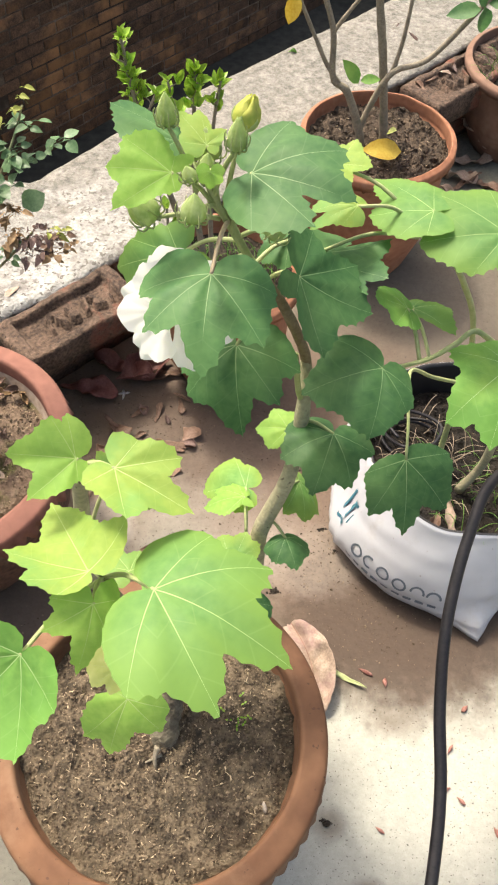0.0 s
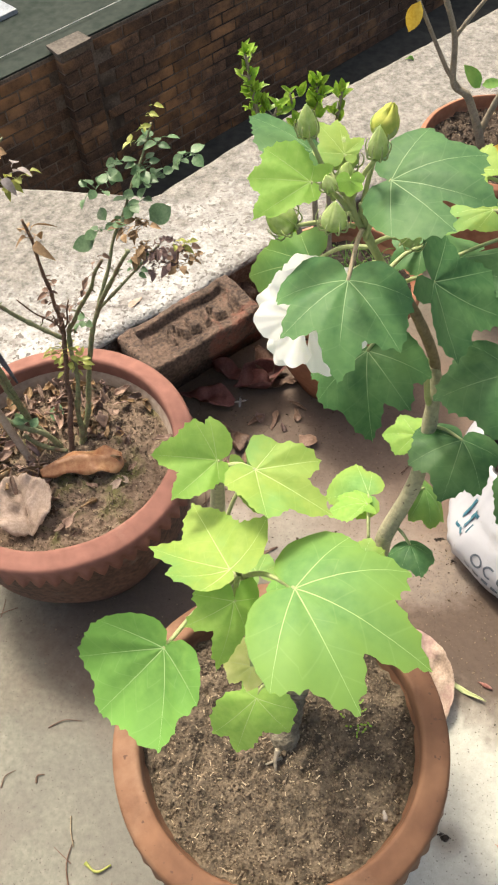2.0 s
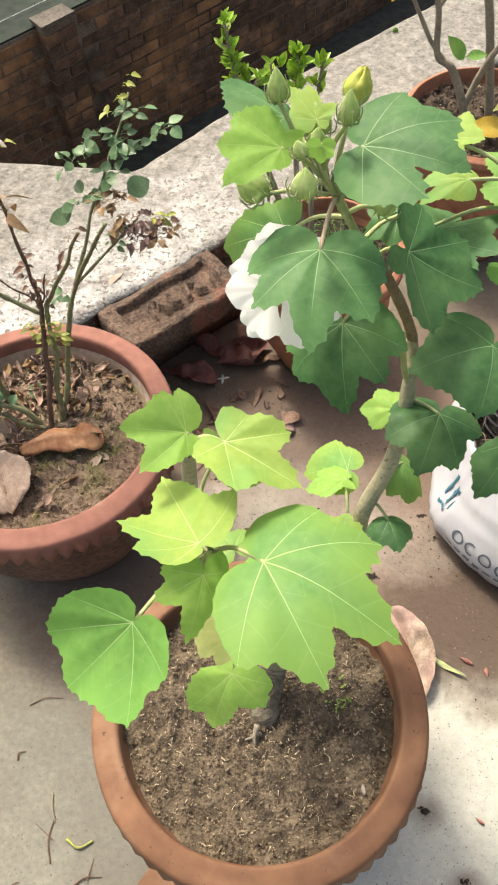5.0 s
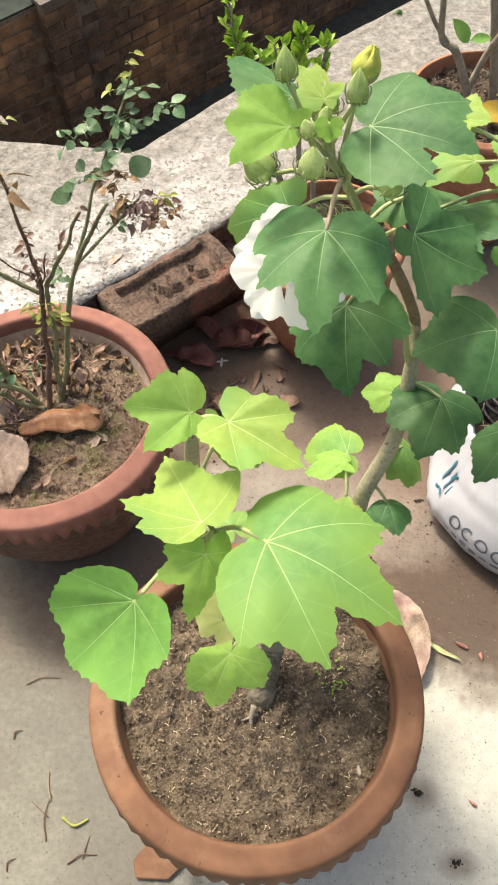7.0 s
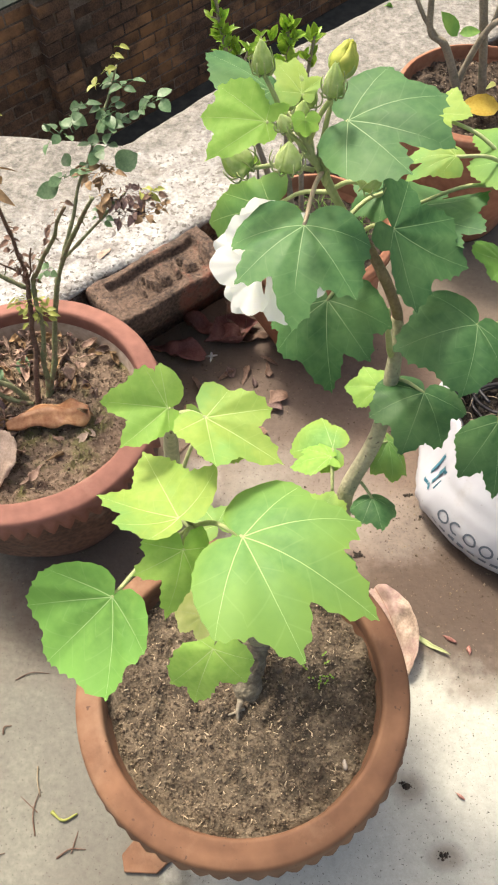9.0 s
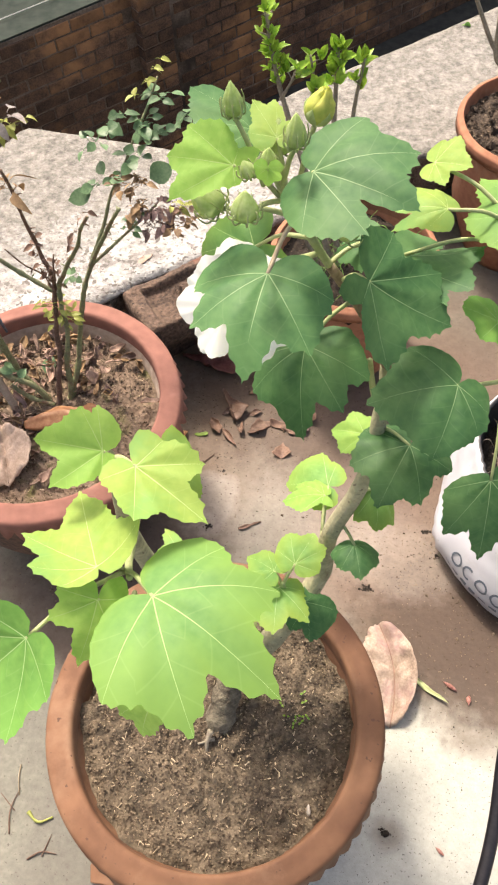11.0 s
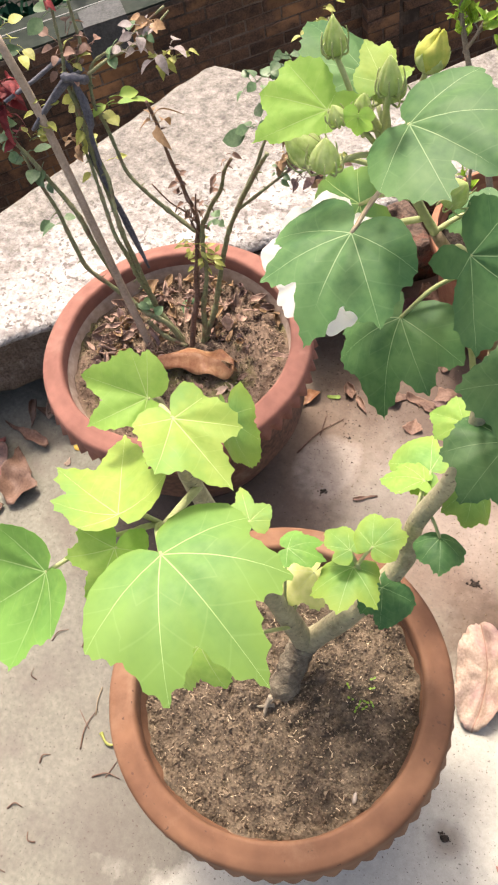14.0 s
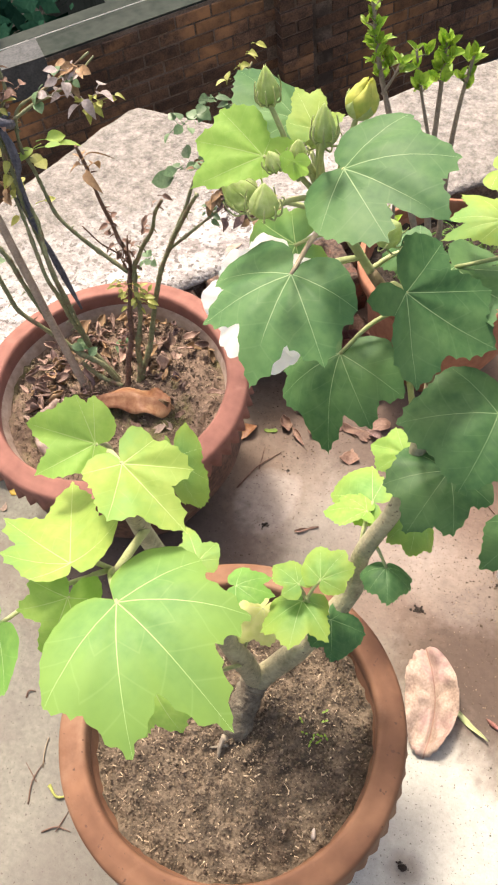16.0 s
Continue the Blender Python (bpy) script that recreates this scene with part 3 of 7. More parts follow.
def hibiscus_leaf(plant, pos, rot, size, lobes, ang, droop, material, stalk, label="", seed=0, stalk_r=0.0014, stalk_mat=None, dips=None, heart=None, bend=(0, 0, 0)):
    """A leaf with its blade, pale raised veins and a stalk from the stem. bend: cupping, twist and fold along the midrib."""
    rnd = random.Random(seed)
    m = pose(*pos, *rot)
    wave = [rnd.uniform(0, 6.3) for _ in range(3)]
    dips = dips or [0.5 * (lobes[i] + lobes[i + 1]) * math.cos(radians(min(90, ang[i + 1] - ang[i]) / 2)) * rnd.uniform(0.82, 0.96) for i in range(4)]
    heart = heart or (0.75 * lobes[0], 0.75 * lobes[4])
    cup, twist, fold = bend

    def lift(x, y):
        r = math.hypot(x, y)
        a = math.degrees(math.atan2(-x, y))
        quilt = 0.0
        for i in range(4):
            if ang[i] <= a <= ang[i + 1]:
                u = (a - ang[i]) / (ang[i + 1] - ang[i])
                quilt = 0.066 * min(1, (ang[i + 1] - ang[i]) / 45) ** 2 * math.sin(math.pi * u) ** 2 * min(r, 0.6) * (1.25 - r)
        ripple = 0.034 * r * r * (math.sin(4 * radians(a) + wave[0]) + 0.6 * math.sin(9 * radians(a) + wave[1]))
        fine = 0.006 * math.sin(9 * r + 5 * radians(a) + wave[2]) * r + 0.010 * r * noise.noise((x * 5, y * 5, seed)) + 0.004 * noise.noise((x * 13, y * 13, seed + 7))
        return -droop * r * r + cup * (x * x - y * y) + 2 * twist * x * y + fold * (math.sqrt(x * x + 0.002) - 0.045) + quilt + ripple + fine

    rim = outline(lobes, ang, dips, heart, 0.024, rnd)
    bm = bmesh.new()
    lay, lay2 = bm.verts.layers.float.new("rib"), bm.verts.layers.float.new("side_rib")
    lay3 = bm.verts.layers.float.new("reach")
    slant, gap = rnd.uniform(0.7, 1.0), rnd.uniform(0.17, 0.21)

    def point(x, y, reach=0.0):
        v = bm.verts.new((size * x, size * y, size * lift(x, y)))
        best, phase = 1000.0, 0.0
        for l, a in zip(lobes, ang):
            c, s = math.cos(radians(a)), -math.sin(radians(a))
            run, side = x * s + y * c, abs(x * c - y * s)
            d = side / (0.0044 * (1 - 0.85 * min(1, run / l)))
            if run > 0 and d < best:
                best, phase = d, max(1.0, (run - slant * side + 0.9 * side * side) / gap)
        v[lay] = 1000.0 - best if x or y else 1000.0
        v[lay2], v[lay3] = phase, reach
        return v

    centre = point(0, 0)
    rings = []
    steps = 14
    for k in range(1, steps + 1):
        f = (k / steps) ** 0.9
        rings.append([point(f * p.x, f * p.y, f) for p in rim])
    n = len(rim)
    for i in range(n):
        bm.faces.new((centre, rings[0][i], rings[0][(i + 1) % n]))
        for a, b in zip(rings, rings[1:]):
            bm.faces.new((a[i], b[i], b[(i + 1) % n], a[(i + 1) % n]))
    leaf = part("leaf", bm, material, plant, label)
    leaf.matrix_basis = m
    if stalk:
        bm = bmesh.new()
        a, b = Vector(stalk), m.translation
        mid = (a + b) / 2 + Vector((0, 0, 0.12 * (a - b).length))
        tube(bm, [a, mid, b + Vector((0, 0, -0.0004))], stalk_r * 1.3, stalk_r, 6, 5)
        st = part("leaf_stalk", bm, stalk_mat or STEM_GREEN, leaf)
        st.matrix_parent_inverse = m.inverted()
    return leaf


def small_leaf(bm, at, way, up, length, width, cup=0.2, bend=0.25):
    """A plain oval leaf with a folded midrib, into bm."""
    y = Vector(way).normalized()
    z = Vector(up) - y * Vector(up).dot(y)
    z = z.normalized() if z.length > 1e-3 else y.orthogonal().normalized()
    x = y.cross(z)
    rows = []
    for k in range(6):
        u = k / 5
        w = width * 0.5 * (math.sin(math.pi * u ** 0.85) ** 0.75 if 0 < u < 1 else 0.02)
        c = Vector(at) + y * length * u - z * bend * length * u * u
        rows.append([bm.verts.new(c + x * w * s + z * cup * w * abs(s)) for s in (-1, -0.5, 0, 0.5, 1)])
    for p, q in zip(rows, rows[1:]):
        for k in range(4):
            bm.faces.new((p[k], p[k + 1], q[k + 1], q[k]))


# ---- roof, parapet, yard ----
FACE = ramp_mat("brown rubble", (0.075, 0.057, 0.043), (0.230, 0.185, 0.145), 30, 0.95, 1.0, 7, spot=(0.420, 0.395, 0.360), spot_scale=16, spot_at=(0.60, 0.72), dist=0.008)
PALE_SLAB = ramp_mat("bluish limewash", (0.190, 0.215, 0.230), (0.310, 0.335, 0.350), 9, 0.92, 0.6, 9, dist=0.005)
GREY_BLOCK = ramp_mat("grey cement", (0.048, 0.053, 0.051), (0.098, 0.104, 0.100), 12, 0.95, 0.5, 6, dist=0.004)
U, N = Vector((0.742, 0.670, 0)), Vector((-0.670, 0.742, 0))      # along the parapet, and outwards across it


def along(s, d, z=0.0):
    return U * s + N * d + Vector((0, 0, z))


def slab_between(bm, corners, z0, z1):
    """An upright block over a flat outline."""
    low, top = ([bm.verts.new((p.x, p.y, z)) for p in corners] for z in (z0, z1))
    n = len(corners)
    bm.faces.new(top)
    bm.faces.new(low[::-1])
    for i in range(n):
        bm.faces.new((low[i], low[(i + 1) % n], top[(i + 1) % n], top[i]))


bm = bmesh.new()
slab_between(bm, [along(-5, -5), along(5, -5), along(5, 1.27), along(-5, 1.27)], -0.25, 0.0)
tagged(part("floor", bm, FLOOR, smooth=False), "cement roof floor, limewashed, with brown mud stains and some painted shade", "floor", kind="structure")

bm = bmesh.new()
slab_between(bm, [along(-5, 0.9), along(5, 0.9), along(5, 1.2), along(-5, 1.2)], -2.8, -0.252)
tagged(part("wall_house", bm, OLD_CONCRETE, smooth=False), "old cement house wall below the roof edge", "wall", kind="structure")


def parapet():
    """A low, wide parapet: a rough limewashed slab over a set-back core, with a pointed pier head on its outer side."""
    rows, across = [], 22
    n = 300
    for i in range(n + 1):
        s = -3.0 + 6.5 * i / n
        inner = 0.985 + 0.028 * min(1, max(0, (s - 0.25) / 0.1)) + 0.052 * min(1, max(0, (s - 1.25) / 0.15)) + 0.012 * noise.noise((s * 9, 3, 0)) + 0.008 * noise.noise((s * 30, 5, 0))
        if s < -0.04:
            outer = 1.262
        elif s < 0.505:
            outer = 1.264 + (s + 0.04) / 0.545 * 0.272
        elif s < 0.732:
            outer = 1.536 - (s - 0.505) / 0.227 * 0.25
        else:
            outer = 1.286 + min(1, (s - 0.732) / 0.3) * 0.035
        rows.append((s, inner, outer + 0.004 * noise.noise((s * 25, 9, 0))))
    bm = bmesh.new()
    grid = []
    for s, a, b in rows:
        line = [bm.verts.new(along(s, a + 0.004, 0.176 + 0.004 * noise.noise((s * 40, 0, 7))))]
        for k in range(across + 1):
            d = a + (b - a) * k / across
            z = 0.19 + 0.003 * noise.noise((s * 7, d * 7, 1)) + 0.0025 * noise.noise((s * 60, d * 60, 2))
            z -= 0.006 * max(0, 1 - (d - a) / 0.012) + 0.006 * max(0, 1 - (b - d) / 0.012)
            line.append(bm.verts.new(along(s, d, z)))
        line += [bm.verts.new(along(s, b + 0.002, 0.12)), bm.verts.new(along(s, b - 0.01, -0.05))]
        grid.append(line)
    for p, q in zip(grid, grid[1:]):
        for k in range(len(p) - 1):
            bm.faces.new((p[k], q[k], q[k + 1], p[k + 1]))
    ob = part("parapet", bm, PARAPET)
    tagged(ob, "low wide parapet with weathered, flaking limewash and a pointed pier head", "parapet", kind="structure")
    bm = bmesh.new()
    grid = []
    for s, a, b in rows:
        grid.append([bm.verts.new(along(s, a + 0.012 * noise.noise((s * 22, z * 30, 4)) + 0.006 * noise.noise((s * 70, z * 70, 6)) + (0.05 if z < 0.06 else 0.008), z)) for z in (0.045, 0.065, 0.09, 0.115, 0.14, 0.162, 0.182)])
    for p, q in zip(grid, grid[1:]):
        for k in range(len(p) - 1):
            bm.faces.new((p[k], q[k], q[k + 1], p[k + 1]))
    tagged(part("parapet_face", bm, FACE), "rough brown inner face of the parapet", "wall", kind="structure")
    bm = bmesh.new()
    slab_between(bm, [along(-3, 1.10), along(3.5, 1.10), along(3.5, 1.25), along(-3, 1.25)], 0.0, 0.16)
    tagged(part("parapet_core", bm, OLD_CONCRETE, smooth=False), "dark set-back core under the parapet slab", "wall", kind="structure")


parapet()

WU, WN = Vector((0.687, 0.727, 0)), Vector((-0.727, 0.687, 0))     # along and across the yard wall
WALL_D, WALL_TOP, GROUND = 4.78, -1.60, -2.80


def yard(s, d, z=0.0):
    return WU * s + WN * d + Vector((0, 0, z))


bm = bmesh.new()
slab_between(bm, [Vector((-900, -900, 0)), Vector((900, -900, 0)), Vector((900, 900, 0)), Vector((-900, 900, 0))], GROUND - 0.5, GROUND)
tagged(part("ground", bm, YARD, smooth=False), "dark bare ground of the yard far below", "ground", kind="structure")
bm = bmesh.new()
slab_between(bm, [yard(-12, WALL_D + 0.245), yard(1.5, WALL_D + 0.245), yard(1.5, WALL_D + 0.42), yard(-12, WALL_D + 0.42)], GROUND, WALL_TOP - 0.03)
slab_between(bm, [yard(1.5, WALL_D + 0.245), yard(16, WALL_D + 0.245), yard(16, WALL_D + 7), yard(1.5, WALL_D + 7)], GROUND, WALL_TOP - 0.03)
tagged(part("pavement", bm, LANE, smooth=False), "dull grey-green cement terrace behind the yard wall", "pavement", kind="structure")
bm = bmesh.new()
slab_between(bm, [yard(-14, WALL_D + 0.010), yard(16, WALL_D + 0.010), yard(16, WALL_D + 0.244), yard(-14, WALL_D + 0.244)], WALL_TOP + 0.001, WALL_TOP + 0.014)
tagged(part("trim_coping", bm, LANE, smooth=False), "grey-green cement skim on top of the yard wall", "coping", kind="structure")
bm = bmesh.new()
slab_between(bm, [yard(1.55, WALL_D + 0.66), yard(2.62, WALL_D + 0.68), yard(2.58, WALL_D + 1.30), yard(1.55, WALL_D + 1.25)], WALL_TOP - 0.03, WALL_TOP + 0.0)
tagged(part("cement_slab", bm, PALE_SLAB, smooth=False), "white limewashed slab lying on the grey terrace", "slab")
bm = bmesh.new()
slab_between(bm, [yard(0.70, WALL_D - 0.05), yard(0.96, WALL_D - 0.06), yard(0.97, WALL_D - 0.004), yard(0.70, WALL_D - 0.004)], WALL_TOP - 0.16, WALL_TOP + 0.016)
slab_between(bm, [yard(0.70, WALL_D - 0.05), yard(0.96, WALL_D - 0.06), yard(0.97, WALL_D + 0.16), yard(0.71, WALL_D + 0.13)], WALL_TOP + 0.016, WALL_TOP + 0.055)
tagged(part("cement_block", bm, GREY_BLOCK, smooth=False), "grey cement patch capping the top of the yard wall", "block")


# ---- pots and soil ----
def pot(name, label, at, radius, inner, height, clay, base=0.64, scallop=0.006, collar=0.045, seed=0, worn=None, body_clay=None):
    """A clay pot: tapering body and a broad rounded rim with a pinched lower edge."""
    p = thing(name, label, "flower pot", at, "clay flower pots")
    seg = 232
    bm = bmesh.new()
    lathe(bm, [(0.0005, 0.02, 0), (base * radius - 0.02, 0.02, 0), (inner - 0.012, height * 0.55, 0), (inner - 0.004, height - 0.035, 0), (inner + 0.004, height - 0.02, 0)], seg, 0.006, seed)
    part("inner_wall", bm, worn or clay, p, "inner wall crusted with lime" if worn else "")
    bm = bmesh.new()
    lathe(bm, [(radius - 0.008, height - 0.03, 0), (radius - 0.012, height - collar, 0), (radius - 0.016, height - collar - 0.012, 0), (radius * (base + 1) / 2 + 0.01, height * 0.42, 0), (base * radius, 0.012, 0), (base * radius - 0.006, 0, 0), (0.0005, 0.0, 0)], seg, 0.008, seed)
    part("body", bm, body_clay or clay, p)
    bm = bmesh.new()
    w = radius - inner
    prof = [(inner + 0.001, height - 0.034, 0), (inner, height - 0.016, 0), (inner + 0.001, height - 0.006, 0), (inner + 0.08 * w, height - 0.0006, 0), (inner + 0.20 * w, height, 0), (inner + 0.36 * w, height - 0.0022, 0), (inner + 0.60 * w, height - 0.0035, 0),
            (inner + 0.84 * w, height - 0.0048, 0), (inner + 0.94 * w, height - 0.0075, 0), (radius - 0.001, height - 0.013, 0), (radius, height - 0.022, 0), (radius - 0.001, height - collar + 0.014, scallop * 0.3),
            (radius - 0.001, height - collar + 0.006, scallop), (radius - 0.010, height - collar, scallop * 0.6), (radius - 0.013, height - collar + 0.01, 0)]
    lathe(bm, prof, seg, 0.010, seed + 5)
    for v in bm.verts:
        v.co.z += 0.0022 * noise.noise((v.co.x * 22, v.co.y * 22, seed)) + 0.003 * noise.noise((v.co.x * 6, v.co.y * 6, seed + 3))
    part("rim", bm, clay, p, "thick rounded rim with a pinched, wavy lower edge")
    return p


def soil(label, at, radius, material, seed=0, grains=900, hump=0.008, chips=140, lump=1.0):
    """Earth that fills a pot: an uneven surface, crumbs, and pale chaff."""
    e = thing("potting_soil", label, "soil", at)
    bm = bmesh.new()
    rings, seg = 46, 110

    def top(x, y):
        r = math.hypot(x, y) / radius
        return hump * (1 - r * r) + 0.006 * noise.noise((x * 26, y * 26, seed)) + 0.0085 * noise.noise((x * 75, y * 75, seed + 4)) + 0.0045 * noise.noise((x * 190, y * 190, seed + 8))

    c = bm.verts.new((0, 0, top(0, 0)))
    last = None
    for k in range(1, rings + 1):
        r = radius * k / rings
        row = [bm.verts.new((r * math.cos(a), r * math.sin(a), top(r * math.cos(a), r * math.sin(a)))) for a in (2 * math.pi * j / seg for j in range(seg))]
        for j in range(seg):
            if last:
                bm.faces.new((last[j], row[j], row[(j + 1) % seg], last[(j + 1) % seg]))
            else:
                bm.faces.new((c, row[j], row[(j + 1) % seg]))
        last = row
    part("earth", bm, material, e)
    rnd = random.Random(seed)
    verts, faces = [], []
    for _ in range(grains):
        r, a = radius * 0.97 * math.sqrt(rnd.random()), rnd.uniform(0, 6.2832)
        x, y = r * math.cos(a), r * math.sin(a)
        g = rnd.uniform(0.0007, 0.0019) * (rnd.uniform(1.4, 2.0) if rnd.random() < 0.05 else 1) * (lump if lump < 2 else lump * (0.25 + 1.1 * rnd.random() ** 3))
        turn = Euler([rnd.uniform(0, 6.3) for _ in range(3)]).to_matrix()
        i = len(verts)
        for v in ((1, 0, 0), (-1, 0, 0), (0, 1, 0), (0, -1, 0), (0, 0, 1), (0, 0, -1)):
            verts.append(turn @ (Vector(v) * g * rnd.uniform(0.6, 1.2)) + Vector((x, y, top(x, y) + g * 0.4)))
        faces += [tuple(i + q for q in f) for f in ((0, 2, 4), (2, 1, 4), (1, 3, 4), (3, 0, 4), (2, 0, 5), (1, 2, 5), (3, 1, 5), (0, 3, 5))]
    me = bpy.data.meshes.new("crumbs")
    me.from_pydata([tuple(v) for v in verts], [], faces)
    me.materials.append(CRUMB if lump < 2 else material)
    ob = new("loose_earth", me)
    ob.parent = e
    tagged(ob, "loose crumbs of earth", kind="stuff")
    verts, faces = [], []
    for _ in range(chips):
        r, a = radius * 0.95 * math.sqrt(rnd.random()), rnd.uniform(0, 6.2832)
        x, y = r * math.cos(a), r * math.sin(a)
        l, w, t = rnd.uniform(0.0008, 0.0034), rnd.uniform(0.0003, 0.0008), rnd.uniform(0, 6.3)
        c, s = math.cos(t), math.sin(t)
        i = len(verts)
        for px, py, pz in ((-l, -w, 0.0005), (l, -w, 0.001), (l, w, 0.0012), (-l, w, 0.0006), (0, 0, 0.003)):
            verts.append((x + px * c - py * s, y + px * s + py * c, top(x, y) + pz * 0.6 + 0.0006))
        faces += [tuple(i + q for q in f) for f in ((0, 1, 4), (1, 2, 4), (2, 3, 4), (3, 0, 4))]
    me = bpy.data.meshes.new("chaff")
    me.from_pydata(verts, [], faces)
    me.materials.append(CHAFF)
    ob = new("chaff", me)
    ob.parent = e
    tagged(ob, "pale bits of straw and chaff", kind="stuff")
    return e


pot("flower_pot", "orange terracotta pot with thick rim, holding the white-flowered hibiscus", (0, 0.372, 0), 0.19, 0.156, 0.306, CLAY, 0.62, 0.0058, 0.05, 1)
soil("brown crumbly soil in the hibiscus pot", (0, 0.372, 0.272), 0.156, SOIL, 1, 9500, 0.010, 360)
pot("flower_pot", "reddish terracotta pot with wavy rim, holding a thorny rose", (-0.356, 0.783, 0), 0.204, 0.170, 0.256, CLAY_RED, 0.66, 0.0105, 0.035, 2, CLAY_DIRTY, CLAY_GRIMY_SHADED)
soil("dry mossy soil strewn with dead leaves in the rose pot", (-0.356, 0.783, 0.208), 0.165, SOIL_MOSS, 2, 5200, 0.008, 240)
pot("flower_pot", "plain orange terracotta pot with a thin rim, with a bare shrub", (0.338, 1.492, 0), 0.149, 0.136, 0.287, CLAY_PALE, 0.68, 0.0, 0.03, 3)
soil("dark lumpy soil in the shrub pot", (0.338, 1.492, 0.258), 0.136, SOIL_LUMPY, 3, 2600, 0.004, 150, 2.6)
pot("flower_pot", "brownish terracotta pot beside the bricks at the parapet", (0.745, 1.895, 0), 0.165, 0.148, 0.205, CLAY_DUSTY, 0.7, 0.0, 0.03, 4)
soil("dark soil with grass in the brownish pot", (0.745, 1.895, 0.175), 0.148, SOIL_DARK, 4, 900, 0.004, 30, 2.6)
pot("flower_pot", "red-orange clay pot half hidden behind the hibiscus", (0.052, 1.152, 0), 0.138, 0.125, 0.262, CLAY_PALE, 0.56, 0.0, 0.03, 5)
soil("dark soil with small weeds in the half-hidden pot", (0.052, 1.152, 0.225), 0.125, SOIL_DARK, 5, 700, 0.004, 60)


# ---- hibiscus ----
hibiscus = thing("hibiscus_plant", "hibiscus shrub with broad lobed leaves, green buds and one white flower", "potted plant", (0, 0, 0))


def stem(plant, points, r0, r1, material, name="stem", label="", seg=10, knots=0.12, seed=0):
    bm = bmesh.new()
    tube(bm, points, r0, r1, seg, 7, knots, seed)
    return part(name, bm, material, plant, label)


FORK = (0.017, 0.420, 0.335)
stem(hibiscus, [(0.003, 0.368, 0.262), (0.006, 0.380, 0.288), (0.012, 0.404, 0.318), FORK], 0.0172, 0.0134, TRUNK, "trunk", "knobbly grey-brown trunk", 14, 0.2, 1)
stem(hibiscus, [(0.016, 0.416, 0.328), (0.062, 0.446, 0.40), (0.096, 0.492, 0.453), (0.103, 0.509, 0.513), (0.128, 0.531, 0.587), (0.136, 0.560, 0.672), (0.134, 0.574, 0.700)], 0.0128, 0.0046, STEM_WOOD, "branch", "thick grey-green branch", 12, 0.1, 2)
stem(hibiscus, [(0.136, 0.560, 0.666), (0.134, 0.574, 0.703), (0.111, 0.569, 0.768), (0.086, 0.565, 0.815)], 0.0052, 0.0038, STEM_BROWN, "branch", "brownish upper branch", 10, 0.1, 3)
stem(hibiscus, [(0.086, 0.565, 0.815), (0.077, 0.563, 0.833), (0.057, 0.553, 0.884), (0.050, 0.546, 0.915)], 0.0032, 0.0018, STEM_GREEN, "branch", "green top shoot", 10, 0.08, 5)
stem(hibiscus, [(0.083, 0.565, 0.820), (0.070, 0.560, 0.855), (0.063, 0.556, 0.885)], 0.0028, 0.0018, STEM_GREEN, "twig")
stem(hibiscus, [(0.017, 0.417, 0.330), (0.006, 0.414, 0.403), (-0.022, 0.412, 0.53), (-0.043, 0.409, 0.641), (-0.030, 0.392, 0.75), (-0.024, 0.386, 0.81), (-0.020, 0.378, 0.832)], 0.0124, 0.0022, STEM_WOOD, "branch", "grey-green leaning branch", 12, 0.1, 4)
stem(hibiscus, [(-0.040, 0.409, 0.66), (-0.020, 0.36, 0.72), (0.0, 0.325, 0.775)], 0.0035, 0.0022, STEM_GREEN, "twig")
stem(hibiscus, [(0.090, 0.486, 0.444), (0.091, 0.535, 0.444), (0.090, 0.574, 0.458)], 0.0022, 0.0016, STEM_GREEN, "twig")
stem(hibiscus, [(0.075, 0.455, 0.42), (0.070, 0.456, 0.46), (0.066, 0.457, 0.50)], 0.0024, 0.0018, STEM_GREEN, "twig")
stem(hibiscus, [(0.012, 0.412, 0.39), (0.0, 0.37, 0.47), (-0.004, 0.335, 0.555)], 0.0022, 0.0016, STEM_GREEN, "twig")
stem(hibiscus, [(0.134, 0.560, 0.66), (0.128, 0.55, 0.69), (0.122, 0.545, 0.74)], 0.0030, 0.0022, STEM_GREEN, "twig")

TOP = (0.060, 0.555, 0.872)
LEFT = (-0.018, 0.380, 0.822)
MIDDLE = (-0.008, 0.335, 0.76)
bm = bmesh.new()
tube(bm, [(0.000, 0.357, 0.296), (-0.003, 0.348, 0.289), (-0.002, 0.337, 0.281)], 0.0036, 0.0014, 7, 4, 0.3)
tube(bm, [(0.004, 0.352, 0.285), (-0.012, 0.345, 0.281), (-0.022, 0.343, 0.278)], 0.002, 0.0009, 6, 4, 0.3)
part("root", bm, GREY_STEM, hibiscus, "pale broken root stub at the foot of the trunk")

hibiscus_leaf(hibiscus, (0.056, 0.500, 0.868), (-3, 5, 178), 0.0650, (0.75, 0.88, 1.00, 0.87, 0.66), (-83, -48, -5, 37, 78), 0.43, LEAF_DARK, (0.066, 0.560, 0.862), seed=0, stalk_mat=STALK_PINK, dips=(0.63, 0.65, 0.69, 0.71), heart=(0.68, 0.44), bend=(-0.06, 0.07, 0.14))
hibiscus_leaf(hibiscus, (0.031, 0.295, 0.829), (19, -6, -117), 0.0731, (0.82, 0.92, 1.00, 0.88, 0.66), (-74, -36, 3, 46, 80), 0.51, LEAF_FRESH, MIDDLE, seed=1, dips=(0.78, 0.68, 0.73, 0.64), heart=(0.41, 0.59), bend=(0.12, -0.04, 0.18))
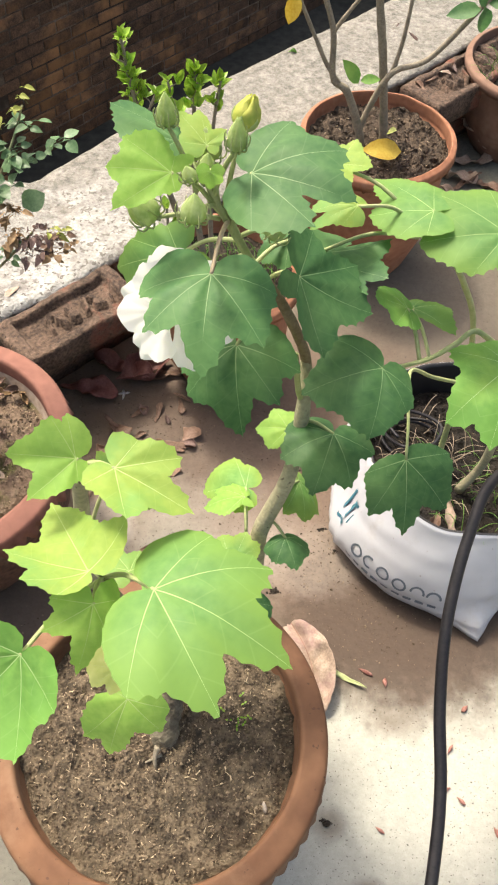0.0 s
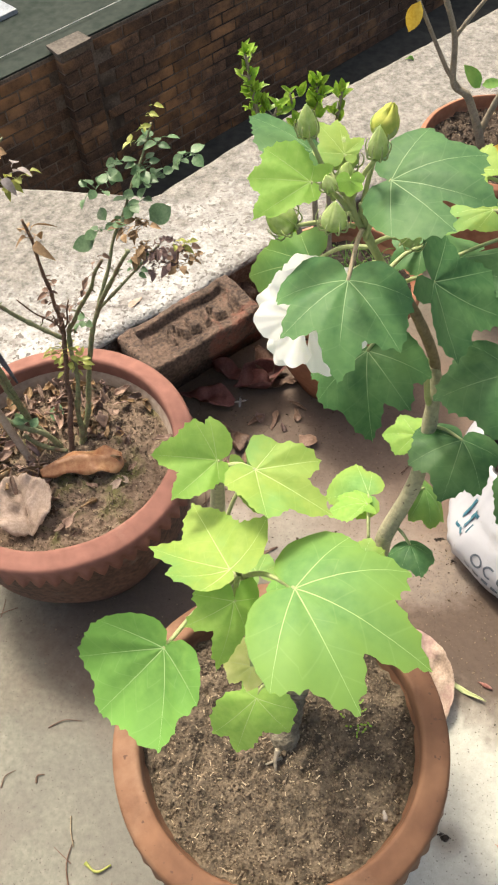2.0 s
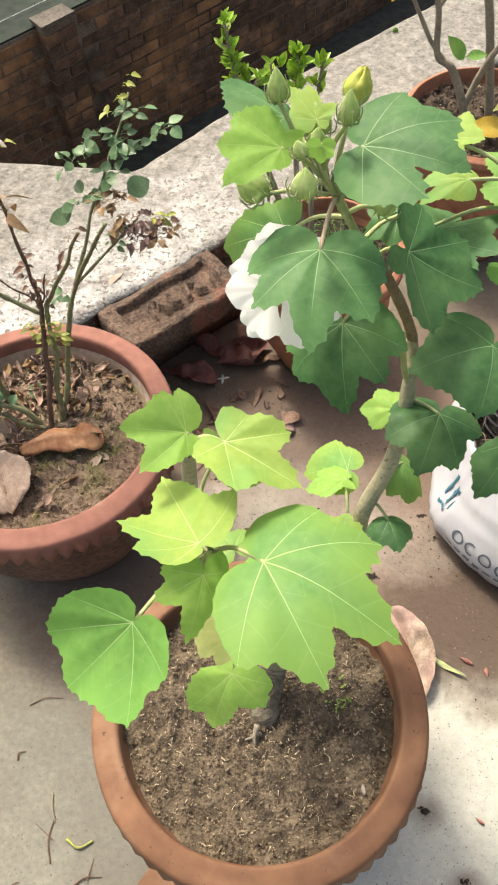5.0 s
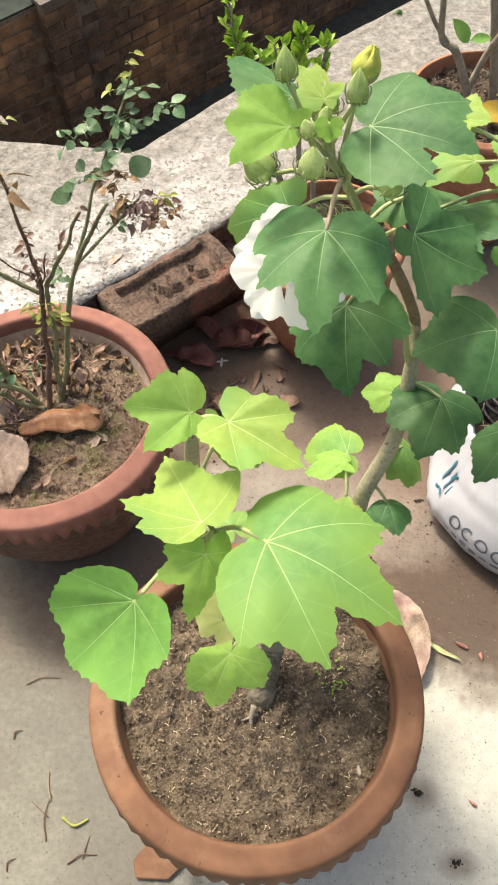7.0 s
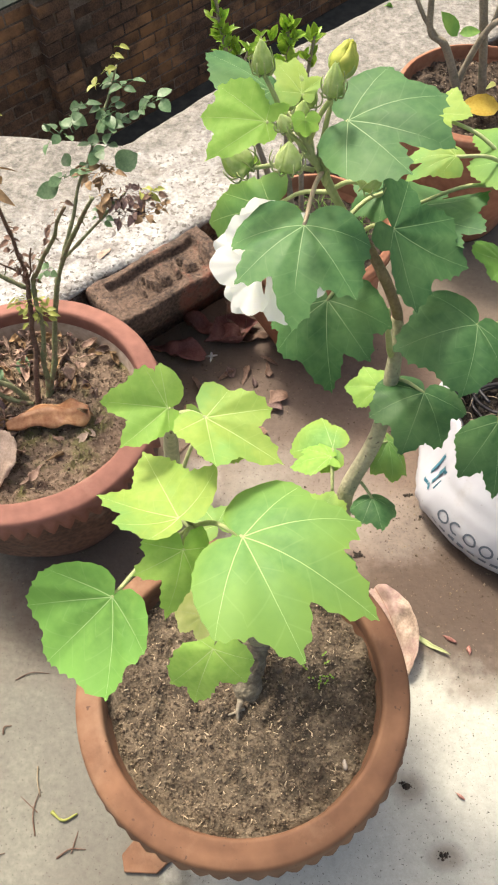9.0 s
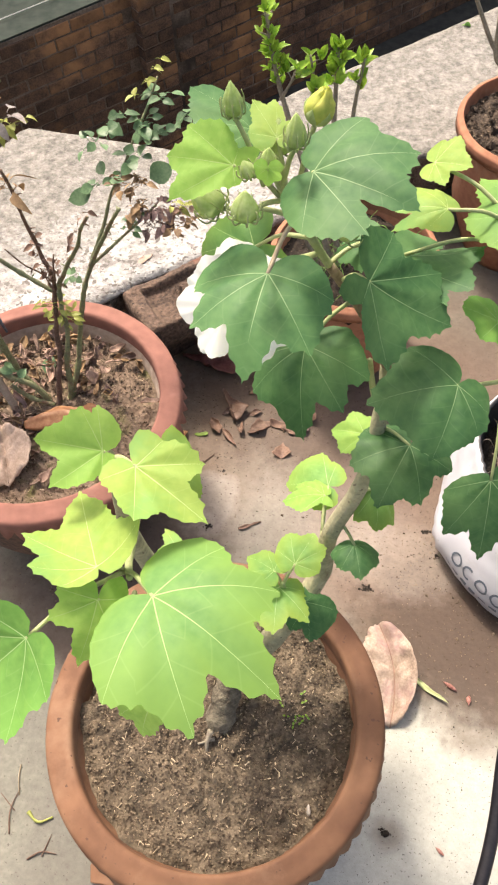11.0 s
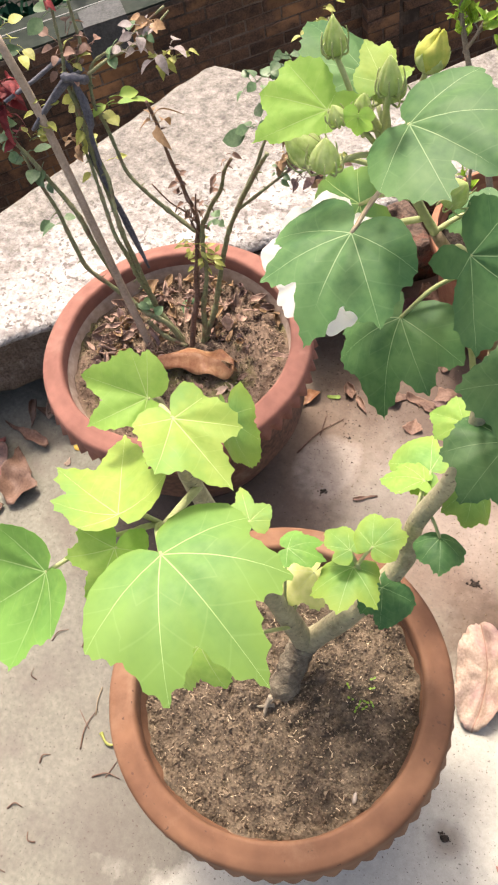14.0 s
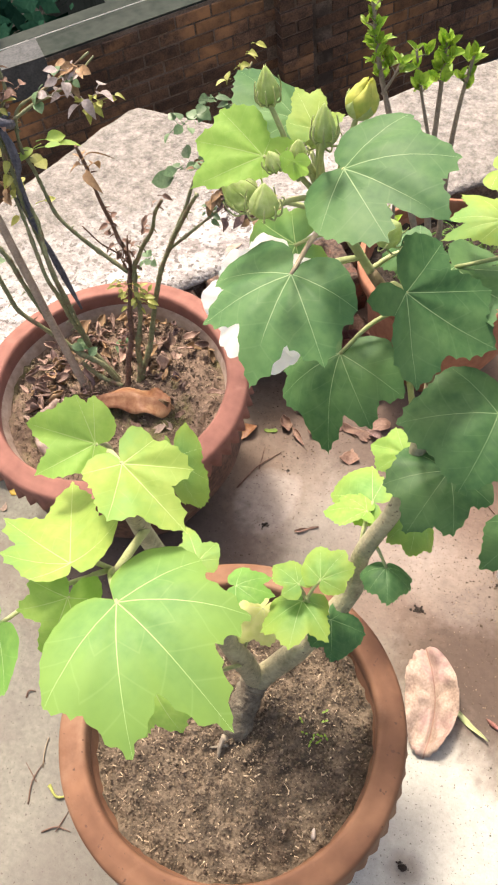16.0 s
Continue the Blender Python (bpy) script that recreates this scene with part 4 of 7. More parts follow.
hibiscus_leaf(hibiscus, (0.080, 0.525, 0.928), (17, 18, -115), 0.0636, (0.68, 0.90, 1.00, 0.90, 0.73), (-64, -25, 3, 41, 86), 0.35, LEAF_DARK, (0.068, 0.558, 0.852), seed=2, dips=(0.79, 0.58, 0.81, 0.69), heart=(0.37, 0.42), bend=(-0.04, 0.12, 0.17))
hibiscus_leaf(hibiscus, (0.030, 0.535, 0.919), (17, -34, 90), 0.0390, (0.26, 0.91, 1.00, 1.13, 0.32), (-101, -34, -1, 36, 103), 0.14, LEAF_LIGHT, TOP, seed=3, dips=(0.68, 0.85, 0.84, 0.40), heart=(0.50, 0.25), bend=(0.09, -0.00, 0.11))
hibiscus_leaf(hibiscus, (0.128, 0.499, 0.518), (13, -9, -158), 0.0321, (0.68, 0.76, 1.00, 0.82, 0.84), (-95, -44, -4, 58, 90), 0.53, LEAF_DARK, (0.110, 0.516, 0.53), seed=4, dips=(0.69, 0.77, 0.78, 0.76), heart=(0.38, 0.31), bend=(-0.12, -0.02, -0.13))
hibiscus_leaf(hibiscus, (0.117, 0.535, 0.834), (-53, 12, -99), 0.0723, (0.24, 0.83, 1.00, 0.89, 0.64), (-89, -47, 7, 38, 80), -0.06, LEAF_DARK, (0.095, 0.566, 0.80), seed=5, dips=(0.58, 0.66, 0.82, 0.52), heart=(0.52, 0.47), bend=(-0.18, -0.08, 0.04))
hibiscus_leaf(hibiscus, (0.074, 0.536, 0.759), (-17, 13, 169), 0.0612, (0.85, 0.87, 1.00, 0.85, 0.80), (-76, -50, 4, 41, 76), 0.55, LEAF_DARK, (0.105, 0.568, 0.78), seed=6, dips=(0.74, 0.80, 0.67, 0.69), heart=(0.65, 0.56), bend=(0.02, 0.03, 0.05))
hibiscus_leaf(hibiscus, (0.188, 0.522, 0.752), (5, -22, 155), 0.0548, (0.80, 1.09, 1.00, 0.70, 0.55), (-96, -43, 20, 61, 89), 0.40, LEAF_DARK, (0.134, 0.560, 0.665), seed=7, dips=(0.87, 0.91, 0.82, 0.68), heart=(0.50, 0.49), bend=(0.01, -0.08, 0.12))
hibiscus_leaf(hibiscus, (0.163, 0.537, 0.643), (11, -7, 163), 0.0549, (0.74, 0.90, 1.00, 0.85, 0.74), (-93, -48, -0, 40, 91), 0.41, LEAF_DARK, (0.134, 0.555, 0.64), seed=8, dips=(0.77, 0.80, 0.80, 0.59), heart=(0.55, 0.66), bend=(0.08, 0.05, -0.00))
hibiscus_leaf(hibiscus, (0.004, 0.365, 0.842), (-6, 0, -131), 0.0531, (0.41, 0.71, 1.00, 0.74, 0.39), (-98, -34, 14, 53, 96), -0.04, LEAF_LIME, LEFT, seed=10, dips=(0.42, 0.64, 0.59, 0.56), heart=(0.29, 0.41), bend=(0.04, 0.19, 0.21))
hibiscus_leaf(hibiscus, (-0.021, 0.377, 0.833), (25, -30, 95), 0.0395, (0.68, 0.74, 1.00, 0.95, 0.34), (-76, -57, -6, 39, 89), 0.19, LEAF_LIGHT, LEFT, seed=11, dips=(0.59, 0.76, 0.64, 0.54), heart=(0.40, 0.48), bend=(0.07, 0.03, 0.34))
hibiscus_leaf(hibiscus, (-0.008, 0.311, 0.817), (-15, -1, 52), 0.0521, (0.66, 1.22, 1.00, 0.67, 0.43), (-96, -21, 23, 57, 91), -0.26, LEAF_LIME, MIDDLE, seed=12, dips=(0.58, 0.83, 0.63, 0.52), heart=(0.34, 0.18), bend=(0.29, -0.17, 0.02))
hibiscus_leaf(hibiscus, (-0.005, 0.296, 0.806), (-33, -23, -169), 0.0432, (0.53, 0.70, 1.00, 0.48, 0.41), (-95, -54, -2, 33, 98), 0.50, LEAF_LIGHT, MIDDLE, seed=13, dips=(0.48, 0.48, 0.63, 0.61), heart=(0.40, 0.44), bend=(-0.08, 0.00, -0.12))
hibiscus_leaf(hibiscus, (-0.047, 0.274, 0.783), (-40, -9, 142), 0.0567, (0.73, 0.95, 1.00, 0.98, 0.68), (-75, -44, -7, 43, 82), -0.21, LEAF_MID, MIDDLE, seed=14, dips=(0.84, 0.89, 0.89, 0.70), heart=(0.35, 0.40), bend=(0.06, -0.08, 0.11))
hibiscus_leaf(hibiscus, (-0.005, 0.313, 0.590), (-35, -5, 166), 0.0655, (0.21, 0.92, 1.00, 0.59, 0.51), (-104, -30, -6, 57, 89), 0.59, LEAF_LIGHT, (-0.002, 0.338, 0.55), seed=15, dips=(0.50, 0.74, 0.43, 0.52), heart=(0.38, 0.29), bend=(0.10, -0.00, 0.01))
hibiscus_leaf(hibiscus, (0.088, 0.579, 0.463), (13, 12, 97), 0.0400, (0.67, 0.83, 1.00, 0.78, 0.30), (-76, -34, 2, 44, 73), 0.37, LEAF_LIGHT, (0.091, 0.545, 0.447), seed=16, dips=(0.55, 0.71, 0.85, 0.50), heart=(0.31, 0.41), bend=(0.17, 0.02, 0.03))
hibiscus_leaf(hibiscus, (0.090, 0.593, 0.459), (-3, -10, 78), 0.0493, (0.62, 0.96, 1.00, 0.77, 0.55), (-86, -60, 8, 46, 88), 0.40, LEAF_APPLE, (0.091, 0.545, 0.447), seed=17, dips=(0.65, 0.96, 0.75, 0.60), heart=(0.45, 0.45), bend=(0.01, 0.03, -0.02))
hibiscus_leaf(hibiscus, (0.140, 0.547, 0.548), (-12, -38, -148), 0.0398, (0.56, 0.95, 1.00, 1.04, 0.56), (-82, -44, -8, 42, 85), 0.31, LEAF_APPLE, (0.120, 0.525, 0.56), seed=18, dips=(0.72, 0.84, 0.90, 0.70), heart=(0.46, 0.46), bend=(-0.02, -0.05, -0.05))
hibiscus_leaf(hibiscus, (0.124, 0.550, 0.631), (-1, -14, 83), 0.030, (0.62, 0.86, 1.00, 0.86, 0.62), (-108, -52, 0, 52, 108), 0.25, LEAF_LIGHT, (0.130, 0.545, 0.625), seed=19)
hibiscus_leaf(hibiscus, (0.003, 0.282, 0.741), (-6, -2, 84), 0.0205, (0.53, 1.17, 1.00, 0.85, 0.76), (-81, -58, -7, 43, 85), 0.20, LEAF_PALE, (-0.004, 0.33, 0.74), seed=20, dips=(0.89, 1.12, 0.84, 0.53), heart=(0.61, 0.61), bend=(0.00, -0.00, 0.01))
hibiscus_leaf(hibiscus, (0.029, 0.596, 0.898), (30, 17, 67), 0.0495, (0.61, 1.00, 1.00, 0.76, 0.61), (-88, -51, 6, 46, 88), 0.33, LEAF_DARK, TOP, seed=21, dips=(0.70, 0.90, 0.87, 0.67), heart=(0.50, 0.50), bend=(-0.08, -0.00, -0.04))
hibiscus_leaf(hibiscus, (0.051, 0.565, 0.918), (24, 8, 4), 0.0269, (0.30, 0.72, 1.00, 1.10, 0.65), (-89, -44, 9, 39, 88), 0.16, LEAF_LIME, TOP, seed=22, dips=(0.43, 0.47, 0.87, 0.68), heart=(0.32, 0.52), bend=(0.01, -0.04, 0.03))
hibiscus_leaf(hibiscus, (0.029, 0.579, 0.811), (-37, -29, 121), 0.0738, (0.33, 0.66, 1.00, 0.69, 0.50), (-91, -44, -23, 46, 88), 0.52, LEAF_FRESH, (0.072, 0.562, 0.842), seed=23, dips=(0.44, 0.79, 0.67, 0.54), heart=(0.38, 0.40), bend=(0.17, 0.03, -0.01))
hibiscus_leaf(hibiscus, (0.112, 0.590, 0.819), (-10, -16, 122), 0.028, (0.62, 0.86, 1.00, 0.86, 0.62), (-108, -52, -0, 52, 108), 0.25, LEAF_DARK, (0.085, 0.565, 0.815), seed=27)
hibiscus_leaf(hibiscus, (-0.011, 0.431, 0.742), (-49, 50, 173), 0.0381, (0.78, 1.06, 1.00, 0.84, 0.76), (-93, -46, -0, 47, 89), 0.25, LEAF_APPLE, (-0.042, 0.410, 0.65), seed=31, dips=(0.85, 0.94, 0.97, 0.70), heart=(0.65, 0.72), bend=(0.01, 0.03, -0.02))
hibiscus_leaf(hibiscus, (-0.012, 0.421, 0.596), (-1, 6, 29), 0.0387, (0.44, 0.64, 1.00, 0.62, 0.51), (-87, -45, 9, 47, 88), 0.29, LEAF_LIME, (-0.030, 0.412, 0.57), seed=32, dips=(0.54, 0.47, 0.58, 0.56), heart=(0.42, 0.42), bend=(-0.04, -0.02, -0.02))
hibiscus_leaf(hibiscus, (-0.000, 0.448, 0.497), (10, -6, -77), 0.0338, (0.55, 0.81, 1.00, 0.99, 0.67), (-85, -32, -3, 31, 85), 0.38, LEAF_MID, (0.005, 0.412, 0.42), seed=33, dips=(0.47, 0.83, 0.70, 0.64), heart=(0.45, 0.45), bend=(0.09, 0.03, 0.01))
hibiscus_leaf(hibiscus, (0.022, 0.452, 0.451), (-4, -7, 157), 0.042, (0.62, 0.86, 1.00, 0.86, 0.62), (-108, -52, -0, 52, 108), 0.25, LEAF_PALE, (0.008, 0.412, 0.40), seed=34)
hibiscus_leaf(hibiscus, (0.062, 0.456, 0.489), (24, 8, -175), 0.0473, (0.69, 0.93, 1.00, 0.88, 0.50), (-98, -46, 1, 49, 98), 0.37, LEAF_APPLE, (0.066, 0.457, 0.485), seed=35, dips=(0.65, 0.87, 0.71, 0.55), heart=(0.50, 0.50), bend=(-0.09, 0.02, -0.09))
hibiscus_leaf(hibiscus, (0.076, 0.470, 0.517), (23, -9, -23), 0.0337, (0.71, 0.96, 1.00, 0.96, 0.75), (-83, -36, -3, 42, 81), 0.20, LEAF_APPLE, (0.066, 0.457, 0.495), seed=36, dips=(0.72, 0.88, 0.81, 0.91), heart=(0.40, 0.57), bend=(0.00, 0.02, 0.01))
hibiscus_leaf(hibiscus, (0.057, 0.462, 0.511), (6, 14, 64), 0.0305, (0.69, 0.87, 1.00, 0.75, 0.63), (-72, -38, 0, 41, 84), 0.23, LEAF_APPLE, (0.066, 0.457, 0.49), seed=37, dips=(0.72, 0.88, 0.82, 0.47), heart=(0.51, 0.51), bend=(0.03, -0.02, 0.02))
hibiscus_leaf(hibiscus, (0.087, 0.463, 0.447), (-16, -11, -136), 0.0377, (0.64, 0.84, 1.00, 0.99, 0.33), (-108, -57, -20, 52, 103), 0.25, LEAF_DARK, (0.078, 0.462, 0.425), seed=38, dips=(0.70, 0.70, 0.95, 0.71), heart=(0.52, 0.52), bend=(0.05, -0.00, 0.01))


hibiscus_leaf(hibiscus, (0.0550, 0.5180, 0.9335), (-68, 0, 180), 0.0110, (0.80, 0.92, 1.00, 0.92, 0.80), (-95, -50, 0, 50, 95), 0.20, LEAF_LIGHT, (0.055, 0.550, 0.900), "small round young leaf", seed=39)


# ---- buds and flower ----
SEPAL = ramp_mat("sepal", (0.390, 0.490, 0.200), (0.530, 0.600, 0.320), 90, 0.6, 0.3, 4, thin=0.5)


def flower_bud(plant, at, way, length, width, material=BUD, foot=None, label="", open_tip=0.0):
    """An egg-shaped bud drawn out to a beak, wrapped in five sepals, with thin bracts curling round the foot and a stalk."""
    x, y, z = basis(way)
    at = Vector(at)
    rows, seg = 14, 30

    def radius(u):
        return width * 0.5 * (math.sin(math.pi * min(1, 0.08 + 0.92 * u ** 0.72)) ** 0.85) * (1 - 0.12 * u) + 0.0005 + open_tip * u ** 2 * (1 - u) * 6

    def place(u, a, more=1.0):
        return at + z * length * (u - 0.5) + radius(u) * more * (math.cos(a) * x + math.sin(a) * y)

    bm = bmesh.new()
    grid = [[bm.verts.new(place(i / rows, a + 0.25 * i / rows, 1 + 0.07 * math.cos(5 * a))) for a in (2 * math.pi * k / seg for k in range(seg))] for i in range(rows + 1)]
    for p, q in zip(grid, grid[1:]):
        for k in range(seg):
            bm.faces.new((p[k], p[(k + 1) % seg], q[(k + 1) % seg], q[k]))
    bm.faces.new(grid[0][::-1])
    bm.faces.new(grid[-1])
    bud = part("bud", bm, material, plant, label)
    for k in range(5):
        bm = bmesh.new()
        grid = []
        top = 0.80 if open_tip else 1.06
        for i in range(11):
            u = top * i / 10
            half = 0.60 * (1 - i / 10) ** 0.55 + 0.02
            lean = open_tip * 3.0 * (i / 10) ** 2
            row = []
            for s in (-1, -0.5, 0, 0.5, 1):
                a = 2 * math.pi * (k + 0.3) / 5 + s * half + 0.25 * u
                c = place(min(u, 1), a, 1.06 + 0.05 * (1 - abs(s))) + z * length * max(0, u - 1) + lean * (math.cos(a) * x + math.sin(a) * y)
                row.append(bm.verts.new(c))
            grid.append(row)
        for p, q in zip(grid, grid[1:]):
            for s in range(4):
                bm.faces.new((p[s], p[s + 1], q[s + 1], q[s]))
        part("sepal", bm, SEPAL, bud)
    rnd = random.Random(int(at.x * 9000) + int(at.z * 5000))
    for k in range(9):
        bm = bmesh.new()
        a = 2 * math.pi * (k + rnd.uniform(-0.2, 0.2)) / 9
        out = math.cos(a) * x + math.sin(a) * y
        b = at - z * length * 0.5
        far = rnd.uniform(0.62, 0.82)
        tube(bm, [b, b + out * width * 0.58 + z * length * 0.06, b + out * width * far + z * length * 0.34, b + out * width * far * 0.86 + z * length * rnd.uniform(0.45, 0.7)], 0.0008, 0.0003, 5, 4)
        part("bract", bm, STEM_GREEN, bud)
    if foot:
        bm = bmesh.new()
        a, b = Vector(foot), at - z * length * 0.48
        tube(bm, [a, (a + b) / 2 + Vector((0, 0, 0.004)), b], 0.0019, 0.0015, 7, 5)
        part("flower_stalk", bm, STEM_GREEN, bud)
    return bud


flower_bud(hibiscus, (0.027, 0.556, 0.949), (-0.05, 0.05, 1), 0.0215, 0.0112, foot=(0.045, 0.55, 0.893))
flower_bud(hibiscus, (0.0705, 0.522, 0.957), (0.02, 0.05, 1), 0.0205, 0.0108, foot=(0.056, 0.552, 0.89))
flower_bud(hibiscus, (0.046, 0.494, 0.926), (0.05, 0.1, 1), 0.019, 0.0145, foot=(0.056, 0.553, 0.88))
flower_bud(hibiscus, (0.008, 0.541, 0.886), (-0.6, -0.1, 0.7), 0.026, 0.019, foot=(0.060, 0.557, 0.865))
flower_bud(hibiscus, (0.0526, 0.531, 0.931), (0.1, 0, 1), 0.0115, 0.0080, foot=(0.052, 0.549, 0.90))
flower_bud(hibiscus, (0.042, 0.520, 0.930), (-0.3, -0.1, 1), 0.0115, 0.0085, foot=(0.050, 0.549, 0.90))
flower_bud(hibiscus, (0.100, 0.555, 0.862), (0.5, -0.1, 0.7), 0.020, 0.017, foot=(0.074, 0.562, 0.845))
flower_bud(hibiscus, (0.050, 0.575, 0.912), (0.0, 0.1, 1), 0.022, 0.020, foot=(0.055, 0.553, 0.888))


FLOWER_AT = (0.029, 0.509, 0.824)


def opening_bud(at, way, length, width, foot):
    """A swollen yellow bud whose rounded, crumpled petals are just parting, over a green calyx."""
    x, y, z = basis(way)
    at = Vector(at)
    bud = None
    for layer, (count, top, wide, mt) in enumerate(((3, 1.0, 0.78, BUD_YELLOW), (5, 0.96, 1.0, BUD_YELLOW), (5, 0.52, 1.06, SEPAL))):
        for k in range(count):
            bm = bmesh.new()
            grid = []
            for i in range(12):
                u = top * i / 11
                half = (0.95 if layer < 2 else 0.62 * (1 - (i / 11) ** 2)) * (1 - 0.25 * (i / 11) ** 3) + 0.02
                row = []
                for j in range(9):
                    v = j / 4 - 1
                    a = 2 * math.pi * (k + 0.37 * layer) / count + v * half
                    swell = width * 0.5 * wide * math.sin(math.pi * min(1, 0.10 + 0.86 * u ** 0.8)) ** 0.8 * (1 + 0.07 * (1 - abs(v))) * (1 - (0.10 + 0.10 * (k % 3)) * u ** 3)
                    crumple = 0.0011 * u * noise.noise((v * 3 + k * 5, u * 6, layer * 7))
                    droop = length * (0.22 + 0.05 * (k % 2)) * u ** 3 * v * v
                    row.append(bm.verts.new(at + z * (length * (u - 0.5) - droop + crumple) + (swell + crumple) * (math.cos(a) * x + math.sin(a) * y)))
                grid.append(row)
            for p, q in zip(grid, grid[1:]):
                for j in range(8):
                    bm.faces.new((p[j], p[j + 1], q[j + 1], q[j]))
            if bud is None:
                bud = part("bud", bm, mt, hibiscus, "yellow bud about to open")
            else:
                part("petal" if layer < 2 else "sepal", bm, mt, bud)
    bm = bmesh.new()
    a, b = Vector(foot), at - z * length * 0.46
    tube(bm, [a, (a + b) / 2 + Vector((0, 0, 0.004)), b], 0.0019, 0.0016, 7, 5)
    part("flower_stalk", bm, STEM_GREEN, bud)


opening_bud((0.077, 0.571, 0.939), (0.25, 0.1, 0.9), 0.0240, 0.0175, (0.062, 0.556, 0.87))


def white_flower():
    """Ruffled white petals spreading from a green calyx."""
    bm = bmesh.new()
    centre, axis = Vector(FLOWER_AT), Vector((-0.25, -0.66, 0.60)).normalized()
    x, y, z = basis(axis)
    rnd = random.Random(5)
    petals = None
    for layer, (count, length, rise) in enumerate(((6, 0.0445, 0.02), (5, 0.036, 0.30))):
        for k in range(count):
            a0 = 2 * math.pi * (k + 0.4 * layer) / count + rnd.uniform(-0.12, 0.12)
            grid = []
            for i in range(9):
                u = i / 8
                row = []
                for j in range(17):
                    v = j / 8 - 1
                    spread = 0.58 * (u ** 0.6)
                    a = a0 + v * spread
                    r = length * u * (1 - 0.24 * v * v * u) * (1 + 0.030 * u * u * math.sin(10 * v + 2 * k) + 0.022 * u ** 3 * rnd.uniform(-1, 1))
                    h = length * (rise * math.sin(1.6 * u) + 0.075 * u * u * math.sin(3 * v + 2 * k) + 0.024 * u ** 3 * math.sin(11 * v + k) - 0.30 * u * u * (1 - layer))
                    row.append(bm.verts.new(centre + r * (math.cos(a) * x + math.sin(a) * y) + z * h))
                grid.append(row)
            for p, q in zip(grid, grid[1:]):
                for j in range(16):
                    bm.faces.new((p[j], p[j + 1], q[j + 1], q[j]))
    f = part("flower", bm, PETAL, hibiscus, "open white flower with ruffled petals")
    bm = bmesh.new()
    tube(bm, [Vector((0.080, 0.563, 0.828)), Vector((0.055, 0.560, 0.815)), centre], 0.002, 0.0035, 8, 5)
    part("flower_stalk", bm, STEM_GREEN, f)


white_flower()


# ---- hibiscus in the white bag ----
BAG_AT = Vector((0.435, 0.855, 0))


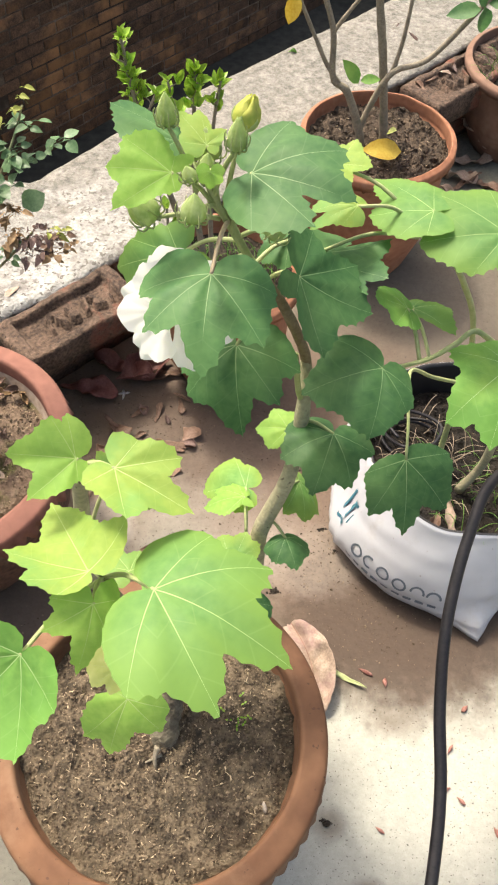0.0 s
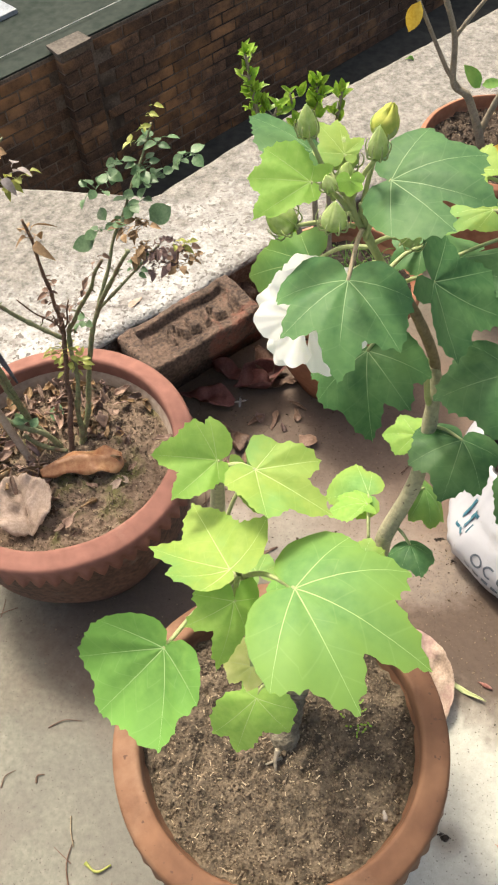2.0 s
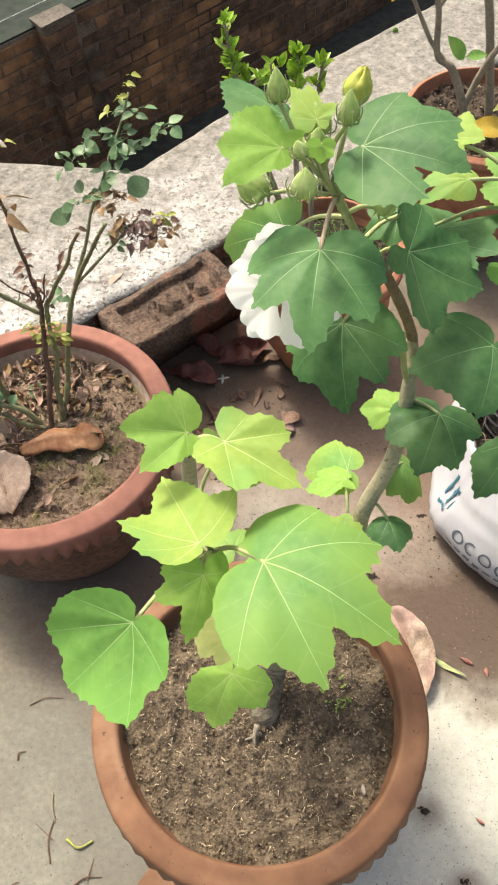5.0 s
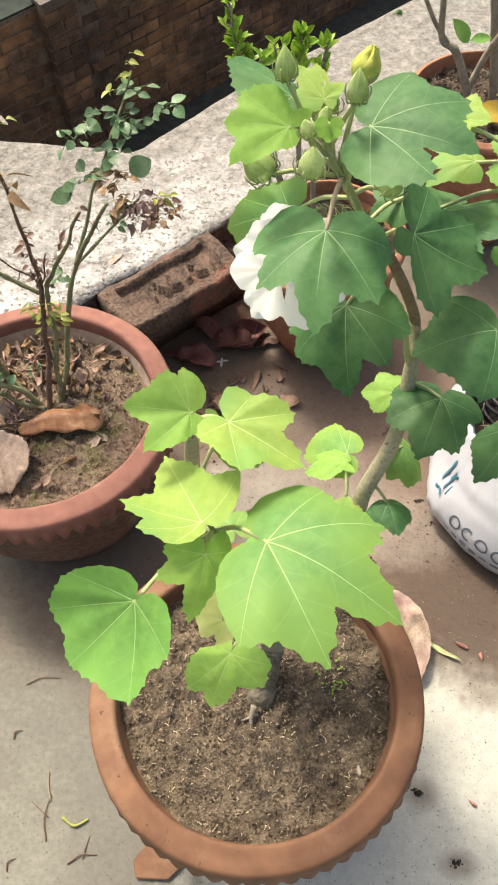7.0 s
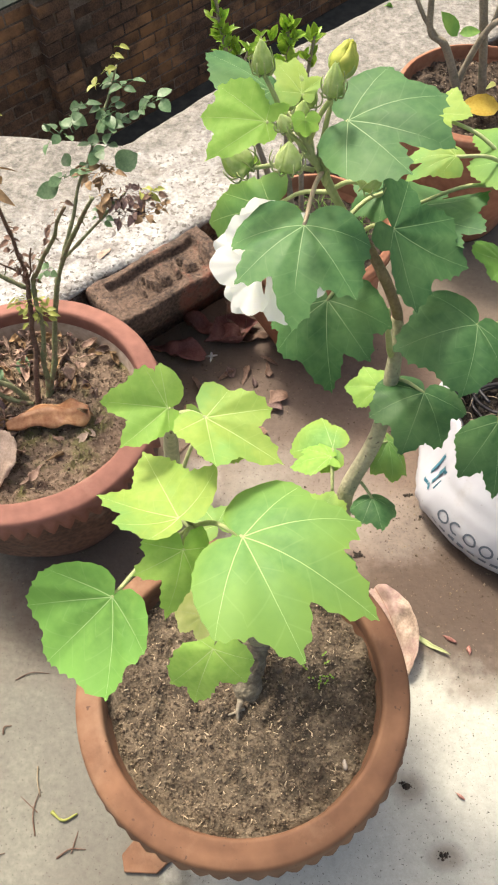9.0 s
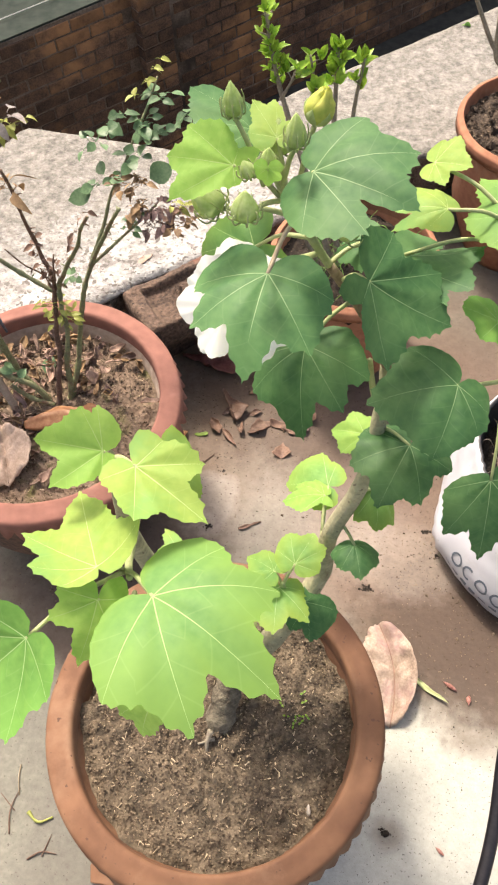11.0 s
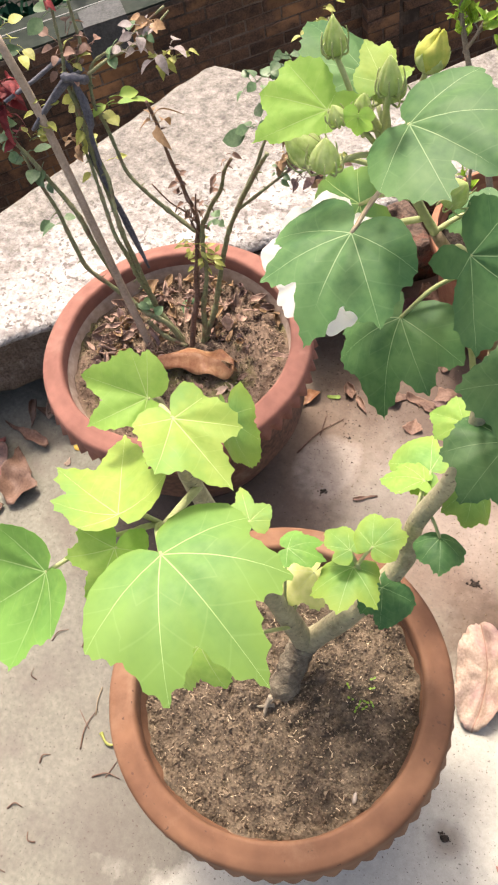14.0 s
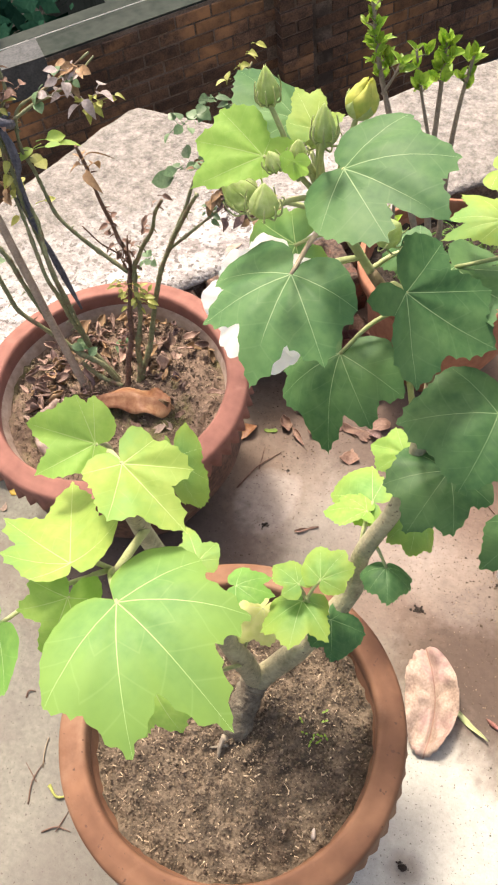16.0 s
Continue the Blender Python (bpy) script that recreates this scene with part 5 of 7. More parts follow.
def planter_bag():
    bag = thing("planter_bag", "white printed plastic bag filled with soil as a plant pot", "planter bag", BAG_AT)
    prof = [(0.02, 0.001), (0.13, 0.002), (0.172, 0.012), (0.186, 0.035), (0.192, 0.07), (0.190, 0.10), (0.182, 0.135), (0.172, 0.165), (0.166, 0.182), (0.162, 0.186)]
    seg = 120

    def place(a, r, z):
        ear = math.exp(-abs((a - math.radians(276)) / 0.15) ** 1.3) * max(0, 1 - z / 0.06) * 0.060
        side = 0.014 * math.exp(-((a - math.radians(203)) / 0.20) ** 2) * max(0, 1 - abs(z - 0.05) / 0.06)
        side -= 0.012 * math.exp(-((a - math.radians(200)) / 0.5) ** 2) * min(1, max(0, (z - 0.06) / 0.05))
        side += 0.0022 * math.sin(a * 70 + 14 * z) * math.exp(-((a - math.radians(200)) / 0.25) ** 2) * min(1, z / 0.03)
        wrinkle = 0.0020 * noise.noise((math.cos(a) * 3, math.sin(a) * 3, z * 55)) + 0.0020 * noise.noise((math.cos(a) * 6, math.sin(a) * 6, z * 12))
        sag = 0.038 * max(0, math.cos(a - math.radians(256))) ** 1.6 * max(0, 1 - z / 0.17) * min(1, r / 0.12)
        wrinkle += 0.0016 * math.sin(z * 300 + 4 * math.sin(2.3 * a) + 2 * math.sin(7 * a)) * max(0, 1 - z / 0.085)
        rr = r + ear + side + sag + wrinkle * (1 if z > 0.01 else 0)
        lift = 0.006 * noise.noise((math.cos(a) * 2.2, math.sin(a) * 2.2, 4)) * (z / 0.18)
        return Vector((rr * math.cos(a), rr * math.sin(a), z + lift))

    bm = bmesh.new()
    fine = []
    for (r0, z0), (r1, z1) in zip(prof, prof[1:]):
        fine += [(r0 + (r1 - r0) * k / 4, z0 + (z1 - z0) * k / 4) for k in range(4)]
    fine.append(prof[-1])
    rings = [[bm.verts.new(place(2 * math.pi * k / seg, r, z)) for k in range(seg)] for r, z in fine]
    for p, q in zip(rings, rings[1:]):
        for k in range(seg):
            bm.faces.new((p[k], p[(k + 1) % seg], q[(k + 1) % seg], q[k]))
    body = part("sack", bm, BAG, bag, "white plastic sack with wrinkles")
    bm = bmesh.new()
    rings = []
    for r, z in ((0.163, 0.1855), (0.160, 0.187), (0.157, 0.18), (0.152, 0.12)):
        rings.append([bm.verts.new(place(2 * math.pi * k / seg, r, z)) for k in range(seg)])
    for p, q in zip(rings, rings[1:]):
        for k in range(seg):
            bm.faces.new((p[k], p[(k + 1) % seg], q[(k + 1) % seg], q[k]))
    part("lining", bm, BAG_IN, bag, "black inner side of the sack")

    def print_bar(a0, a1, z0, z1, ink, label):
        bm = bmesh.new()
        last = None
        for k in range(7):
            a = radians(a0 + (a1 - a0) * k / 6)
            row = []
            for z in (z0, (z0 + z1) / 2, z1):
                r = np.interp(z, [q[1] for q in prof], [q[0] for q in prof])
                p = place(a, float(r) + 0.0012, z)
                row.append(bm.verts.new(p))
            if last:
                for i in range(2):
                    bm.faces.new((last[i], row[i], row[i + 1], last[i + 1]))
            last = row
        part("print", bm, ink, body, label)

    for a0, a1, z0, z1 in ((199, 201, 0.098, 0.138), (202, 207, 0.118, 0.124), (203, 205, 0.092, 0.118), (207, 209, 0.090, 0.106), (200, 206, 0.082, 0.087)):
        print_bar(a0, a1, z0, z1, INK_TEAL, "teal printed shape")
    def print_ring(a, z, ra, rz, ink, label, start=0.0, stop=360.0):
        """A printed ring or arc on the sack."""
        bm = bmesh.new()
        last = None
        for k in range(25):
            w = radians(start + (stop - start) * k / 24)
            row = []
            for f in (0.70, 1.0):
                zz = z + rz * f * math.sin(w)
                r = np.interp(zz, [q[1] for q in prof], [q[0] for q in prof])
                row.append(bm.verts.new(place(radians(a + ra * f * math.cos(w)), float(r) + 0.0012, zz)))
            if last:
                bm.faces.new((last[0], row[0], row[1], last[1]))
            last = row
        part("print", bm, ink, body, label)

    for a, start, stop in ((219, 0, 360), (226.5, 60, 300), (234, 0, 360), (242, 0, 360), (250, -10, 190), (257, -10, 190)):
        print_ring(a, 0.071, 3.2, 0.0125, INK_GREY, "dark printed ring", start, stop)
    for k in range(9):
        print_bar(214 + 5.2 * k, 217.5 + 5.2 * k, 0.044, 0.050, INK_GREY, "small dark printed stroke")


planter_bag()
soil("dark soil with dry roots and weeds in the white bag", BAG_AT + Vector((0, 0, 0.118)), 0.154, SOIL_SHADED, 6, 1600, 0.006, 80, 2.2)

bag_hibiscus = thing("hibiscus_plant", "young hibiscus with pale green leaves growing in the white bag", "potted plant", (0, 0, 0))
stem(bag_hibiscus, [(0.405, 0.86, 0.135), (0.402, 0.86, 0.22), (0.39, 0.83, 0.36), (0.34, 0.75, 0.56), (0.285, 0.67, 0.70), (0.25, 0.64, 0.765), (0.21, 0.63, 0.80)], 0.0050, 0.0018, STEM_GREEN, "branch", "pale green slender branch", 10, 0.1, 11)
stem(bag_hibiscus, [(0.43, 0.80, 0.135), (0.45, 0.80, 0.22), (0.42, 0.76, 0.40), (0.34, 0.66, 0.58), (0.29, 0.60, 0.66)], 0.0075, 0.003, STEM_WOOD, "branch", "grey bent branch", 10, 0.1, 12)
stem(bag_hibiscus, [(0.39, 0.83, 0.36), (0.33, 0.79, 0.42), (0.27, 0.70, 0.54), (0.24, 0.60, 0.62)], 0.0028, 0.0018, STEM_GREEN, "twig")
hibiscus_leaf(bag_hibiscus, (0.240, 0.550, 0.585), (-23, -3, -168), 0.0693, (0.59, 0.88, 1.00, 0.90, 0.71), (-80, -41, -8, 37, 93), 0.34, LEAF_DARK, (0.24, 0.60, 0.62), seed=9, dips=(0.68, 0.68, 0.66, 0.73), heart=(0.16, 0.29), bend=(0.02, -0.01, 0.01))
hibiscus_leaf(bag_hibiscus, (0.162, 0.603, 0.842), (21, -5, 78), 0.0305, (0.92, 1.28, 1.00, 1.11, 0.60), (-71, -35, 13, 37, 70), 0.57, LEAF_LIME, (0.22, 0.63, 0.80), seed=24, dips=(0.68, 0.82, 0.72, 0.74), heart=(0.48, 0.48), bend=(0.03, 0.04, -0.08))
hibiscus_leaf(bag_hibiscus, (0.149, 0.653, 0.840), (22, 17, -102), 0.0277, (0.58, 0.84, 1.00, 0.94, 0.67), (-88, -54, -1, 62, 88), 0.13, LEAF_LIME, (0.22, 0.63, 0.80), seed=25, dips=(0.63, 0.60, 0.81, 0.67), heart=(0.47, 0.47), bend=(0.07, -0.02, 0.07))
hibiscus_leaf(bag_hibiscus, (0.136, 0.596, 0.802), (-13, -8, -115), 0.0570, (0.49, 0.98, 1.00, 1.03, 0.64), (-88, -27, -4, 42, 62), -0.10, LEAF_DARK, (0.22, 0.63, 0.79), seed=26, dips=(0.53, 0.77, 0.82, 0.46), heart=(0.40, 0.51), bend=(-0.19, -0.10, -0.01))
hibiscus_leaf(bag_hibiscus, (0.223, 0.616, 0.829), (-7, -1, 75), 0.0491, (0.62, 1.50, 1.00, 0.73, 0.54), (-82, -43, 4, 50, 88), 0.19, LEAF_FRESH, (0.25, 0.66, 0.74), seed=28, dips=(0.82, 0.92, 0.83, 0.63), heart=(0.53, 0.53), bend=(0.04, 0.07, 0.01))
hibiscus_leaf(bag_hibiscus, (0.276, 0.593, 0.828), (4, -12, 90), 0.0624, (0.76, 1.01, 1.00, 0.71, 0.61), (-83, -43, 2, 51, 86), 0.24, LEAF_FRESH, (0.27, 0.66, 0.74), seed=29, dips=(0.86, 0.96, 0.82, 0.50), heart=(0.61, 0.49), bend=(0.01, 0.01, 0.00))
hibiscus_leaf(bag_hibiscus, (0.299, 0.547, 0.729), (8, -3, 120), 0.0717, (0.48, 0.71, 1.00, 0.99, 0.55), (-86, -53, 12, 44, 88), 0.33, LEAF_MID, (0.29, 0.62, 0.66), seed=30, dips=(0.58, 0.60, 0.84, 0.69), heart=(0.47, 0.45), bend=(-0.07, 0.04, 0.00))

hibiscus_leaf(bag_hibiscus, (0.214, 0.587, 0.752), (37, -2, 104), 0.0355, (0.69, 0.79, 1.00, 0.84, 0.62), (-88, -46, -3, 46, 88), 0.16, LEAF_MID, (0.226, 0.5545, 0.7245), seed=71, dips=(0.64, 0.86, 0.83, 0.67), heart=(0.49, 0.52), bend=(-0.04, -0.00, 0.02))
hibiscus_leaf(bag_hibiscus, (0.222, 0.602, 0.737), (17, -6, -123), 0.0418, (0.39, 0.32, 1.00, 0.80, 0.39), (-88, -39, -7, 45, 88), 0.33, LEAF_FRESH, (0.234, 0.556, 0.726), seed=72, dips=(0.41, 0.56, 0.80, 0.35), heart=(0.34, 0.34), bend=(0.05, -0.01, 0.02))
stem(bag_hibiscus, [(0.300, 0.60, 0.70), (0.271, 0.575, 0.740), (0.254, 0.563, 0.737), (0.234, 0.556, 0.726), (0.205, 0.548, 0.722)], 0.0026, 0.0018, STEM_GREEN, "twig")
coil = thing("cable_coil", "thin black cable coiled on the soil in the bag", "cable", (0.365, 0.895, 0.122))
bm = bmesh.new()
tube(bm, [(0.045 * math.cos(a) * (1 + 0.1 * math.sin(3 * a)), 0.036 * math.sin(a), 0.004 + 0.0028 * a + 0.006 * math.sin(a * 1.3)) for a in (0.5 * k for k in range(34))], 0.0028, 0.0028, 8, 4)
part("cable", bm, CABLE, coil)

def weeds(label, at, radius, count, height, seed, material):
    """A tuft of thin grass blades."""
    rnd = random.Random(seed)
    bm = bmesh.new()
    for _ in range(count):
        a, r = rnd.uniform(0, 6.3), radius * math.sqrt(rnd.random())
        b = Vector(at) + Vector((r * math.cos(a), r * math.sin(a), 0))
        w = rnd.uniform(0, 6.3)
        tip = b + Vector((math.cos(w) * height * 0.7, math.sin(w) * height * 0.7, height * rnd.uniform(0.3, 1)))
        tube(bm, [b, (b + tip) / 2 + Vector((0, 0, height * 0.25)), tip], 0.0009, 0.0003, 4, 4)
    ob = part("weeds", bm, material)
    return tagged(ob, label, "weeds", kind="stuff")


weeds("thin green grass growing in the white bag", BAG_AT + Vector((0.03, -0.05, 0.122)), 0.09, 40, 0.06, 3, LEAF_MID)
weeds("pale tangled roots on the soil of the white bag", BAG_AT + Vector((-0.05, 0.0, 0.122)), 0.09, 60, 0.055, 4, STICK)
weeds("thin green grass growing in the pot by the bricks", (0.68, 1.85, 0.180), 0.07, 40, 0.06, 5, LEAF_MID)
rnd = random.Random(8)
bm = bmesh.new()
for _ in range(9):
    c = Vector((0.088 + rnd.gauss(0, 0.010), 0.388 + rnd.gauss(0, 0.013), 0.280))
    a = rnd.uniform(0, 6.3)
    for q in (0, math.pi):
        small_leaf(bm, c + Vector((0, 0, 0.004)), (math.cos(a + q), math.sin(a + q), 0.3), (0, 0, 1), 0.0042, 0.0026, 0.1, 0.2)
    tube(bm, [c - Vector((0, 0, 0.004)), c, c + Vector((0, 0, 0.004))], 0.0004, 0.0004, 4, 2)
tagged(part("weeds", bm, SHRUB_LEAF), "tiny green seedlings sprouting in the hibiscus pot", "weeds", kind="stuff")
weeds("small green weeds in the half-hidden pot", (0.06, 1.15, 0.228), 0.09, 90, 0.05, 7, LEAF_MID)


# ---- rose ----
SHOOT = ramp_mat("young shoot", (0.235, 0.270, 0.055), (0.370, 0.385, 0.105), 60, 0.5, 0.2, 5, vary=0.2, thin=0.25)
rose = thing("rose_bush", "thorny rose with sparse leaves and withered blooms tied to a stick", "potted plant", (0, 0, 0))


def rose_cane(points, r0, r1, material=STEM_ROSE, seed=0, thorns=8):
    """A cane that bends a little at its nodes, with hooked thorns."""
    rnd = random.Random(seed)
    rough = [Vector(points[0])]
    for p, q in zip(points, points[1:]):
        p, q = Vector(p), Vector(q)
        parts = max(1, round((q - p).length / 0.035))
        for k in range(1, parts + 1):
            c = p + (q - p) * k / parts
            rough.append(c + Vector([rnd.uniform(-0.0022, 0.0022) for _ in range(3)]))
    bm = bmesh.new()
    tube(bm, rough, r0 * 0.70, r1 * 0.72, 8, 6, 0.42, seed)
    line = curve_points(rough, 6)
    for _ in range(thorns // 2):
        i = rnd.randrange(2, len(line) - 1)
        w = (line[i] - line[i - 1]).normalized()
        out = w.orthogonal()
        out.rotate(Matrix.Rotation(rnd.uniform(0, 6.3), 3, w))
        r = r0 + (r1 - r0) * i / len(line)
        a = line[i] + out * r * 0.6
        tube(bm, [a, a + out * 0.003 - w * 0.0005, a + out * 0.0048 - w * 0.0018], 0.0012, 0.0002, 5, 2)
    return part("cane", bm, material, rose, "thorny cane")


BASE = Vector((-0.350, 0.809, 0.205))
rose_cane([BASE, (-0.338, 0.84, 0.30), (-0.327, 0.87, 0.419), (-0.305, 0.83, 0.53), (-0.289, 0.784, 0.675)], 0.0065, 0.0022, DEAD_STEM, 1, 12)
rose_cane([BASE + Vector((0.012, 0.01, 0)), (-0.322, 0.855, 0.34), (-0.318, 0.862, 0.42), (-0.27, 0.85, 0.50), (-0.234, 0.833, 0.579)], 0.006, 0.0026, STEM_ROSE, 2, 10)
rose_cane([BASE + Vector((0.015, 0.015, 0)), (-0.315, 0.862, 0.29), (-0.303, 0.881, 0.362), (-0.280, 0.90, 0.426), (-0.245, 0.893, 0.49), (-0.215, 0.883, 0.547)], 0.0065, 0.003, STEM_ROSE, 3, 10)
rose_cane([(-0.280, 0.90, 0.426), (-0.235, 0.93, 0.46), (-0.19, 0.95, 0.50)], 0.0035, 0.002, STEM_ROSE, 4, 4)
rose_cane([(-0.282, 0.90, 0.424), (-0.265, 0.935, 0.47), (-0.240, 0.98, 0.53), (-0.198, 1.05, 0.615)], 0.004, 0.0018, STEM_ROSE, 5, 6)
rose_cane([BASE + Vector((-0.01, 0, 0)), (-0.381, 0.807, 0.253), (-0.43, 0.80, 0.30), (-0.481, 0.794, 0.357), (-0.51, 0.81, 0.44), (-0.543, 0.826, 0.521)], 0.006, 0.003, STEM_ROSE, 6, 12)
rose_cane([BASE + Vector((-0.012, 0.008, 0)), (-0.40, 0.82, 0.27), (-0.43, 0.835, 0.36), (-0.457, 0.861, 0.494), (-0.474, 0.88, 0.602), (-0.494, 0.918, 0.69)], 0.006, 0.0025, STEM_ROSE, 7, 12)
rose_cane([(-0.33, 0.868, 0.40), (-0.37, 0.868, 0.43), (-0.42, 0.87, 0.48), (-0.452, 0.89, 0.57), (-0.452, 0.901, 0.608), (-0.40, 0.93, 0.64), (-0.362, 0.954, 0.667)], 0.0045, 0.002, STEM_ROSE, 8, 12)
rose_cane([BASE + Vector((-0.005, -0.004, 0.01)), (-0.385, 0.80, 0.235), (-0.41, 0.80, 0.262)], 0.005, 0.0045, STEM_ROSE, 9, 2)
rose_cane([(-0.318, 0.862, 0.43), (-0.30, 0.835, 0.47), (-0.285, 0.825, 0.52)], 0.002, 0.0012, DEAD_STEM, 10, 4)
rose_cane([(-0.322, 0.865, 0.42), (-0.345, 0.85, 0.47), (-0.36, 0.84, 0.50)], 0.002, 0.0012, DEAD_STEM, 12, 4)
rose_cane([(-0.432, 0.800, 0.302), (-0.45, 0.803, 0.37), (-0.471, 0.810, 0.442), (-0.512, 0.821, 0.493), (-0.549, 0.823, 0.540), (-0.557, 0.832, 0.575)], 0.0055, 0.003, STEM_ROSE, 13, 12)
rose_cane([(-0.402, 0.821, 0.275), (-0.408, 0.818, 0.34), (-0.417, 0.818, 0.423), (-0.440, 0.855, 0.474), (-0.469, 0.876, 0.523), (-0.470, 0.886, 0.60), (-0.467, 0.910, 0.628), (-0.475, 0.925, 0.68)], 0.005, 0.0025, STEM_ROSE, 14, 14)
rose_cane([(-0.408, 0.823, 0.290), (-0.412, 0.812, 0.35), (-0.423, 0.810, 0.422), (-0.451, 0.842, 0.472), (-0.474, 0.868, 0.519), (-0.473, 0.886, 0.595)], 0.0045, 0.0025, STEM_ROSE, 15, 10)
rose_cane([(-0.444, 0.884, 0.612), (-0.422, 0.907, 0.623), (-0.403, 0.925, 0.626), (-0.385, 0.946, 0.637), (-0.365, 0.968, 0.655)], 0.0032, 0.0016, STEM_ROSE, 16, 8)
rose_cane([(-0.326, 0.866, 0.40), (-0.320, 0.846, 0.44), (-0.318, 0.838, 0.475)], 0.0016, 0.0009, DEAD_STEM, 17, 3)
rose_cane([(-0.318, 0.846, 0.45), (-0.308, 0.838, 0.468), (-0.300, 0.834, 0.482)], 0.0012, 0.0008, DEAD_STEM, 18, 2)


def leaflets(at, way, count, length, material, seed=0, spread=0.02, curl=0.3, label="", round_=0.80):
    """A spray of small oval leaves round a twig."""
    rnd = random.Random(seed)
    at, way = Vector(at), Vector(way)
    for k in range(count):
        bm = bmesh.new()
        c = at + way * (k / max(1, count - 1)) + Vector([rnd.uniform(-spread, spread) for _ in range(3)]) * 0.35
        a = rnd.uniform(0, 6.3)
        out = Vector((math.cos(a), math.sin(a), rnd.uniform(-0.3, 0.5)))
        stalk = c + out.normalized() * spread * 0.6
        tube(bm, [c, (c + stalk) / 2 + Vector((0, 0, 0.001)), stalk], 0.0006, 0.0004, 4, 2)
        l = length * rnd.uniform(0.7, 1.15)
        small_leaf(bm, stalk, out, Vector((rnd.uniform(-0.8, 0.8), rnd.uniform(-0.9, 0.4), 1)), l, l * round_ * rnd.uniform(0.75, 1.05), rnd.uniform(0.05, 0.3 + 0.5 * min(1, curl)), curl * rnd.uniform(0.3, 1.8))
        part("leaflet", bm, material, rose, label)


for k, (x, y, z) in enumerate(((-0.268, 0.985, 0.565), (-0.247, 1.008, 0.584), (-0.196, 1.035, 0.600), (-0.160, 1.028, 0.580), (-0.212, 1.012, 0.575), (-0.205, 1.006, 0.562), (-0.222, 0.988, 0.545), (-0.262, 0.955, 0.522))):
    leaflets((x - 0.008, y - 0.004, z - 0.004), (0.018, 0.006, 0.008), 8, 0.0185, ROSE_LEAF, seed=31 + k, spread=0.014, round_=0.90)
leaflets((-0.225, 1.025, 0.600), (0.03, 0.025, 0.040), 8, 0.013, SHOOT, seed=40, spread=0.010, curl=0.5, label="small young leaves")
bm = bmesh.new()
small_leaf(bm, (-0.207, 0.984, 0.512), (0.5, 0.3, 0.2), (-0.1, -0.7, 0.9), 0.034, 0.033, 0.05, 0.1)
part("leaflet", bm, ROSE_LEAF, rose, "large round dark green leaf")
bm = bmesh.new()
small_leaf(bm, (-0.276, 0.944, 0.512), (-0.6, -0.2, -0.1), (-0.1, -0.7, 0.9), 0.032, 0.024, 0.05, 0.1)
part("leaflet", bm, ROSE_LEAF, rose, "round green leaf")
for k, (x, y, z) in enumerate(((-0.214, 0.938, 0.500), (-0.192, 0.944, 0.500), (-0.163, 0.946, 0.494), (-0.156, 0.936, 0.482), (-0.186, 0.932, 0.484))):
    leaflets((x - 0.010, y - 0.004, z - 0.006), (0.02, 0.008, 0.010), 17, 0.0100, (DRY_OCHRE, DRY_PURPLE, DRY_BROWN)[k % 3], seed=51 + k, spread=0.013, curl=0.9, label="withered purple-brown and ochre leaves", round_=1.05)
leaflets((-0.223, 0.920, 0.480), (0.01, 0.004, 0.014), 8, 0.011, ROSE_LEAF, seed=58, spread=0.010, curl=0.8)
leaflets((-0.240, 0.952, 0.524), (0.04, 0.005, 0.004), 22, 0.012, DRY_OCHRE, seed=59, spread=0.014, curl=0.8, label="withered ochre leaves")
leaflets((-0.170, 0.950, 0.505), (0.02, 0.004, -0.004), 8, 0.011, SHOOT, seed=60, spread=0.010, curl=0.8, label="yellowed leaves")
leaflets((-0.300, 0.872, 0.425), (0.012, 0.004, 0.010), 5, 0.017, ROSE_LEAF, seed=61, spread=0.010, round_=0.9)
# the tied side: withered blooms, pale and yellowing leaves
leaflets((-0.400, 0.910, 0.632), (0.05, 0.025, -0.006), 8, 0.020, DRY_SILVER, seed=62, spread=0.014, curl=0.7, label="withered greyish leaves")
leaflets((-0.392, 0.926, 0.644), (0.025, 0.02, 0.008), 9, 0.019, DRY_SILVER, seed=63, spread=0.016, curl=0.5, label="dried silvery leaves")
leaflets((-0.372, 0.926, 0.616), (0.03, 0.012, 0.004), 12, 0.012, SHOOT, seed=64, spread=0.012, curl=0.7, label="drooping yellow-green sepals")
leaflets((-0.462, 0.877, 0.556), (0.02, 0.015, -0.006), 3, 0.022, SHOOT, seed=65, spread=0.014, curl=0.3, label="round yellow-green leaves", round_=0.95)
leaflets((-0.470, 0.852, 0.540), (0.004, -0.006, -0.010), 5, 0.016, DRY_OCHRE, seed=66, spread=0.010, curl=0.8, label="withered ochre leaves")
leaflets((-0.510, 0.820, 0.548), (0.025, 0.02, 0.05), 9, 0.014, SHOOT, seed=67, spread=0.014, curl=0.5, label="small yellow-green leaves")
leaflets((-0.580, 0.828, 0.512), (-0.02, 0.01, 0.05), 12, 0.020, ROSE_LEAF, seed=68, spread=0.018)
leaflets((-0.600, 0.870, 0.600), (0.03, 0.04, 0.04), 9, 0.022, ROSE_LEAF, seed=69, spread=0.022)
leaflets((-0.560, 0.842, 0.575), (0.012, 0.008, 0.036), 26, 0.017, RED_PETAL, seed=70, spread=0.013, curl=1.0, label="withered dark red petals", round_=0.95)
leaflets((-0.48, 0.905, 0.625), (0.04, 0.01, 0.012), 10, 0.014, DRY_BROWN, seed=71, spread=0.014, curl=0.8, label="withered brown leaves")
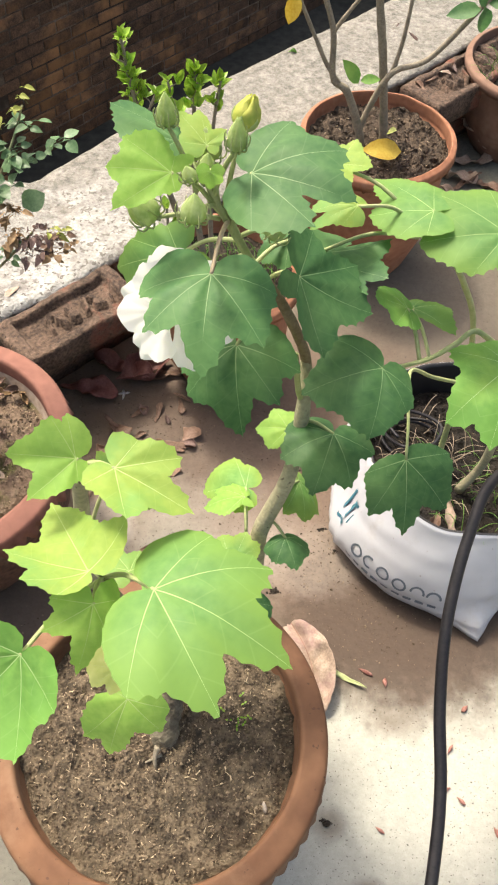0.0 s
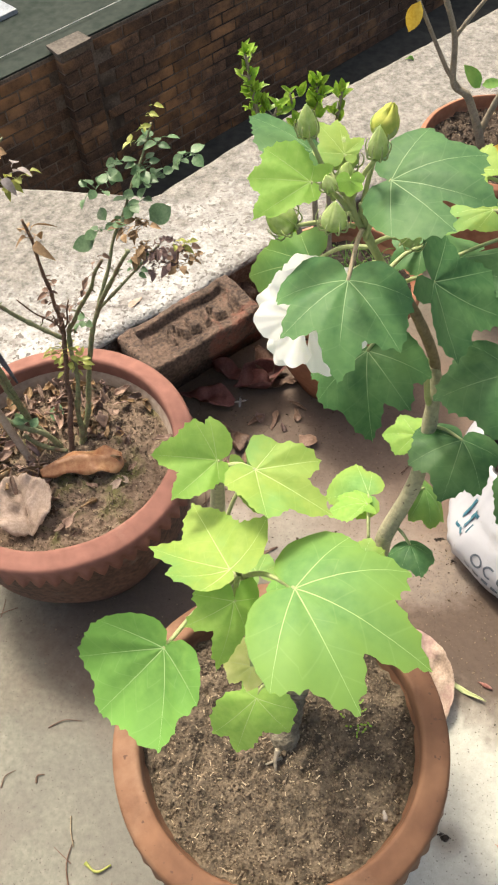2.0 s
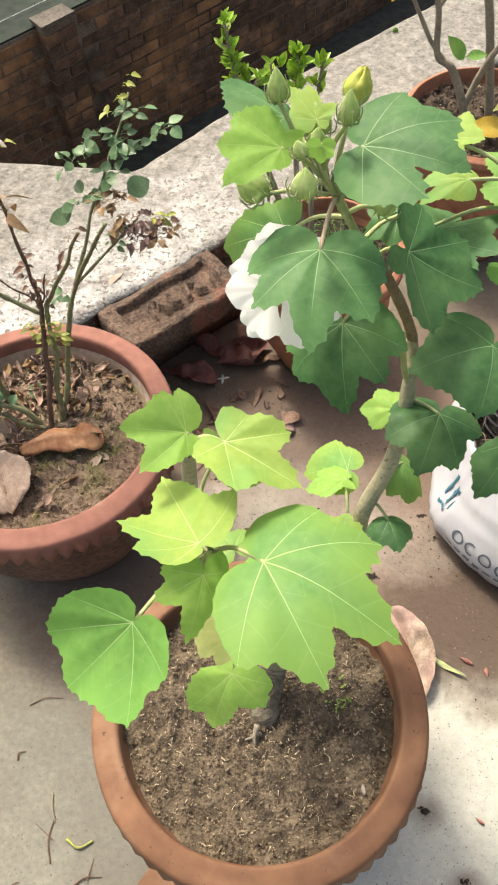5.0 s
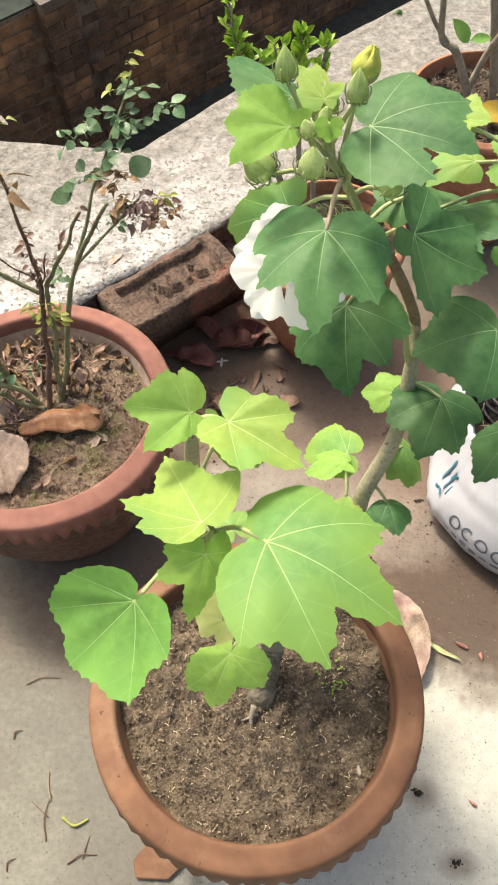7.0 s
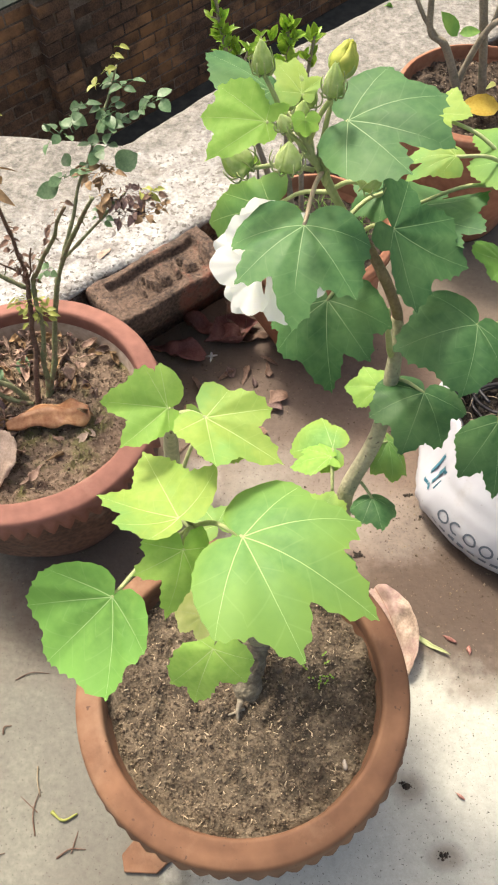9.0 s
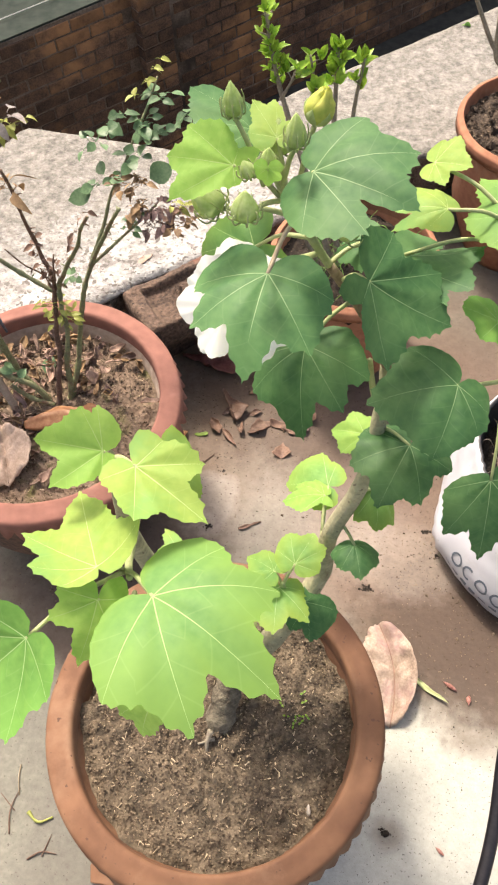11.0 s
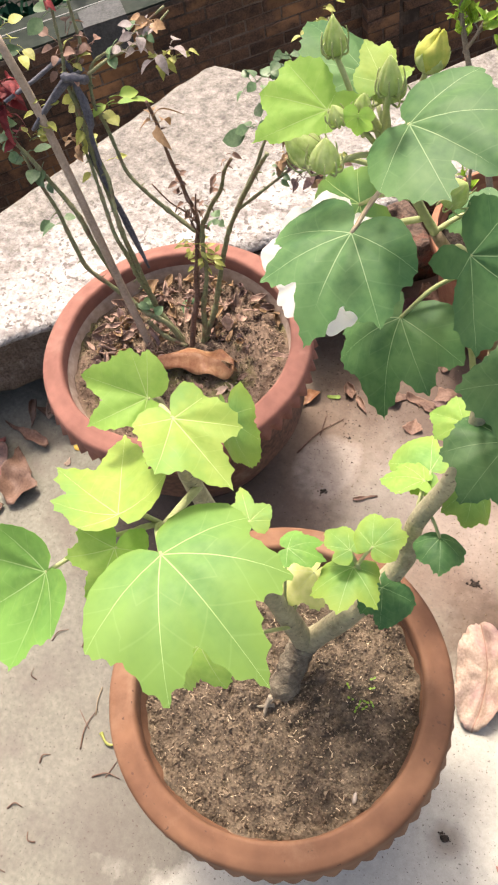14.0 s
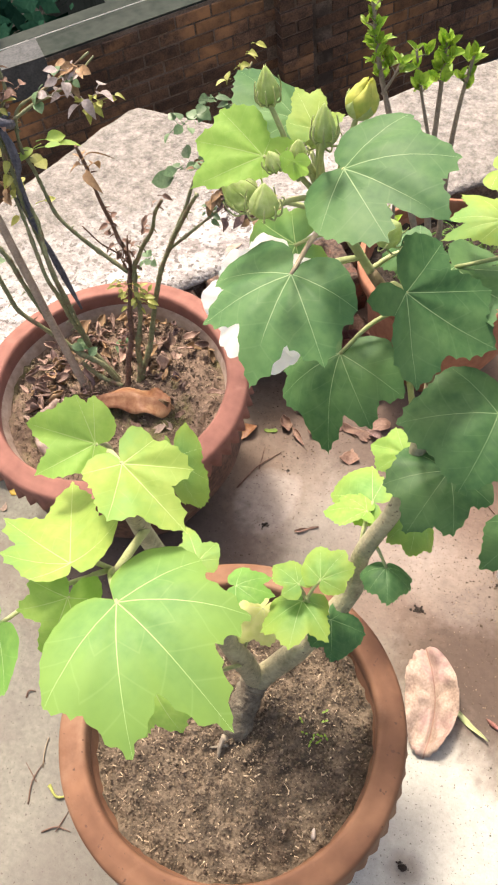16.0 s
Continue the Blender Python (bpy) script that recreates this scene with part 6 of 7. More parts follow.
leaflets((-0.325, 0.868, 0.345), (-0.01, -0.005, 0.045), 36, 0.0125, SHOOT, seed=5, spread=0.020, curl=0.5, label="yellow-green young shoots", round_=0.55)
leaflets((-0.325, 0.862, 0.43), (0.02, -0.04, 0.12), 16, 0.010, DRY_BROWN, seed=21, spread=0.010, curl=0.9, label="withered bits on the cane")
leaflets((-0.318, 0.862, 0.43), (0.08, -0.03, 0.15), 12, 0.009, DRY_BROWN, seed=22, spread=0.009, curl=0.9, label="withered bits on the cane")
leaflets((-0.46, 0.87, 0.48), (-0.02, 0.03, 0.15), 16, 0.016, SHOOT, seed=23, spread=0.022, curl=0.5, label="small yellow-green leaves")
leaflets((-0.29, 0.79, 0.645), (0.005, -0.005, 0.016), 6, 0.017, DRY_OCHRE, seed=6, spread=0.013, curl=1.0, label="dead brown leaves hanging", round_=0.85)
leaflets((-0.44, 0.905, 0.555), (0.01, 0.01, 0.01), 4, 0.026, LEAF_LIME, seed=7, spread=0.022, label="yellow-green leaves")
leaflets((-0.53, 0.82, 0.42), (0.02, -0.01, 0.0), 3, 0.024, ROSE_LEAF, seed=8, spread=0.02)
leaflets((-0.43, 0.92, 0.63), (0.055, 0.025, 0.022), 6, 0.020, ROSE_LEAF, seed=9, spread=0.018)
leaflets((-0.40, 0.93, 0.64), (0.035, 0.022, 0.016), 8, 0.018, DRY_OCHRE, seed=10, spread=0.02, curl=0.7, label="dried greyish leaves")
leaflets((-0.49, 0.91, 0.66), (0.01, 0.01, 0.05), 7, 0.022, ROSE_LEAF, seed=11, spread=0.02)
leaflets((-0.48, 0.89, 0.60), (0.0, 0.01, 0.06), 10, 0.018, DRY_BROWN, seed=12, spread=0.025, curl=0.6, label="withered brown leaves")
leaflets((-0.52, 0.83, 0.48), (-0.02, 0.0, 0.06), 8, 0.022, ROSE_LEAF, seed=13, spread=0.02)
leaflets((-0.50, 0.85, 0.66), (-0.02, 0.0, 0.02), 5, 0.024, SHOOT, seed=14, spread=0.02, label="yellowed leaves")
leaflets((-0.405, 0.80, 0.27), (-0.03, 0, 0.02), 4, 0.024, ROSE_LEAF, seed=15, spread=0.018)
leaflets((-0.545, 0.83, 0.53), (-0.01, 0, 0.06), 9, 0.02, RED_PETAL, seed=16, spread=0.014, curl=0.9, label="withered dark red petals")
leaflets((-0.495, 0.917, 0.675), (0, 0, 0.01), 6, 0.015, RED_PETAL, seed=17, spread=0.010, curl=0.9, label="withered dark red petals")

stick = thing("support_stick", "bare brown stick pushed into the rose pot", "stick", (0, 0, 0))
stem(stick, [(-0.402, 0.781, 0.20), (-0.432, 0.797, 0.33), (-0.487, 0.829, 0.566), (-0.522, 0.842, 0.678)], 0.0060, 0.0050, STICK, "shaft", seg=10, knots=0.06)
strap = thing("cloth_strip", "grey cloth strip knotted round the rose canes and stick", "tie", (0, 0, 0))
bm = bmesh.new()
for k in range(4):
    tube(bm, [(-0.522, 0.85, 0.548), (-0.497, 0.832 - 0.004 * k, 0.575), (-0.475, 0.868, 0.598 + 0.003 * k), (-0.463, 0.893, 0.606), (-0.470, 0.905, 0.60), (-0.480, 0.885, 0.598)], 0.0024, 0.002, 6, 5, 0.3, k)
tube(bm, [(-0.470, 0.890, 0.602), (-0.487, 0.892, 0.618), (-0.512, 0.862, 0.607), (-0.536, 0.826, 0.598)], 0.0032, 0.0026, 7, 5, 0.25, 9)
part("loop", bm, ROPE, strap)
bm = bmesh.new()
for k in range(3):
    tube(bm, [(-0.468, 0.882, 0.606), (-0.458 + 0.004 * k, 0.872, 0.56), (-0.452 - 0.006 * k, 0.862, 0.50), (-0.432 + 0.004 * k, 0.845, 0.42), (-0.405, 0.835, 0.34)], 0.0030, 0.0016, 6, 5, 0.4, 7 + k)
part("loose_end", bm, ROPE, strap, "long loose ends hanging down the canes")
bm = bmesh.new()
tube(bm, [(-0.481, 0.884, 0.601), (-0.466, 0.872, 0.613), (-0.456, 0.886, 0.602), (-0.468, 0.897, 0.592), (-0.479, 0.881, 0.597)], 0.006, 0.005, 8, 5, 0.3, 3)
part("knot", bm, ROPE, strap)


# ---- shrubs behind ----
def leafy_shoot(plant, points, r0, r1, count, length, seed, start=0.35, wood=GREY_STEM, leaf=SHRUB_LEAF):
    bm = bmesh.new()
    tube(bm, points, r0, r1, 7, 6, 0.15, seed)
    part("stem", bm, wood, plant)
    line = curve_points(points, 12)
    rnd = random.Random(seed)
    tufts = max(4, count // 2)
    for k in range(tufts):
        i = min(len(line) - 2, int(len(line) * (start + (1 - start) * (k + 0.5 + rnd.uniform(-0.3, 0.3)) / tufts)))
        w = (line[i + 1] - line[i]).normalized()
        side = w.orthogonal().normalized()
        side.rotate(Matrix.Rotation(k * 2.4 + rnd.uniform(-0.6, 0.6), 3, w))
        tip = line[i] + (side * rnd.uniform(0.6, 1.0) + w * rnd.uniform(0.3, 0.9)) * length * rnd.uniform(0.15, 0.60)
        if k == tufts - 1:
            tip = line[-1]
        bm = bmesh.new()
        tube(bm, [line[i], (line[i] + tip) / 2 + w * 0.001, tip], r1 * 0.8, r1 * 0.5, 5, 3)
        part("twig", bm, wood, plant)
        grow = (tip - line[i] + w * 0.012).normalized()
        for j in range(rnd.randint(3, 5)):
            out = grow.orthogonal().normalized()
            out.rotate(Matrix.Rotation(j * 1.35 + rnd.uniform(-0.5, 0.5), 3, grow))
            l = length * rnd.uniform(0.45, 0.95)
            bm = bmesh.new()
            small_leaf(bm, tip - grow * rnd.uniform(0, 0.005), out * rnd.uniform(0.35, 0.9) + grow * rnd.uniform(0.2, 1.1) + Vector((0, 0, rnd.uniform(0.1, 0.8))), grow - out * 0.4 + Vector((rnd.uniform(-0.3, 0.3), -0.2, 0.3)), l, l * rnd.uniform(0.42, 0.66), rnd.uniform(0.3, 0.9), rnd.uniform(-0.40, 0.45))
            part("leaf", bm, leaf, plant)


shrub = thing("leafy_shrub", "small shrub with glossy yellow-green leaves in the half-hidden pot", "potted plant", (0, 0, 0))
leafy_shoot(shrub, [(0.02, 1.15, 0.21), (-0.02, 1.17, 0.35), (-0.060, 1.185, 0.48), (-0.078, 1.19, 0.553), (-0.088, 1.19, 0.632)], 0.006, 0.002, 44, 0.023, 1, 0.62)
leafy_shoot(shrub, [(0.03, 1.15, 0.21), (0.01, 1.17, 0.36), (0.008, 1.19, 0.50), (0.010, 1.19, 0.585)], 0.006, 0.002, 30, 0.024, 2, 0.72)
leafy_shoot(shrub, [(0.005, 1.18, 0.43), (-0.015, 1.19, 0.50), (-0.028, 1.19, 0.57)], 0.003, 0.0015, 14, 0.025, 3, 0.5)
leafy_shoot(shrub, [(0.035, 1.16, 0.21), (0.030, 1.19, 0.40), (0.036, 1.19, 0.50), (0.046, 1.19, 0.572)], 0.005, 0.002, 12, 0.024, 4, 0.75)
leafy_shoot(shrub, [(-0.07, 1.188, 0.50), (-0.055, 1.18, 0.53), (-0.045, 1.18, 0.555)], 0.0025, 0.0015, 8, 0.024, 5, 0.4)
leafy_shoot(shrub, [(0.0, 1.15, 0.21), (-0.03, 1.14, 0.30), (-0.035, 1.15, 0.38)], 0.004, 0.002, 8, 0.022, 6, 0.5)

bare = thing("bare_shrub", "grey woody shrub with few leaves in the thin-rimmed pot", "potted plant", (0, 0, 0))
stem(bare, [(0.349, 1.50, 0.25), (0.345, 1.50, 0.30), (0.322, 1.50, 0.435), (0.300, 1.50, 0.54), (0.28, 1.50, 0.68)], 0.0088, 0.006, GREY_STEM, "stem", seed=1)
stem(bare, [(0.305, 1.475, 0.25), (0.297, 1.47, 0.30), (0.265, 1.47, 0.382), (0.236, 1.47, 0.41), (0.227, 1.47, 0.494), (0.20, 1.47, 0.57)], 0.0085, 0.0042, GREY_STEM, "stem", seed=2)
stem(bare, [(0.255, 1.47, 0.390), (0.225, 1.47, 0.43), (0.20, 1.47, 0.478), (0.16, 1.47, 0.56)], 0.0045, 0.003, GREY_STEM, "stem", seed=3)
stem(bare, [(0.227, 1.47, 0.49), (0.245, 1.47, 0.52), (0.272, 1.47, 0.56)], 0.004, 0.003, GREY_STEM, "stem", seed=4)
stem(bare, [(0.296, 1.475, 0.30), (0.31, 1.48, 0.35), (0.34, 1.48, 0.416), (0.399, 1.48, 0.445), (0.465, 1.48, 0.535), (0.50, 1.48, 0.58)], 0.006, 0.004, GREY_STEM, "stem", seed=5)
stem(bare, [(0.340, 1.485, 0.412), (0.35, 1.49, 0.47), (0.356, 1.50, 0.56)], 0.0045, 0.003, GREY_STEM, "stem", seed=6)
for k, (at, way, l, mt) in enumerate((((0.282, 1.47, 0.400), (-0.5, 0, 0.8), 0.05, LEAF_MID), ((0.285, 1.47, 0.405), (0.9, 0, 0.2), 0.035, LEAF_MID), ((0.165, 1.465, 0.555), (-0.3, -0.2, -0.8), 0.05, YELLOW_LEAF),
                                     ((0.465, 1.475, 0.535), (-0.9, 0, -0.1), 0.055, LEAF_DARK), ((0.470, 1.475, 0.540), (0.2, 0, -0.9), 0.05, LEAF_DARK), ((0.475, 1.475, 0.545), (0.7, -0.2, 0.3), 0.06, LEAF_DARK), ((0.47, 1.475, 0.54), (-0.3, -0.2, 0.9), 0.055, LEAF_DARK),
                                     ((0.375, 1.440, 0.285), (-0.9, -0.2, 0.25), 0.075, YELLOW_LEAF), ((0.347, 1.46, 0.31), (0.2, -0.5, 0.6), 0.03, LEAF_PALE))):
    bm = bmesh.new()
    small_leaf(bm, at, way, (0, -0.6, 1), l, l * 0.55, 0.25, 0.2)
    part("leaf", bm, mt, bare)


# ---- loose bricks on the parapet's inner edge ----
def frog_brick(label, s, d, z, length=0.24, width=0.112, height=0.07, turn=0.0, seed=0, strokes=True):
    """A hand-made brick with a sunk panel in its top and worn edges."""
    b = thing("brick", label, "brick", along(s, d, z), "loose bricks")
    b.rotation_euler = (0, 0, math.atan2(U.y, U.x) + turn)
    bm = bmesh.new()
    nx, ny = 84, 42
    grid = []
    for i in range(nx + 1):
        row = []
        for j in range(ny + 1):
            x, y = length * (i / nx - 0.5), width * (j / ny - 0.5)
            ex, ey = length / 2 - abs(x), width / 2 - abs(y)
            e = min(ex, ey)
            zz = height - 0.006 * max(0, 1 - e / 0.006) ** 2
            sunk = min(1, max(0, (ex - 0.026) / 0.006)) * min(1, max(0, (ey - 0.016) / 0.006))
            zz -= 0.016 * sunk
            if strokes and sunk > 0.9:
                slot = math.floor((x + 0.06) / 0.026)
                fx, fy = (x + 0.06) / 0.026 - slot, (y + 0.022) / 0.044
                slant = (0.5 + 0.35 * math.sin(3.1 * slot)) + (fy - 0.5) * 0.7 * math.cos(2.3 * slot)
                bar = abs(fx - slant) < 0.17 or (slot % 2 == 0 and abs(fy - 0.3) < 0.14 and fx < 0.8)
                zz += 0.014 if bar and -0.045 < x < 0.082 and 0.08 < fy < 0.92 else 0
            zz += 0.0025 * noise.noise((x * 60, y * 60, seed)) + 0.004 * noise.noise((x * 16, y * 16, seed + 2))
            jag = 0.004 * noise.noise((x * 25, y * 25, seed + 5))
            row.append(bm.verts.new((x + jag, y + jag, zz)))
        grid.append(row)
    for p, q in zip(grid, grid[1:]):
        for j in range(ny):
            bm.faces.new((p[j], q[j], q[j + 1], p[j + 1]))
    edge = [grid[i][0] for i in range(nx + 1)] + [grid[nx][j] for j in range(1, ny + 1)] + [grid[i][ny] for i in range(nx - 1, -1, -1)] + [grid[0][j] for j in range(ny - 1, 0, -1)]
    last = edge
    for h in (0.6, 0.2, 0.0):
        low = [bm.verts.new((v.co.x * (1 if h else 0.985) + 0.002 * noise.noise((v.co.x * 50, v.co.y * 50, h * 9)), v.co.y * (1 if h else 0.97), height * h)) for v in edge]
        for k in range(len(edge)):
            bm.faces.new((low[k], low[(k + 1) % len(edge)], last[(k + 1) % len(edge)], last[k]))
        last = low
    bm.faces.new(last[::-1])
    part("clay_body", bm, BRICK_TOP, b)
    return b


def bearer(s, d, label, height=0.097):
    """Lower brick laid flat, on which an upper one rests."""
    b = frog_brick(label, s, d, 0.0, 0.24, 0.112, height, 0.0, 30, False)
    return b


frog_brick("weathered red brick with a stamped hollow, at the parapet edge", 0.590, 0.962, 0.134, 0.24, 0.112, 0.052, seed=1)
frog_brick("broken brick crusted with old mortar beside the rose pot", 0.375, 0.972, 0.100, 0.15, 0.13, 0.075, 0.05, 8, False)
bearer(0.385, 1.045, "dark brick lying under the broken brick", 0.099)
bearer(0.64, 1.045, "dark brick supporting the stamped brick", 0.133)
frog_brick("weathered brick with a hollow full of earth, behind the thin-rimmed pot", 1.650, 1.000, 0.128, 0.24, 0.112, 0.062, seed=2)
bearer(1.650, 1.058, "dark brick supporting the hollow brick", 0.127)
frog_brick("weathered brick end at the parapet, behind the brownish pot", 1.905, 1.000, 0.118, seed=3)
bearer(1.905, 1.055, "dark brick supporting the end brick", 0.117)
bearer(0.90, 1.045, "dark brick lying in shade under the parapet slab")


# ---- fallen leaves and bits ----
def dry_leaf(label, at, turn, length, width, material, curl=0.5, lift=0.0, seed=0, tilt=(0, 0), lobed=False):
    """A dead leaf, cupped and curled, with a midrib."""
    rnd = random.Random(seed)
    bm = bmesh.new()
    rows = []
    n, mcount = 16, 8
    for i in range(n + 1):
        u = i / n
        w = width / 2 * (math.sin(math.pi * min(1, max(0, 0.02 + 0.97 * u)) ** 0.75) ** 0.85)
        w *= 1 + (0.12 * math.sin(17 * u + seed) if lobed else 0.05 * math.sin(23 * u + seed))
        row = []
        for j in range(mcount + 1):
            v = j / (mcount / 2) - 1
            a = curl * 2.2 * v * (0.45 + 0.85 * math.sin(2.2 * u + seed) ** 2)
            r = w / max(0.3, curl * 2.2)
            x = r * math.sin(a) if curl > 0.05 else w * v
            z = r * (1 - math.cos(a)) if curl > 0.05 else 0
            z += 0.10 * length * curl * math.sin(2.6 * u + seed) + 0.03 * length * math.sin(9 * u + 3 * v + seed) * abs(v) + 0.02 * length * rnd.uniform(-1, 1) * abs(v)
            row.append(bm.verts.new((x, length * (u - 0.5), z)))
        rows.append(row)
    for p, q in zip(rows, rows[1:]):
        for j in range(mcount):
            bm.faces.new((p[j], p[j + 1], q[j + 1], q[j]))
    turned = Euler((radians(tilt[0]), radians(tilt[1]), radians(turn))).to_matrix()
    for v in bm.verts:
        v.co = turned @ v.co
    for v in bm.verts:
        v.co += 0.24 * width * curl ** 0.5 * Vector((noise.noise(v.co * 32 + Vector((seed, 0, 0))), noise.noise(v.co * 32 + Vector((0, seed, 0))), 1.9 * noise.noise(v.co * 38 + Vector((0, 0, seed)))))
    low = min(v.co.z for v in bm.verts)
    for v in bm.verts:
        v.co.z -= low
    ob = part("fallen_leaf", bm, material)
    ob.location = Vector(at) + Vector((0, 0, 0.0005 + lift))
    md = ob.modifiers.new("thick", "SOLIDIFY")
    md.thickness = 0.0006
    return tagged(ob, label, "dead leaf", "fallen dead leaves")


S2 = 0.212      # top of the rose pot's soil
bm = bmesh.new()
rows = []
for i in range(25):
    u = i / 24
    w = 0.033 * (0.05 + 0.88 * math.sin(math.pi * (0.06 + 0.70 * u)) ** 0.8) * (1 + 0.12 * math.sin(13 * u))
    row = []
    for j in range(9):
        v = j / 4 - 1
        ruffle = 0.0150 * math.sin(15 * u + 2 * v) * u * u * (0.3 + 0.7 * abs(v)) + 0.0015 * noise.noise((u * 9, v * 3, 2))
        row.append(bm.verts.new((0.122 * (u - 0.5), v * w * 0.80 + 0.006 * math.sin(5 * u), 0.006 + 0.013 * math.sin(math.pi * (0.15 + 0.75 * u)) - abs(v) * w * (0.62 - 0.35 * u) + 0.0035 * math.exp(-(v / 0.12) ** 2) + ruffle)))
    rows.append(row)
for p, q in zip(rows, rows[1:]):
    for j in range(8):
        bm.faces.new((p[j], q[j], q[j + 1], p[j + 1]))
low = min(v.co.z for v in bm.verts)
for v in bm.verts:
    v.co.z -= low
ob = part("fallen_leaf", bm, DRY_ORANGE)
ob.location, ob.rotation_euler = (-0.322, 0.772, S2), (radians(-6), 0, radians(20))
ob.modifiers.new("thick", "SOLIDIFY").thickness = 0.0008
tagged(ob, "glossy orange-brown dead leaf arched over the rose pot's soil", "dead leaf", "fallen dead leaves")
def broad_dead_leaf(label, at, turn, length, width, material, teeth, tilt, seed, sway=0.0):
    """A broad oval dead leaf with a sunk midrib and a wrinkled blade."""
    bm = bmesh.new()
    rnd = random.Random(seed)
    rim = []
    for k in range(60):
        a = 2 * math.pi * k / 60
        r = 1 + teeth * (rnd.uniform(-1, 1) if k % 2 else 0.6) + 0.05 * math.sin(3 * a + seed)
        rim.append((0.5 * width * r * math.sin(a) * (1 - 0.12 * math.cos(a)), 0.5 * length * r * math.cos(a)))

    def high(x, y):
        rib = 0.30 * abs(x) - 0.0025 * math.exp(-(x / 0.003) ** 2) + 0.0036 * abs(math.sin(math.pi * (y - 0.7 * abs(x)) / 0.021)) * min(1, abs(x) / 0.01)
        return rib + 0.0110 * noise.noise((x * 42, y * 42, seed)) + 0.0060 * noise.noise((x * 110, y * 60, seed + 3)) + 0.009 * noise.noise((x * 18, y * 18, seed + 7))

    lay, lay2 = bm.verts.layers.float.new("rib"), bm.verts.layers.float.new("side_rib")

    def point(x, y):
        v = bm.verts.new((x * (0.88 if x > 0 else 1.0) + sway * math.sin(math.pi * (y / length + 0.5)), y, high(x, y) + (0.25 * x if x > 0 else 0)))
        v[lay], v[lay2] = 1000.0 - abs(x) / 0.0011, (y - 0.7 * abs(x)) / 0.021 + 9
        return v

    centre = point(0, 0)
    rings = [[point(x * f, y * f) for x, y in rim] for f in (k / 10 for k in range(1, 11))]
    for i in range(60):
        bm.faces.new((centre, rings[0][i], rings[0][(i + 1) % 60]))
        for p, q in zip(rings, rings[1:]):
            bm.faces.new((p[i], q[i], q[(i + 1) % 60], p[(i + 1) % 60]))
    spin = Euler((radians(tilt[0]), radians(tilt[1]), radians(turn))).to_matrix()
    for v in bm.verts:
        v.co = spin @ v.co
    low = min(v.co.z for v in bm.verts)
    for v in bm.verts:
        v.co.z -= low
    ob = part("fallen_leaf", bm, material)
    ob.location = at
    ob.modifiers.new("thick", "SOLIDIFY").thickness = 0.0006
    return tagged(ob, label, "dead leaf", "fallen dead leaves")


broad_dead_leaf("pale tan broad dead leaf with toothed edge on soil", (-0.395, 0.702, S2), 25, 0.101, 0.088, DRY_TAN, 0.035, (7, 5), 3)
dry_leaf("small greenish dead leaf on the rose pot's soil", (-0.272, 0.745, S2), -40, 0.032, 0.014, DRY_TAN, 0.3, 0, 3)
dry_leaf("small tan dead leaf on the rose pot's soil", (-0.262, 0.760, S2), 60, 0.026, 0.010, DRY_TAN, 0.4, 0, 4)
rnd = random.Random(11)
for k in range(170):
    a, r = rnd.uniform(0.75, 3.9) if k % 6 else rnd.uniform(0, 6.28), 0.150 * rnd.uniform(0.12, 1) ** 0.6
    kind = rnd.random()
    dry_leaf("small curled brown dead leaf on the rose pot's soil", (-0.350 + r * math.cos(a), 0.793 + r * math.sin(a) * 0.95, S2 + rnd.uniform(0, 0.014)), rnd.uniform(0, 360), rnd.uniform(0.016, 0.034), rnd.uniform(0.012, 0.024),
             DRY_LITTER if kind < 0.62 else DRY_TAN if kind < 0.66 else DRY_OCHRE if kind < 0.92 else DRY_PURPLE, rnd.uniform(0.5, 1.1), 0, 50 + k, (rnd.uniform(-40, 40), rnd.uniform(-40, 40)))
bm = bmesh.new()
small_leaf(bm, (-0.385, 0.855, S2 + 0.012), (0.3, 0.9, 0.5), (0, -0.7, 1), 0.028, 0.022, 0.1, 0.1)
tagged(part("green_leaf", bm, ROSE_LEAF), "single round green leaf on the rose pot's soil", "leaf")

